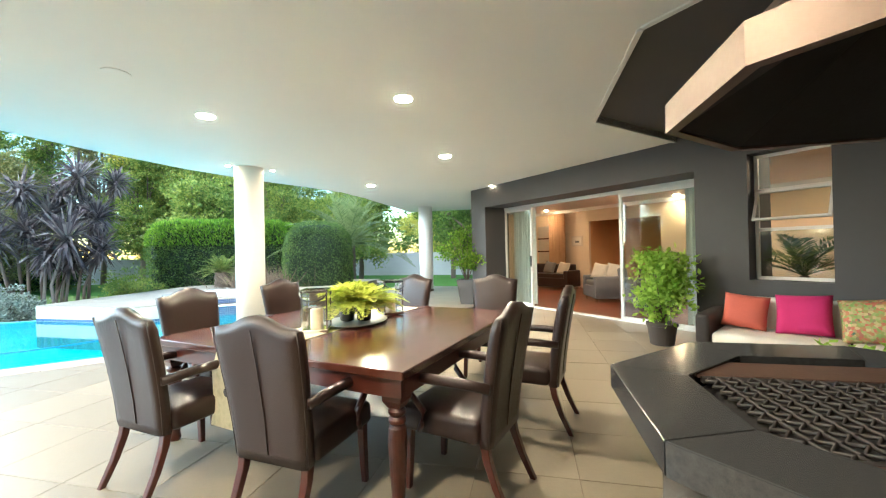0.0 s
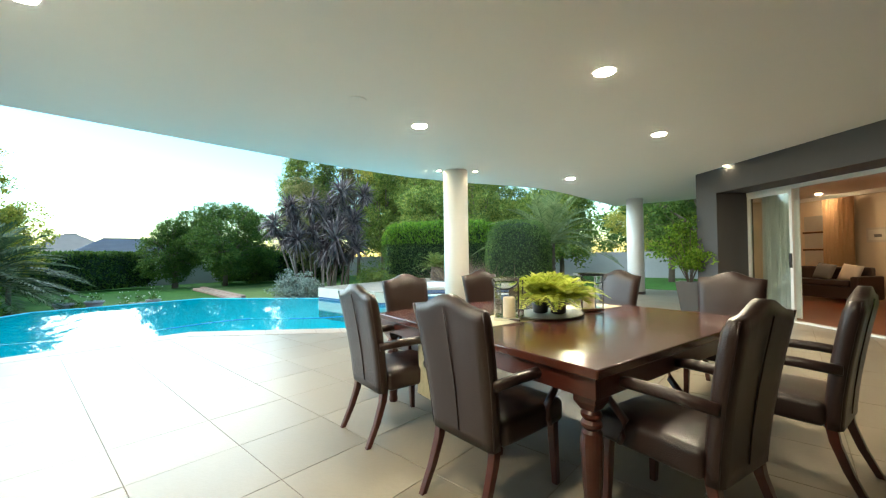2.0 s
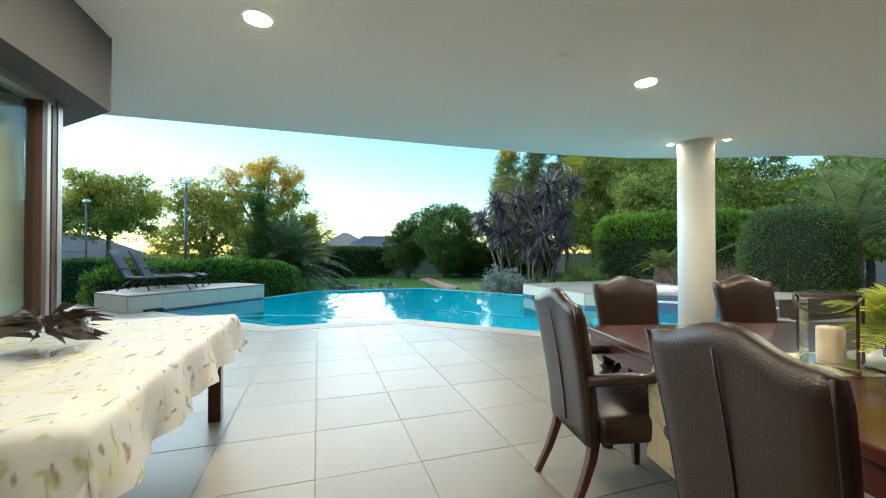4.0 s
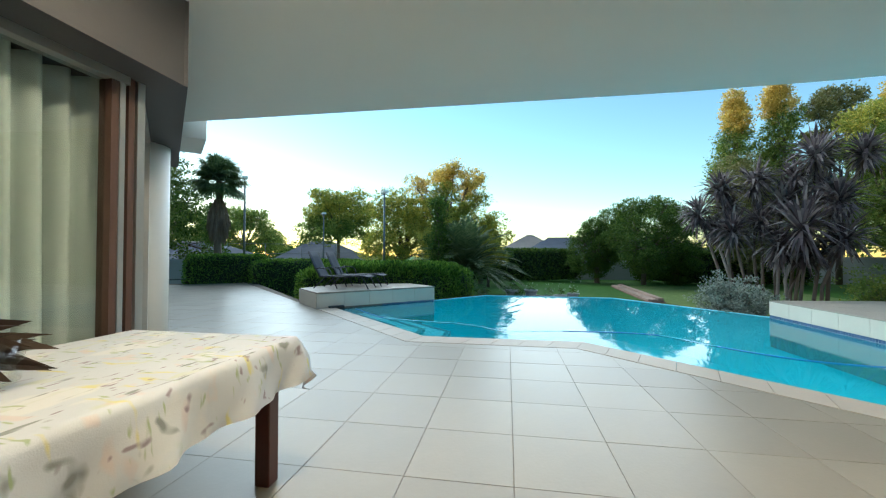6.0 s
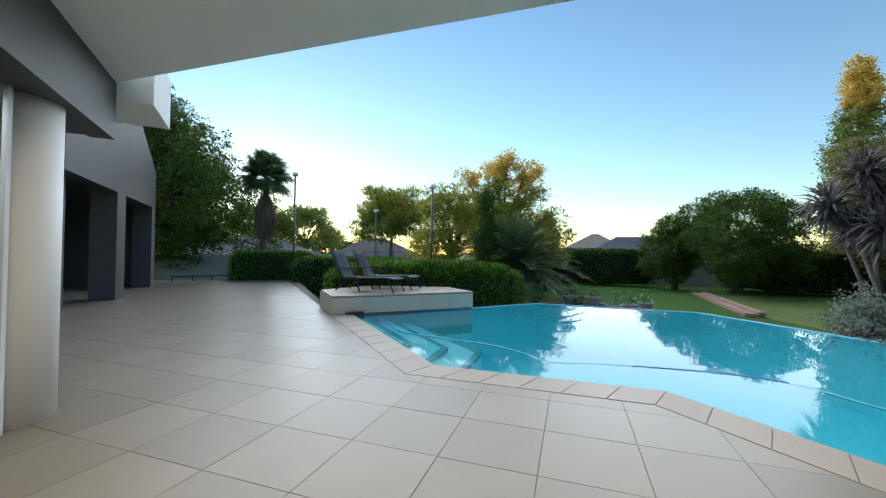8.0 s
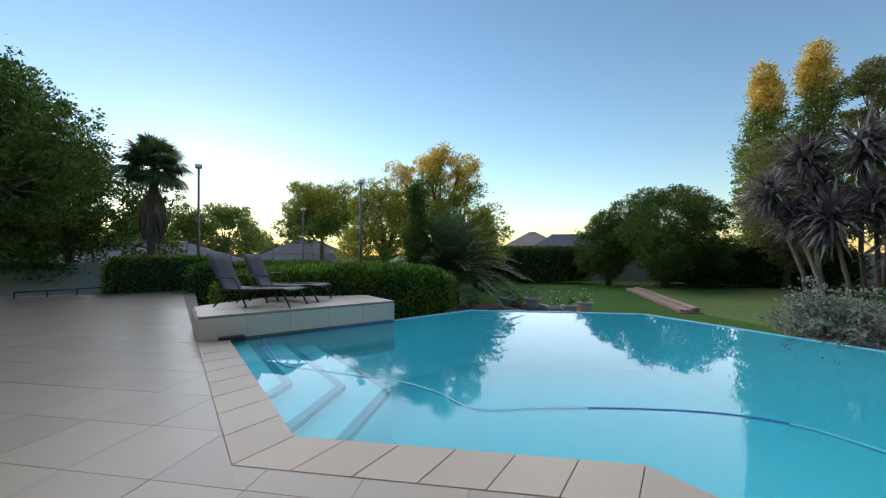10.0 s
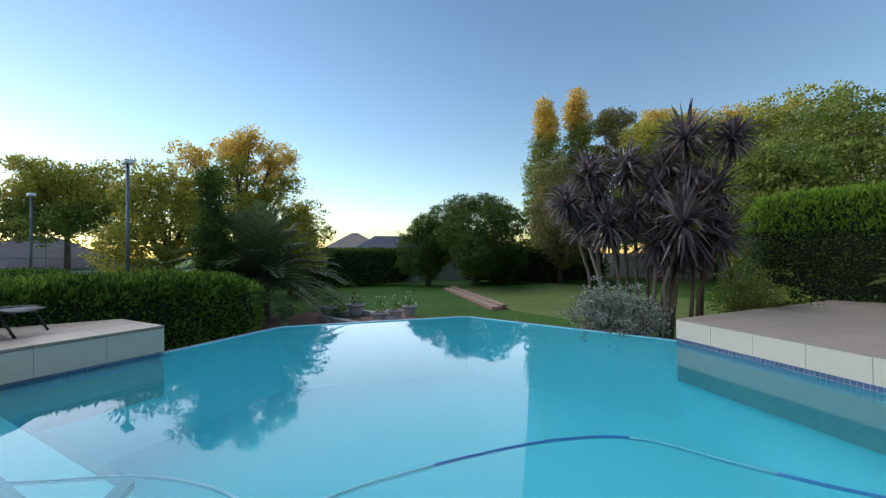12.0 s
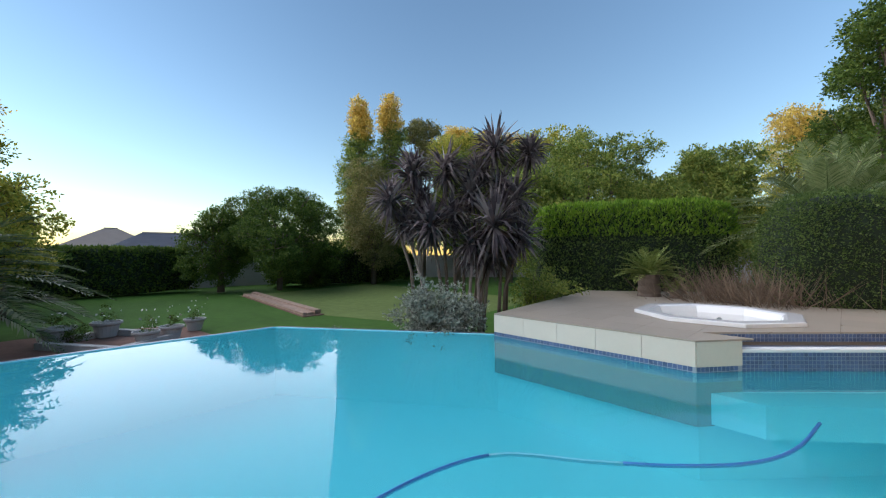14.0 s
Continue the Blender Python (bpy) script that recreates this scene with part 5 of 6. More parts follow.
def shrub(name, label, x, y, z, r, h, n, size, leaf, seed, pot=None, pot_mat=None, stems=9, cat="potted plant", base=0.0):
    """Many thin stems that end in leaf clumps; optionally in a pot."""
    ob = thing(name, pose(x, y, z), label, cat)
    rng = np.random.default_rng(seed)
    verts, faces, cs = [], [], []
    for i in range(stems):
        a = rng.uniform(0, 2 * math.pi)
        k = rng.uniform(.15, 1.0)
        tip = (r * k * math.cos(a), r * k * math.sin(a), base + h * rng.uniform(.45, 1.0) * (1 - .3 * k))
        mid = (tip[0] * .4, tip[1] * .4, base + (tip[2] - base) * .55)
        v2, f2 = tube_geo([(0.02 * math.cos(a), 0.02 * math.sin(a), base - .05), mid, tip], [.011, .008, .004], 5)
        k0 = len(verts)
        verts += v2
        faces += [tuple(q + k0 for q in fc) for fc in f2]
        cs += [tip, mid]
    raw("stems", verts, faces, M["bark"], ob, smooth=True)
    br = r * 0.42
    blobs = [(c[0], c[1], c[2], br, br, br * .8) for c in cs]
    crown("leaves", blobs, n, size, leaf, ob, seed, shell=.8, low=base + .02)
    if pot:
        pot_ob = part("pot", lathe_bm(pot, 28), pot_mat, ob, smooth=False)
        part("soil", lathe_bm([(pot[-1][0] * .93, pot[-1][1] - .04), (pot[-1][0] * .93, pot[-1][1] - .03)], 20), M["soil"], pot_ob)
    return ob


shrub("potted_shrub", "bushy lime green shrub in a brown pot", 1.62, 6.25, 0, .42, 1.05, 1250, .115, LEAF["lime"], 3,
      [(.14, 0), (.15, .01), (.185, .26), (.20, .265), (.20, .30)], M["terracotta"], 16, base=.30)
pl = shrub("potted_tree", "leggy green plant in a tall tapered grey planter", -1.72, 10.15, 0, .56, 1.28, 1100, .11, LEAF["bright"], 4, None, None, 14, base=.62)
bm = bmesh.new()
rings = [[bm.verts.new((sx * h, sy * h, z)) for sx, sy in ((-1, -1), (1, -1), (1, 1), (-1, 1))] for h, z in ((.15, 0), (.235, .62), (.21, .62), (.20, .56))]
for p, q in zip(rings, rings[1:]):
    for k in range(4):
        bm.faces.new((p[k], p[(k + 1) % 4], q[(k + 1) % 4], q[k]))
bm.faces.new(rings[0][::-1])
bm.faces.new(rings[-1])
part("planter", bm, M["planter"], pl, "tall square grey planter")
shrub("counter_plant", "small lime leaved plant behind the counter", 1.62, 2.78, 0, .30, .20, 130, .09, LEAF["lime"], 12, [(.13, 0), (.16, .62), (.17, .66)], M["planter"], 8, base=.60)

# ceiling lamps
LAMPS = [(-3.56, 3.92, 1), (-1.34, 4.05, 1), (-1.44, 6.45, 1), (-3.64, 8.60, 1), (-5.12, 5.98, .5), (-4.67, 6.54, .5), (-1.00, 9.55, .6), (-3.60, 0.54, 1), (-1.34, 0.62, 1)]
for x, y, s in LAMPS:
    ob = thing("downlight", pose(x, y, CEIL), "small round recessed ceiling lamp, lit warm", "downlight", "patio downlights")
    r = .085 * (0.6 + .4 * s) if s == 1 else .038
    part("rim", lathe_bm([(r + .018, -.006), (r + .018, -.001), (r, -.001), (r, -.006)], 28), M["white"], ob)
    part("lens", lathe_bm([(r - .002, -.0085), (r - .002, -.0065)], 24), M["lamp_on" if s == 1 else "small_lamp"], ob, "glowing lens")
for x, y in ((-3.45, 2.90),):
    ob = part("ceiling_cover", lathe_bm([(.10, -.008), (.10, 0)], 28), M["ceiling"])
    ob.matrix_basis = pose(x, y, CEIL)
    tagged(ob, "round white blank cover on the ceiling", "ceiling cover")

# ---- living room furniture ----
def room_pose(s, w, z, yaw=0):
    return WALL @ pose(s, w, z, 0, 0, yaw)


def lounge(name, m, w, material, label):
    ob = thing(name, m, label, "sofa" if w > 1.2 else "armchair")
    part("base", box_bm(w, .85, .30, (0, 0, .25), .03), material, ob)
    for s in (-1, 1):
        part("arm", box_bm(.16, .85, .55, (s * (w / 2 - .08), 0, .36), .04, 3), material, ob)
        part("foot", box_bm(.05, .05, .1, (s * (w / 2 - .1), -.35, .05)), M["chrome"], ob)
        part("foot", box_bm(.05, .05, .1, (s * (w / 2 - .1), .35, .05)), M["chrome"], ob)
    part("backrest", box_bm(w - .3, .22, .50, (0, .33, .58), .05, 3), material, ob)
    part("seat_cushion", box_bm(w - .34, .62, .14, (0, -.08, .46), .04, 3), material, ob)
    return ob


lounge("room_sofa", room_pose(-4.2, 4.2, 0, 10), 1.9, M["leather"], "brown leather sofa in the living room")
lounge("room_armchair", room_pose(-1.15, 2.95, 0, -35), .95, M["grey_fabric"], "grey fabric armchair in the living room")
lounge("room_armchair", room_pose(.15, 2.6, 0, -35), .95, M["grey_fabric"], "grey fabric armchair in the living room")
for s, w, z, mt, lb in ((-4.1, 4.15, .72, M["grey_fabric"], "grey cushion on the living room sofa"), (-3.6, 4.25, .70, M["pale_fabric"], "cream cushion on the living room sofa"),
                        (-1.3, 2.95, .74, M["pale_fabric"], "patterned cream cushion on the armchair"), (-.98, 3.05, .74, M["pale_fabric"], "cream cushion on the armchair")):
    cushion(room_pose(s, w, z) @ pose(0, 0, 0, -20, 8, 0), .44, mt, lb)
pic = thing("picture", room_pose(-3.78, 5.19, 1.60), "small framed picture on the cream wall", "picture")
part("frame", box_bm(.46, .02, .36, (0, 0, 0), .004), M["pale_fabric"], pic)
part("print", box_bm(.36, .004, .26, (0, -.013, 0)), M["paper"], pic)
part("motif", box_bm(.16, .003, .07, (.02, -.0175, -.02)), M["grey_fabric"], pic, "grey boat shape")
cab = part("cabinet", box_bm(1.1, .4, .72, (0, 0, .36), .01), M["wood"])
cab.matrix_basis = room_pose(-1.7, 6.5, 0)
tagged(cab, "dark wooden cabinet in the back room", "cabinet")
for s, w in ((-3.4, 3.0), (-.6, 2.2), (-.3, 4.85), (3.4, 4.6), (3.6, 2.0), (-4.6, 4.6), (1.2, 3.6)):
    ob = thing("downlight", WALL @ pose(s, w, 2.72), "small round recessed room lamp, lit warm", "downlight", "room downlights")
    part("lens", lathe_bm([(.06, -.006), (.06, -.002)], 20), M["room_lamp"], ob)
ob = thing("downlight", WALL @ pose(-2.1, 6.1, 2.72), "small round recessed room lamp, lit warm", "downlight", "room downlights")
part("lens", lathe_bm([(.07, -.006), (.07, -.002)], 20), M["room_lamp"], ob)
# window with blue-grey panes in the room's end wall
rw = thing("window_2", room_pose(-5.25, 5.19, 0), "tall window with dark cross bars", "window", kind="structure")
for k in range(4):
    part("pane", box_bm(.62, .01, .42, (0, 0, .55 + k * .48)), M["silver"], rw)
    part("bar", box_bm(.70, .03, .05, (0, -.005, .30 + k * .48)), M["wood"], rw)

# ---- garden ----
hedge("clipped hedge with bright green new growth on top", -11.2, 12.8, LAWN, 32, 5.0, 1.5, 3.2, 42000, .075, LEAF["topiary"], 21, 6, tips=LEAF["bright"])
hedge("rounded clipped dark green hedge block", -7.2, 12.35, LAWN, 28, 2.25, 2.0, 3.05, 40000, .048, LEAF["topiary"], 22, 3.4)
hedge("low loose green hedge behind the loungers", -14.38, -2.30, LAWN, 122, 5.9, 1.4, 1.56, 34000, .075, LEAF["hedge"], 23, 3.4, tips=LEAF["hedge"])
hedge("low clipped hedge at the end of the terrace", -17.3, -10.6, LAWN, 132, 3.4, 1.2, 1.85, 14000, .08, LEAF["hedge"], 24, 6)
hedge("low clipped hedge beyond the terrace", -18.2, -7.2, LAWN, 120, 5.0, 1.2, 1.65, 14000, .08, LEAF["hedge"], 25, 6)
hedge("tall dark boundary hedge across the lawn", -31.0, 1.5, LAWN, 90, 11.0, 1.4, 2.3, 16000, .16, LEAF["dark"], 26, 5)
hedge("tall dark boundary hedge across the lawn", -29.8, 15.0, LAWN, 75, 10.0, 1.6, 2.3, 14000, .18, LEAF["dark"], 27, 4)


def cordyline(x, y, z):
    ob = thing("cordyline", pose(x, y, z), "tall clump of purple-leaved cordylines on bare stems", "shrub")
    rng = np.random.default_rng(31)
    heads = [(1.18, 0.45, 4.49, 0.66), (1.99, 0.60, 4.43, 0.48), (0.05, 0.20, 3.99, 0.58), (-0.66, 0.00, 3.89, 0.58), (-1.11, -0.30, 3.21, 0.55), (-0.20, -0.50, 2.68, 0.64),
             (1.11, -0.30, 2.71, 0.90), (1.61, 0.30, 3.36, 0.62), (0.61, 0.30, 3.43, 0.55), (0.65, -0.10, 2.30, 0.60), (1.70, 0.20, 2.43, 0.62), (-0.55, 0.20, 3.30, 0.50),
             (-0.80, -0.10, 2.71, 0.42), (0.24, 0.00, 2.96, 0.55), (1.05, 0.20, 2.05, 0.60), (1.30, 0.50, 3.61, 0.55), (0.80, 0.50, 3.99, 0.50)]
    # the clump spreads along the view from the pool: local x runs across it
    quads = []
    for k, (hx, hy, hz, r) in enumerate(heads):
        foot = (hx * .55 + .15 + rng.normal() * .1, hy * .4 + rng.normal() * .15, 0)
        mid = (hx * .72 + .06 + rng.normal() * .08, hy * .6, hz * .5)
        tube("stem", [foot, mid, (hx, hy, hz - .1)], [.045, .037, .033], M["bark" if k % 3 else "pale_bark"], ob, sides=7)
        n = 190
        d = unit(rng.normal(size=(n, 3)) + np.array([0, 0, .22]))
        ln = r * rng.uniform(.85, 1.25, n)
        low = d[:, 2] < -.15
        ln[low] *= .85
        base = np.array([hx, hy, hz]) + d * .05
        base[:, 2] -= rng.uniform(0, .25, n)
        side = unit(np.cross(d, np.array([0, 0, 1.0]) + rng.normal(size=(n, 3)) * .2))
        w = .060 * rng.uniform(.7, 1.2, (n, 1))
        mid1 = base + d * ln[:, None] * .55
        tip = base + d * ln[:, None]
        tip[:, 2] -= .26 * ln * (1 - np.abs(d[:, 2])) + .04
        quads.append(np.stack([base + side * w * .35, mid1 + side * w * .5, mid1 - side * w * .5, base - side * w * .35], 1))
        quads.append(np.stack([mid1 + side * w * .5, tip + side * .002, tip - side * .002, mid1 - side * w * .5], 1))
    quads_ob("leaves", np.concatenate(quads), LEAF["purple"], ob, "long narrow purple leaves")
    return ob


cd = cordyline(-12.92, 7.56, LAWN)
cd.rotation_euler[2] = radians(42)
cd.scale = (.96, .96, .96)
shrub("silver_shrub", "silvery grey-leaved low shrub by the pool edge", -12.34, 6.85, LAWN, .70, 1.5, 6500, .085, LEAF["silver"], 33, stems=44, cat="shrub")
shrub("round_shrub", "loose olive green shrub behind the spa deck", -11.9, 9.6, LAWN, .80, 1.75, 4200, .085, LEAF["mid"], 34, stems=40, cat="shrub")


def palm(name, label, x, y, z, trunk_h, trunk_r, n, length, pairs, leaf_len, leaf_w, leaf, seed, droop=.45, up=(.05, 1.3), bark="bark", cat="palm tree"):
    ob = thing(name, pose(x, y, z), label, cat)
    rng = np.random.default_rng(seed)
    prof = []
    rings = max(6, int(trunk_h / .09))
    for i in range(rings + 1):
        t = i / rings
        prof.append((trunk_r * (1.05 - .15 * t) * (1.0 if i % 2 else 1.10), trunk_h * t))
    part("trunk", lathe_bm(prof, 18), M[bark], ob, "rough trunk of old leaf bases")
    quads, verts, faces = [], [], []
    for i in range(n):
        a = i * 2.39996 + rng.normal() * .1
        el = up[0] + (up[1] - up[0]) * (i + .5) / n
        way = (math.cos(a) * math.cos(el), math.sin(a) * math.cos(el), math.sin(el))
        rib, q = frond_quads((0, 0, trunk_h), way, length * rng.uniform(.85, 1.1), pairs, leaf_len, leaf_w, rng, droop * (.6 + .5 * math.cos(el)))
        quads += q
        v2, f2 = tube_geo([tuple(rib[k]) for k in range(0, pairs + 1, max(1, pairs // 5))], [.022 * length / 2.4 * (1 - .17 * k) for k in range(len(range(0, pairs + 1, max(1, pairs // 5))))], 5)
        k0 = len(verts)
        verts += v2
        faces += [tuple(j + k0 for j in fc) for fc in f2]
    raw("ribs", verts, faces, leaf, ob, smooth=True)
    quads_ob("foliage", np.array(quads), leaf, ob)
    return ob


palm("cycad", "short cycad with stiff arching fronds on the spa deck", -10.1, 11.25, DECK - .02, .50, .22, 40, .92, 28, .17, .020, LEAF["cycad"], 41, .35, (.15, 1.2))
palm("cycad", "small young cycad beside a stone edge", -9.55, 11.2, DECK - .02, .2, .12, 14, .55, 18, .12, .018, LEAF["cycad"], 42, .35, (.2, 1.1))
palm("date_palm", "feathery date palm with arching blue-green fronds", -19.0, -0.35, LAWN, 1.25, .30, 78, 3.0, 54, .55, .040, LEAF["palm"], 43, .42, (-.05, 1.45))
palm("date_palm", "feathery date palm with arching fronds behind hedge", -7.3, 14.8, LAWN, 2.3, .28, 46, 3.0, 60, .50, .030, LEAF["palm2"], 44, .42, (.10, 1.45))


ip = palm("indoor_palm", "slender arching indoor palm by the window", 3.42, 6.45, 0.30, .62, .05, 15, 1.05, 22, .24, .022, LEAF["palm"], 46, .5, (.45, 1.3), cat="potted plant")
part("pot", lathe_bm([(.14, -.30), (.17, -.02), (.18, .02)], 20), M["terracotta"], ip)


def fan_palm(x, y, z):
    ob = thing("fan_palm", pose(x, y, z), "fan palm with a shaggy skirt of dead leaves", "palm tree")
    rng = np.random.default_rng(45)
    h = 5.2
    tube("trunk", [(0, 0, 0), (.05, 0, h * .5), (0, .05, h)], [.17, .15, .13], M["bark"], ob)
    n = 1400
    t = rng.random(n)
    a = rng.uniform(0, 2 * math.pi, n)
    rr = .15 + .27 * np.sin(math.pi * t ** .8) * rng.uniform(.4, 1, n)
    c = np.stack([rr * np.cos(a), rr * np.sin(a), 3.0 + 1.45 * t], 1)
    w = np.stack([.12 * np.cos(a), .12 * np.sin(a), np.full(n, -1.0)], 1)
    quads_ob("skirt", leaf_quads(c, w, .65, .06, rng), M["shag"], ob, "hanging brown dead fronds")
    quads = []
    for i in range(58):
        az = i * 2.4 + rng.uniform(-.35, .35)
        el = -.55 + 1.95 * (i + .5) / 58 + rng.uniform(-.15, .15)
        d = np.array([math.cos(az) * math.cos(el), math.sin(az) * math.cos(el), math.sin(el)])
        hub = np.array([0, 0, h]) + d * rng.uniform(.35, .85) + np.array([0, 0, -.10 * math.cos(el)])
        side = np.cross(d, [0, 0, 1.0])
        side /= max(np.linalg.norm(side), 1e-6)
        nrm = np.cross(side, d)
        for k in range(22):
            b = -1.75 + 3.5 * k / 21
            e = d * math.cos(b) + side * math.sin(b)
            ll = .85 * (1 - .12 * abs(b))
            m0 = hub + e * ll * .55
            tip = hub + e * ll + np.array([0, 0, -.26 * rng.uniform(.5, 1.4)])
            kk = np.cross(e, nrm) * .034
            quads.append([hub, m0 + kk, tip, m0 - kk])
        kk = side * .015
        quads.append([np.array([0, 0, h]) - kk, np.array([0, 0, h]) + kk, hub + kk, hub - kk])
    quads_ob("crown", np.array(quads), LEAF["palm"], ob, "green fan leaves")


fan_palm(-17.7, -11.5, LAWN)



def simple_tree(label, x, y, h, r, n, size, leaf, seed, nb=12, low=.3, br=None, leaf2=None, topf=.75, trunk=.16, shell=.5, bark="bark", name="tree", flat=.8):
    q = random.Random(seed)
    blobs = scatter_blobs(q, nb, r, h * low, h * .88, br or r * .42, flat)
    return tree(name, label, x, y, LAWN, h, blobs, n, size, leaf, seed, bark, trunk, low + .05, leaf2=leaf2, top=h * topf, shell=shell)


# trees ahead, left to right as one turns from the terrace to the spa
simple_tree("large dark evergreen tree beside the porch", -15.0, -17.0, 9.4, 3.8, 60000, .165, LEAF["dark"], 51, 34, .24, 1.7, trunk=.3)
simple_tree("broad dark green tree behind the terrace", -20.0, -18.5, 7.5, 4.0, 14000, .22, LEAF["dark"], 52, 14, .25, 1.6)
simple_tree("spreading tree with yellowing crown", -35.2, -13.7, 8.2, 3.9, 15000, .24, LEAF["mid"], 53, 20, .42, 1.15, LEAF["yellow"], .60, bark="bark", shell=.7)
simple_tree("yellowing tree behind the tennis court", -41.0, -27.5, 7.4, 4.6, 9000, .28, LEAF["mid"], 54, 16, .35, 1.3, shell=.7)
simple_tree("yellowing tree behind the tennis court", -36.0, -30.5, 7.0, 4.2, 8000, .28, LEAF["mid"], 66, 14, .35, 1.3, shell=.7)
# its top takes the gold leaf colour, sunlight included
simple_tree("airy autumn tree with sunlit gold added to its top colour", -25.6, -1.9, 8.0, 3.3, 16000, .17, LEAF["yellow"], 55, 30, .22, .8, LEAF["gold"], .70, shell=.9)
simple_tree("yellow-green tree beside the palm", -26.5, -5.3, 6.4, 2.6, 12000, .18, LEAF["yellow"], 67, 16, .2, 1.0, shell=.7)
simple_tree("narrow creeper-covered dark tree", -18.0, -1.35, 4.7, .28, 6500, .11, LEAF["dark"], 56, 14, .12, .36, trunk=.12, name="narrow_tree")
simple_tree("thin light green sapling", -24.6, 0.4, 4.2, 1.1, 4200, .15, LEAF["yellow"], 57, 9, .3, .6, trunk=.08)
simple_tree("small dark tree at the lawn edge", -27.0, -.2, 4.2, 1.4, 7000, .16, LEAF["dark"], 58, 10, .2, .8)
simple_tree("wide grey-green tree over the lawn", -28.5, 10.1, 5.8, 3.8, 30000, .14, LEAF["dark"], 59, 26, .26, .95, trunk=.14)
simple_tree("rounded dark green tree at the lawn edge", -29.6, 7.5, 4.4, 1.6, 14000, .13, LEAF["dark"], 60, 14, .2, .8)
# poplar tops: evening sun painted in by the gold leaf colour
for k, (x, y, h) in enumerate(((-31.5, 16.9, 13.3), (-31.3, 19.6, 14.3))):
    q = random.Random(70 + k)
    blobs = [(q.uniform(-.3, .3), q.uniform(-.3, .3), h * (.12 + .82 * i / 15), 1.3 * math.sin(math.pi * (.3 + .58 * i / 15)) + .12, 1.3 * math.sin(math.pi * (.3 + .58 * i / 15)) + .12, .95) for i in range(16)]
    tree("poplar", "tall narrow poplar with sunlit gold coloured into its top", x, y, LAWN, h, blobs, 17000, .19, LEAF["mid"], 71 + k, fork=.15, trunk_r=.16, leaf2=LEAF["gold"], top=h * .83, shell=.6, group="poplars")
simple_tree("bushy grey twiggy tree behind the cordylines", -28.1, 15.9, 8.2, 2.0, 14000, .17, LEAF["grey"], 73, 16, .2, 1.1, shell=.7)
# the second leaf colour paints sunlight onto the crown top
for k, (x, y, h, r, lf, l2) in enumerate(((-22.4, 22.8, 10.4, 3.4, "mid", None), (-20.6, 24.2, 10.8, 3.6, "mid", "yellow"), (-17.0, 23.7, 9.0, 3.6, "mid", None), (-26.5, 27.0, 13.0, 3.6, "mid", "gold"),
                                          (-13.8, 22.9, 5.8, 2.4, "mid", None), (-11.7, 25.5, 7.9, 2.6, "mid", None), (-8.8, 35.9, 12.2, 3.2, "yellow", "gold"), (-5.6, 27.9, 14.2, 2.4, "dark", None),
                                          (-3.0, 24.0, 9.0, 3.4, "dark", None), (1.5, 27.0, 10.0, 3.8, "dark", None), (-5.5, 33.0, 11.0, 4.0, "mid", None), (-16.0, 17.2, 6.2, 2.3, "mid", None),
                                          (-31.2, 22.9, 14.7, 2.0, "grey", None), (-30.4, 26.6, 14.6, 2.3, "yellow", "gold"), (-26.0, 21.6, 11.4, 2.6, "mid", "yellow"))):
    simple_tree("leafy green tree at the garden boundary" if not l2 else "leafy tree, crown top coloured as if sunlit", x, y, h, r, 15000, .21, LEAF[lf], 80 + k, 18, .2, r * .40, LEAF[l2] if l2 else None, .74, shell=.6)

# far woods added towards the low sun, to keep low light off the garden
rng = np.random.default_rng(99)
blobs = []
for i in range(70):
    az = radians(206 + 56 * i / 69 + rng.uniform(-1, 1))
    d = rng.uniform(72, 84)
    hgt = 3.6 + rng.uniform(-.8, 1.0) + (4.0 if i > 45 else 0)
    blobs.append((d * math.cos(az), d * math.sin(az), hgt * .5, 3.2, 3.2, hgt * .55))
fw = crown("far_woods", blobs, 20000, .6, LEAF["dark"], None, 98, shell=.8, low=LAWN - 1)
tagged(fw, "distant dark line of trees", "woods", kind="stuff")
blobs = []
for i in range(60):
    az = radians(55 + 88 * i / 59)
    d = rng.uniform(46, 58)
    blobs.append((d * math.cos(az), d * math.sin(az), 3.5, 3.4, 3.4, 5.0))
fw = crown("far_woods", blobs, 15000, .6, LEAF["dark"], None, 97, shell=.8, low=LAWN - 1)
tagged(fw, "distant dark line of trees", "woods", kind="stuff")

# dry brush under the round hedge
rng = np.random.default_rng(6)
n = 900
c = np.stack([rng.normal(-8.35, .55, n), rng.normal(11.05, .35, n), np.full(n, DECK - .1)], 1)
w = np.stack([rng.normal(-.2, .4, n), rng.normal(-.3, .4, n), rng.uniform(.5, 1.0, n)], 1)
br = quads_ob("dry_brush", leaf_quads(c, w, .85, .014, rng), LEAF["brush"])
tagged(br, "dry brown twiggy brush under the hedge", "brush", kind="stuff")

# garden walls and neighbouring houses
gwl = thing("garden_wall", None, "grey rendered boundary wall of the garden", "wall", kind="structure")
for a, b, z in (((-33.5, -4.0), (-33.5, 22.0), 1.0), ((-33.5, 22.0), (-22.0, 32.0), 1.2), ((-22, 32.0), (6.0, 32.0), 1.3), ((-25.8, -11.6), (-16.4, -19.6), .95)):
    part("panel", strip(a, b, 0, .2, LAWN - .1, z), M["garden_wall"], gwl)


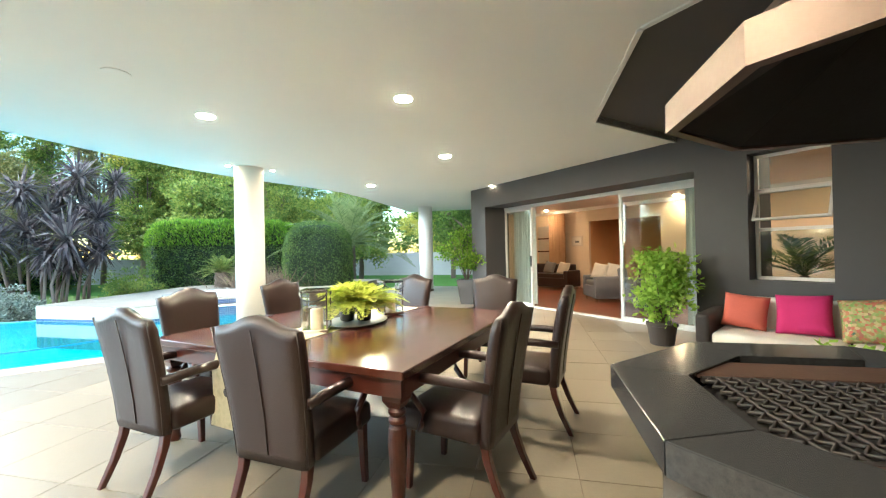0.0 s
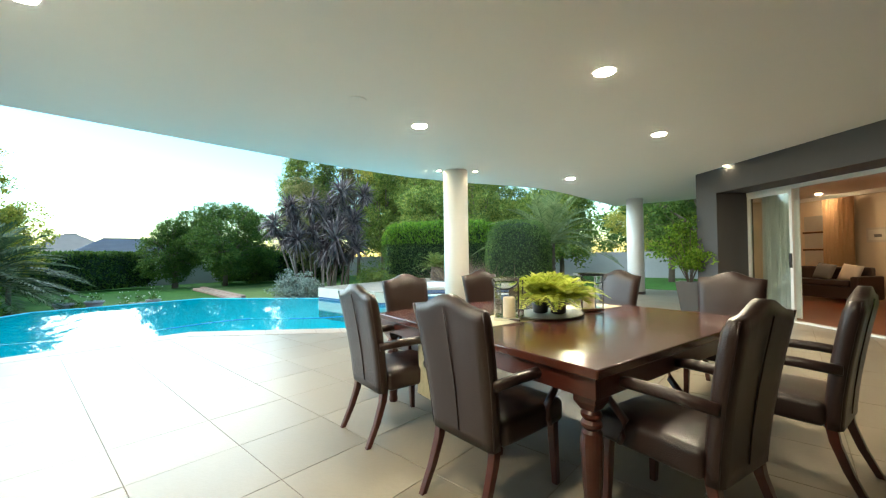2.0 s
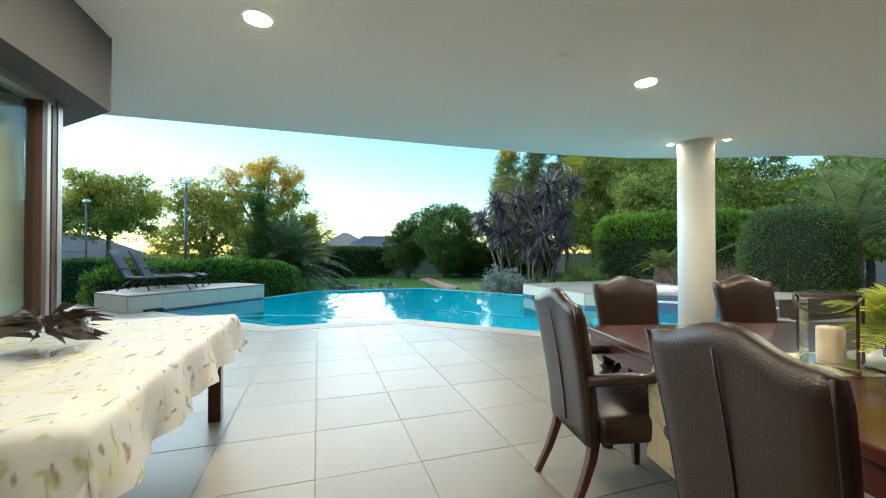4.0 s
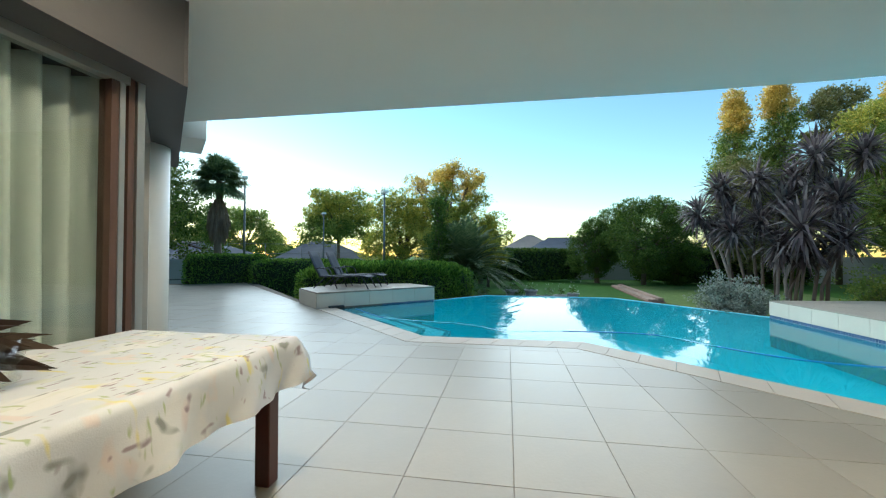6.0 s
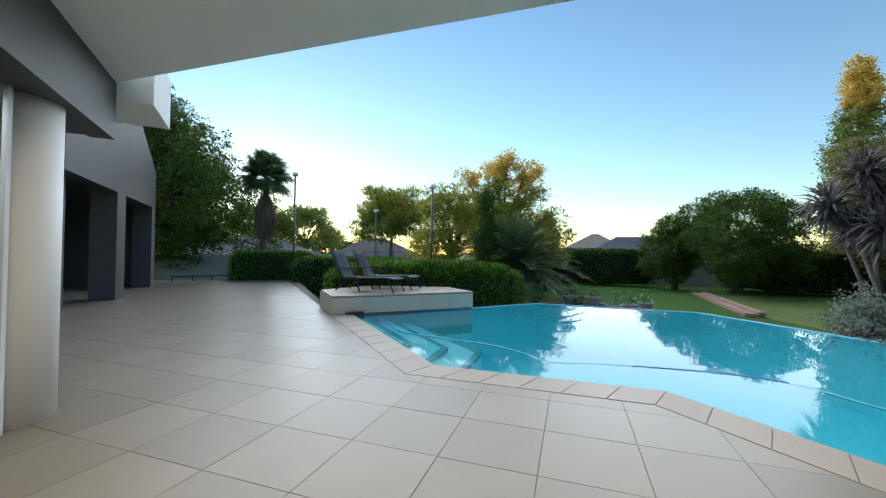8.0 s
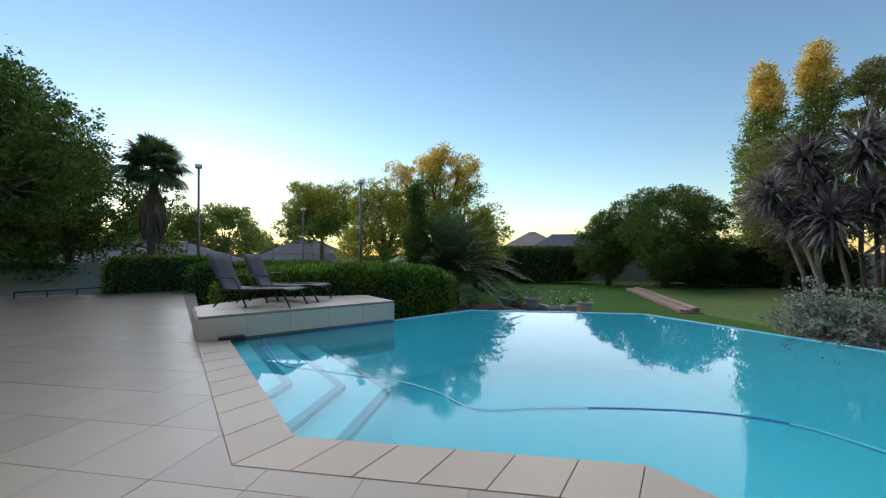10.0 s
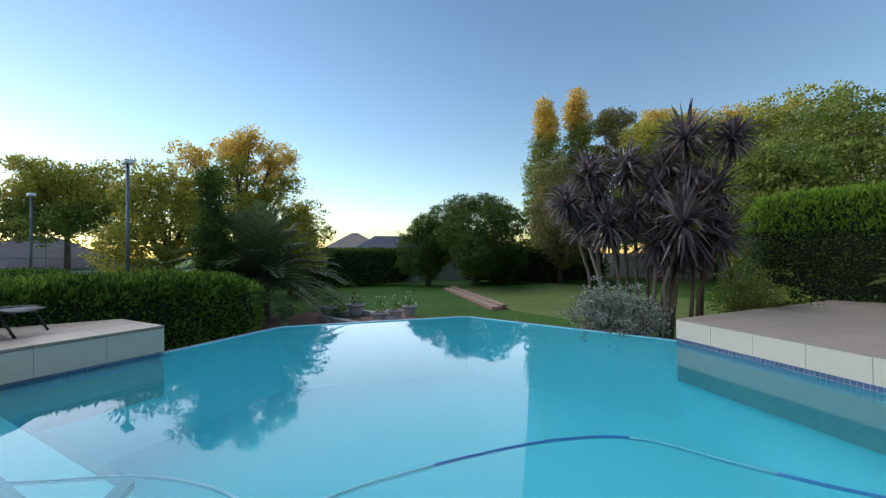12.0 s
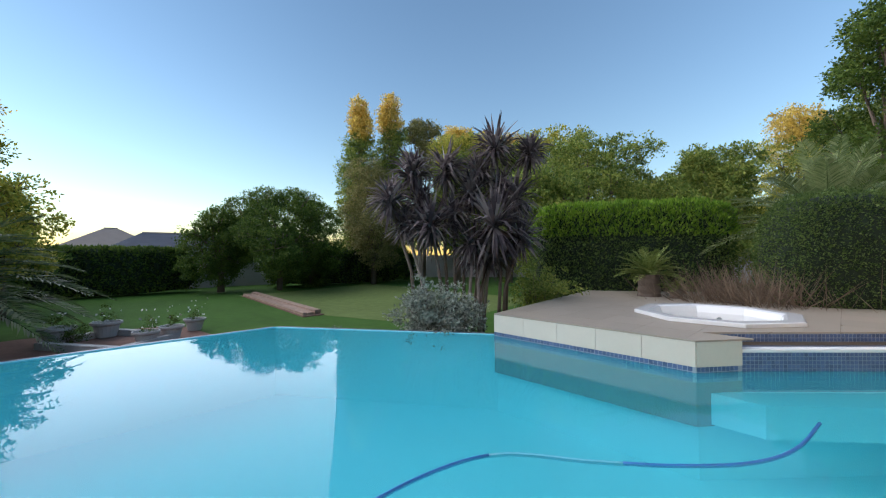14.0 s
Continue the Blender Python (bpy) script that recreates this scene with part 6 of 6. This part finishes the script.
def house(x, y, yaw, w, d, z0, eave, ridge, label, roof_mat, wall_mat):
    ob = thing("house", pose(x, y, 0, 0, 0, yaw), label, "house")
    part("wall", box_bm(w - .6, d - .6, eave - z0, (0, 0, (eave + z0) / 2)), wall_mat, ob)
    # hipped roof with rows of slates
    verts, faces = [], []
    hip = d / 2
    top = [(-w / 2 + hip, 0, ridge), (w / 2 - hip, 0, ridge)]
    cor = [(-w / 2, -d / 2, eave), (w / 2, -d / 2, eave), (w / 2, d / 2, eave), (-w / 2, d / 2, eave)]
    rows = 16
    for a, b, ta, tb in ((cor[0], cor[1], top[0], top[1]), (cor[1], cor[2], top[1], top[1]), (cor[2], cor[3], top[1], top[0]), (cor[3], cor[0], top[0], top[0])):
        a, b, ta, tb = Vector(a), Vector(b), Vector(ta), Vector(tb)
        for r in range(rows):
            l0, l1, r0, r1 = a.lerp(ta, r / rows), a.lerp(ta, (r + 1.06) / rows), b.lerp(tb, r / rows), b.lerp(tb, (r + 1.06) / rows)
            nsl = max(1, int((r0 - l0).length / .6))
            for k in range(nsl):
                i0 = len(verts)
                up = Vector((0, 0, .03))
                verts += [l0.lerp(r0, k / nsl) + up, l0.lerp(r0, (k + .97) / nsl) + up, l1.lerp(r1, (k + .97) / nsl), l1.lerp(r1, k / nsl)]
                faces.append((i0, i0 + 1, i0 + 2, i0 + 3))
    raw("roof", verts, faces, roof_mat, ob, "grey slate roof")
    raw("roof_deck", [Vector(c) - Vector((0, 0, .02)) for c in cor] + [Vector(t) - Vector((0, 0, .02)) for t in top], [(0, 1, 5, 4), (1, 2, 5), (2, 3, 4, 5), (3, 0, 4), (3, 2, 1, 0)], roof_mat, ob)
    tube("ridge", [top[0], top[1]], .09, M["ridge"], ob)
    return ob


house(-46.0, 11.9, 90, 19.0, 7.0, -1.5, 1.1, 3.15, "neighbouring house with grey slate roof behind hedge", M["slate"], M["garden_wall"])
house(-55.0, 4.5, 88, 9.0, 8.0, -1.5, 1.6, 3.9, "far house with pale hipped roof", M["ridge"], M["garden_wall"])
house(-26.5, -24.5, -42, 16.0, 7.0, -2.5, .80, 2.15, "low outbuilding with pale wall and grey slate roof", M["slate"], M["white"])
house(-38.5, -17.0, -58, 10.0, 8.0, -2.5, .6, 2.6, "low house with grey slate roof beyond court", M["slate"], M["white"])

# tennis court floodlights and fence
def flood(x, y, h):
    ob = thing("floodlight", pose(x, y, LAWN, 0, 0, 40), "tall grey court floodlight post, unlit", "street lamp", "court floodlights")
    part("pole", lathe_bm([(.07, 0), (.06, h * .5), (.05, h)], 12), M["steel_post"], ob, smooth=True)
    part("arm", box_bm(.7, .05, .05, (-.1, 0, h - .05), .01), M["steel_post"], ob)
    part("lamp_head", box_bm(.48, .30, .16, (.0, 0, h + .08), .03), M["white"], ob, "pale lamp housing")


flood(-21.6, -13.1, 6.1)
flood(-22.8, -5.3, 5.3)
flood(-31.9, -13.5, 5.2)
fence = thing("court_fence", None, "thin grey wire court fence on posts", "fence", kind="structure")
for k in range(9):
    x, y = -24.5 - k * 1.1, -16.5 + k * 2.0
    part("post", lathe_bm([(.03, LAWN), (.03, 1.95)], 8, (x, y)), M["steel_post"], fence)
for z in (0.6, 1.3, 1.95):
    tube("wire", [(-24.5, -16.5, z), (-33.3, -.5, z)], .014, M["steel_post"], fence, sides=5)
rail = thing("handrail", None, "low dark metal rail at the terrace end", "railing", kind="structure")
for k in range(4):
    o = Vector((-14.2, -12.5)) + Vector((-.62, .28)) * k
    part("post", box_bm(.03, .03, .5, (o.x, o.y, -.05)), M["gun"], rail)
tube("top_rail", [(-14.2, -12.5, .2), (-16.1, -11.66, .2)], .022, M["gun"], rail)

# brick strip across the lawn
path = thing("brick_path", None, "raised brick strip stepping across the lawn", "path", kind="structure")
me_b = bpy.data.meshes.new("brick")
bb = box_bm(.22, .105, .12, (0, 0, 0), .006, 1)
bb.to_mesh(me_b)
bb.free()
me_b.materials.append(M["brick"])
part("bed", prism_bm([(-26.6, 7.62), (-18.5, 7.0), (-18.5, 7.68), (-26.6, 8.3)], LAWN - .05, LAWN + .03), M["red_soil"], path)
rb = random.Random(4)
for i in range(33):
    for j in range(5):
        ob = new("brick", me_b)
        ob.parent = path
        ob.matrix_basis = pose(-26.4 + i * .238 + (j % 2) * .05, 7.72 + j * .118 - i * .0185, LAWN + .05 + (.06 if j > 2 else 0), 0, 0, rb.uniform(-2, 2))

# rose bed with pots and stone edging below the infinity edge
bed = part("rose_bed", prism_bm([(-14.6, -1.2), (-14.5, 0.6), (-14.5, 3.4), (-17.0, 4.4), (-19.6, 4.0), (-20.0, 1.0), (-19.0, -1.0)], LAWN - .1, LAWN + .025), M["red_soil"])
tagged(bed, "bare reddish soil bed below the pool", "flower bed", kind="structure")
edg = thing("stone_edging", None, "low pale stone edging of the sunken bed", "edging", kind="structure")
for a, b in (((-18.4, 1.5), (-16.8, 2.6)), ((-16.8, 2.6), (-17.6, 3.6)), ((-17.6, 3.6), (-19.1, 2.6)), ((-19.1, 2.6), (-18.4, 1.5))):
    part("stone", strip(a, b, 0, .16, LAWN, LAWN + .16, .01), M["concrete_pot"], edg)
POT = [(.10, 0), (.115, .015), (.15, .17), (.185, .20), (.185, .23), (.16, .23), (.15, .18)]


def rose_pot(x, y, seed, s=1.0):
    ob = thing("plant_pot", pose(x, y, LAWN + .025), "weathered concrete pot with a sparse rose", "plant pot", "pots in the rose bed")
    part("pot", lathe_bm([(r * s * 1.35, z * s * 1.3) for r, z in POT], 20), M["concrete_pot"], ob)
    rng = np.random.default_rng(seed)
    crown("rose_leaves", [(0, 0, .42 * s, .16, .16, .2)], 120, .05, LEAF["dark"], ob, seed, shell=.9)
    c = np.stack([rng.normal(0, .14, 14), rng.normal(0, .14, 14), rng.uniform(.3, .75, 14)], 1)
    quads_ob("blossoms", leaf_quads(c, rng.normal(size=(14, 3)), .05, .05, rng), M["flower"], ob, "white blossoms")


for k, (x, y, s) in enumerate(((-18.6, 1.7, 1.25), (-18.9, 2.5, 1.2), (-17.25, 3.05, 1.0), (-17.6, 3.55, 1.0), (-18.4, 4.15, 1.0))):
    rose_pot(x, y, 200 + k, s)
for k, (x, y, r, lf) in enumerate(((-17.9, -.6, .45, "brush"), (-18.6, .4, .35, "dark"), (-15.1, .55, .3, "silver"), (-14.9, 1.2, .25, "silver"), (-18.4, 1.8, .4, "dark"), (-14.8, 5.2, .35, "brush"), (-14.4, 5.9, .3, "silver"))):
    shrub("bed_shrub", "low sparse shrub in the garden bed", x, y, LAWN, r, r * 1.1, 420, .06, LEAF[lf], 220 + k, stems=10, cat="shrub")
simple_tree("low dark shrubs under the boundary trees", -29.5, 12.4, 2.6, 2.0, 9000, .15, LEAF["dark"], 90, 9, .2, .9)

# ---- loungers ----
def make_lounger():
    """Head towards -x; lies along x."""
    ob = thing("sun_lounger", pose(0, 0, 0), "dark metal sun lounger with grey sling", "sun lounger", "pool loungers")
    for s in (-1, 1):
        tube("side_rail", [(-.40, s * .27, .30), (.2, s * .27, .31), (.78, s * .27, .33), (.92, s * .27, .29)], .016, M["gun"], ob)
        tube("back_rail", [(-.40, s * .25, .30), (-.58, s * .25, .62), (-.72, s * .25, .93)], .015, M["gun"], ob)
        tube("foot_leg", [(.74, s * .27, .33), (.84, s * .275, .16), (.93, s * .28, 0.0)], .015, M["gun"], ob)
        tube("rear_leg", [(-.20, s * .28, .30), (-.38, s * .285, .15), (-.55, s * .29, 0.0)], .015, M["gun"], ob)
        tube("arm", [(-.52, s * .29, .50), (-.38, s * .30, .53), (-.12, s * .30, .50), (-.02, s * .30, .30), (.10, s * .30, 0.0)], .015, M["gun"], ob)
    verts, faces = [], []
    prof = [(-.72, .94), (-.655, .80), (-.575, .63), (-.48, .46), (-.40, .315), (-.2, .29), (.1, .292), (.45, .30), (.78, .318), (.91, .295)]
    for x, z in prof:
        for w in (-.25, -.125, 0, .125, .25):
            verts.append((x, w, z + .012 - .014 * (1 - (w / .25) ** 2)))
    for i in range(len(prof) - 1):
        for j in range(4):
            a = i * 5 + j
            faces.append((a, a + 5, a + 6, a + 1))
    o = raw("sling", verts, faces, M["sling"], ob, "grey woven sling", smooth=True)
    m = o.modifiers.new("thickness", "SOLIDIFY")
    m.thickness = .006
    return ob


lg = make_lounger()
lg.matrix_basis = pose(-11.60, -2.88, .365, 0, 0, 90)
copy_thing(lg, pose(-12.46, -2.82, .365, 0, 0, 90))

# ---- spa tub ----
tub = thing("spa_tub", pose(TUB.x, TUB.y, 0, 0, 0, math.degrees(.1)), "white acrylic octagonal spa tub sunk in deck", "hot tub")
bm = bmesh.new()
rings = [[bm.verts.new((x, y, z)) for x, y in octagon((0, 0), ap)] for ap, z in
         ((1.0, DECK), (1.02, DECK + .005), (1.02, DECK + .05), (1.0, DECK + .06), (.84, DECK + .06), (.80, DECK + .04), (.76, DECK - .06),
          (.74, DECK - .36), (.50, DECK - .39), (.46, DECK - .44), (.42, DECK - .78))]
for p, q in zip(rings, rings[1:]):
    for k in range(8):
        bm.faces.new((p[k], p[(k + 1) % 8], q[(k + 1) % 8], q[k]))
bm.faces.new(rings[-1])
part("shell", bm, M["acrylic"], tub)
for k in range(8):
    a = k * math.pi / 4
    jm = Matrix.Rotation(a, 4, "Z") @ Matrix.Translation((.752, 0, DECK - .16)) @ Matrix.Rotation(radians(-92), 4, "Y")
    bm = lathe_bm([(.038, 0), (.038, .012), (.02, .014), (.018, .006)], 14)
    bmesh.ops.transform(bm, matrix=jm, verts=bm.verts)
    part("jet", bm, M["chrome"], tub, "chrome water jet")

# ---- pool hose and skimmer ----
hs = thing("pool_hose", None, "pale blue floating pool cleaner hose", "hose")
HP = [(-10.72, -2.05), (-9.9, -1.33), (-9.49, -.89), (-9.29, -.04), (-9.16, .60), (-8.91, 1.06), (-8.56, 1.48), (-8.67, 2.03), (-8.77, 2.66), (-8.80, 3.40), (-8.64, 3.95),
      (-8.18, 4.30), (-7.80, 4.61), (-7.47, 4.99), (-7.29, 5.43), (-7.20, 6.07)]


def catmull(p, n=8):
    out = []
    for i in range(len(p) - 1):
        p0, p1, p2, p3 = (Vector(p[max(i - 1, 0)]), Vector(p[i]), Vector(p[i + 1]), Vector(p[min(i + 2, len(p) - 1)]))
        for k in range(n):
            t = k / n
            out.append(.5 * ((2 * p1) + (p2 - p0) * t + (2 * p0 - 5 * p1 + 4 * p2 - p3) * t * t + (3 * p1 - p0 - 3 * p2 + p3) * t ** 3))
    return out + [Vector(p[-1])]


hp = catmull(HP)
k = len(hp)
for i, (a, b) in enumerate(((0, 16), (15, 62), (61, 80), (79, 92), (91, k))):
    tube("length", [(q.x, q.y, WATER - .009 + (.004 if i % 2 == 0 else 0)) for q in hp[a:b]], .013, M["hose_blue" if i % 2 == 0 else "hose"], hs, "blue hose length" if i % 2 == 0 else "pale hose length")
sk = part("skimmer_box", box_bm(.36, .10, .10, (0, 0, 0), .012), M["black_plastic"])
sk.matrix_basis = pose(-10.50, -2.42, 0.0, 0, 0, 135)
tagged(sk, "dark skimmer inlet at the platform edge", "pool fitting")

dc = thing("deck_cover", pose(-8.5, 11.15, DECK), "dark round cover lying on the spa deck", "cover")
part("plate", lathe_bm([(.27, 0), (.27, .018), (.25, .024), (.02, .026)], 32), M["gun"], dc, smooth=False)
part("handle", box_bm(.10, .02, .02, (0, 0, .036), .006), M["gun"], dc)

# ---- coping and patio tiles ----
cop = thing("coping", None, "pale stone coping round the pool", "coping", kind="structure")
CW = 0.41
near = [POOL[9], POOL[0], POOL[1], POOL[2], (-5.75, 9.38)]


def offset_corner(p, a, b, d):
    """Corner of the outer side of a strip, right of the way a-p-b."""
    p, a, b = Vector(p), Vector(a), Vector(b)
    d1, d2 = (p - a).normalized(), (b - p).normalized()
    n1, n2 = Vector((d1.y, -d1.x)), Vector((d2.y, -d2.x))
    bis = (n1 + n2).normalized()
    return p + bis * (d / bis.dot(n1))


outer = []
for i, p in enumerate(near):
    if i == 0:
        d = (Vector(near[1]) - Vector(p)).normalized()
        outer.append(Vector(p) + Vector((d.y, -d.x)) * CW)
    elif i == len(near) - 1:
        d = (Vector(p) - Vector(near[i - 1])).normalized()
        outer.append(Vector(p) + Vector((d.y, -d.x)) * CW)
    else:
        outer.append(offset_corner(p, near[i - 1], near[i + 1], CW))
for i in range(len(near) - 1):
    a, b, oa, ob_ = Vector(near[i]), Vector(near[i + 1]), outer[i], outer[i + 1]
    n = max(1, round((b - a).length / .42))
    for k in range(n):
        g0, g1 = (k + .006) / n, (k + 1 - .006) / n
        q = [a.lerp(b, g0), a.lerp(b, g1), oa.lerp(ob_, g1), oa.lerp(ob_, g0)]
        part("coping_stone", prism_bm([tuple(v) for v in q], -0.09, 0.004, .003), M["coping"], cop)

floor = thing("floor", None, "large beige sandstone tiles of the terrace", "floor", kind="structure")
# bedding under the tiles
bed_poly = [tuple(outer[0]), tuple(outer[1]), tuple(outer[2]), tuple(outer[3]), tuple(outer[4]), (-5.4, 15.0), (6, 15.0), (6, -6), (-9, -14), (-14.0, -14.5), (-17.9, -9.9), (-11.9, -4.2), (-10.9, -3.3)]
part("bedding", prism_bm(bed_poly, LAWN, -0.0035), M["grout"], floor)
edges = []
for i in range(len(outer) - 1):
    d = (outer[i + 1] - outer[i]).normalized()
    edges.append((outer[i], Vector((d.y, -d.x))))
T, X0, Y0 = 0.606, -4.735, 0.325
LIMITS = [(Vector((-17.8, -9.8)), Vector((R2, -R2))), (Vector((-15.4, -11.8)), Vector((R2, R2)))]
full = bpy.data.meshes.new("tile")
tb = box_bm(T - .0035, T - .0035, .012, (0, 0, -.006), .0015, 1)
tb.to_mesh(full)
tb.free()
full.materials.append(M["tile"])
cands = []
for i in range(-24, 20):
    for j in range(-26, 26):
        cx, cy = X0 + (i + .5) * T, Y0 + (j + .5) * T
        if cx > 5.4 or cy > 14.9 or cy < -13 or cx < -17.5:
            continue
        if (cx + cy > 9.6 and cx > -1.6) or (cx - cy > -0.4 and cy < -1.2):
            continue
        h = T / 2 - .00175
        poly = [Vector((cx - h, cy - h)), Vector((cx + h, cy - h)), Vector((cx + h, cy + h)), Vector((cx - h, cy + h))]
        c = Vector((cx, cy))
        # outside the pool: keep the part beyond the edge that it is furthest past
        # (the second corner of the pool turns inward: there both edges cut)
        pair = edges[:2] if cy < 2.6 else edges[2:]
        first = max(pair, key=lambda e: (c - e[0]).dot(e[1]))
        inward = abs(cy - 2.6) < .75 and cx > -9
        cuts = edges[1:3] if inward else [first]
        if not inward and cy > -2.4:
            # the rest of a tile that lies round the corner
            other = pair[1] if first is pair[0] else pair[0]
            rest = clip_half(poly, first[0] + first[1] * .004, -first[1])
            rest = clip_half(rest, other[0] + other[1] * .004, other[1]) if rest else rest
            if rest and area(rest) > .004:
                cands.append((c, rest, False))
        poly2 = poly
        for best in cuts:
            if poly2 and min((q - best[0]).dot(best[1]) for q in poly2) < .004:
                poly2 = clip_half(poly2, best[0] + best[1] * .004, best[1])
        if cy < -2.4:
            for p, n in (LIMITS if cy < -3.6 else [(PB + Vector((R2, -R2)) * .02, Vector((R2, -R2)))]):
                poly2 = clip_half(poly2, p, n) if poly2 else poly2
        if cx < -5.4 and cy > 9.2:
            continue
        if not poly2 or area(poly2) < .004:
            continue
        cands.append((c, poly2, len(poly2) == 4 and area(poly2) > h * h * 3.99))
# those the walk passes nearest are parts of their own
rank = sorted(range(len(cands)), key=lambda k: min((cands[k][0] - Vector(q)).length for q in ((-1, 1.2), (-2.6, 1.5), (-4.2, 1.7), (-5.6, 1.0), (-7.0, -.6))))
nearest = set(rank[:300])
jv, jf = [], []
rt = random.Random(9)
for k, (c, poly, whole) in enumerate(cands):
    dz = rt.uniform(-.0007, .0007)
    if k in nearest:
        if whole:
            ob = new("tile", full)
            ob.location = (c.x, c.y, dz)
            ob.parent = floor
        else:
            ob = part("tile", prism_bm([tuple(q) for q in poly], -.012, dz), M["tile"], floor)
    else:
        i0 = len(jv)
        n = len(poly)
        jv += [(q.x, q.y, dz) for q in poly] + [(q.x, q.y, -.012) for q in poly]
        jf.append(tuple(range(i0, i0 + n)))
        jf += [(i0 + a, i0 + a + n, i0 + (a + 1) % n + n, i0 + (a + 1) % n) for a in range(n)]
raw("far_tiles", jv, jf, M["tile_far"], floor)["kind"] = "stuff"
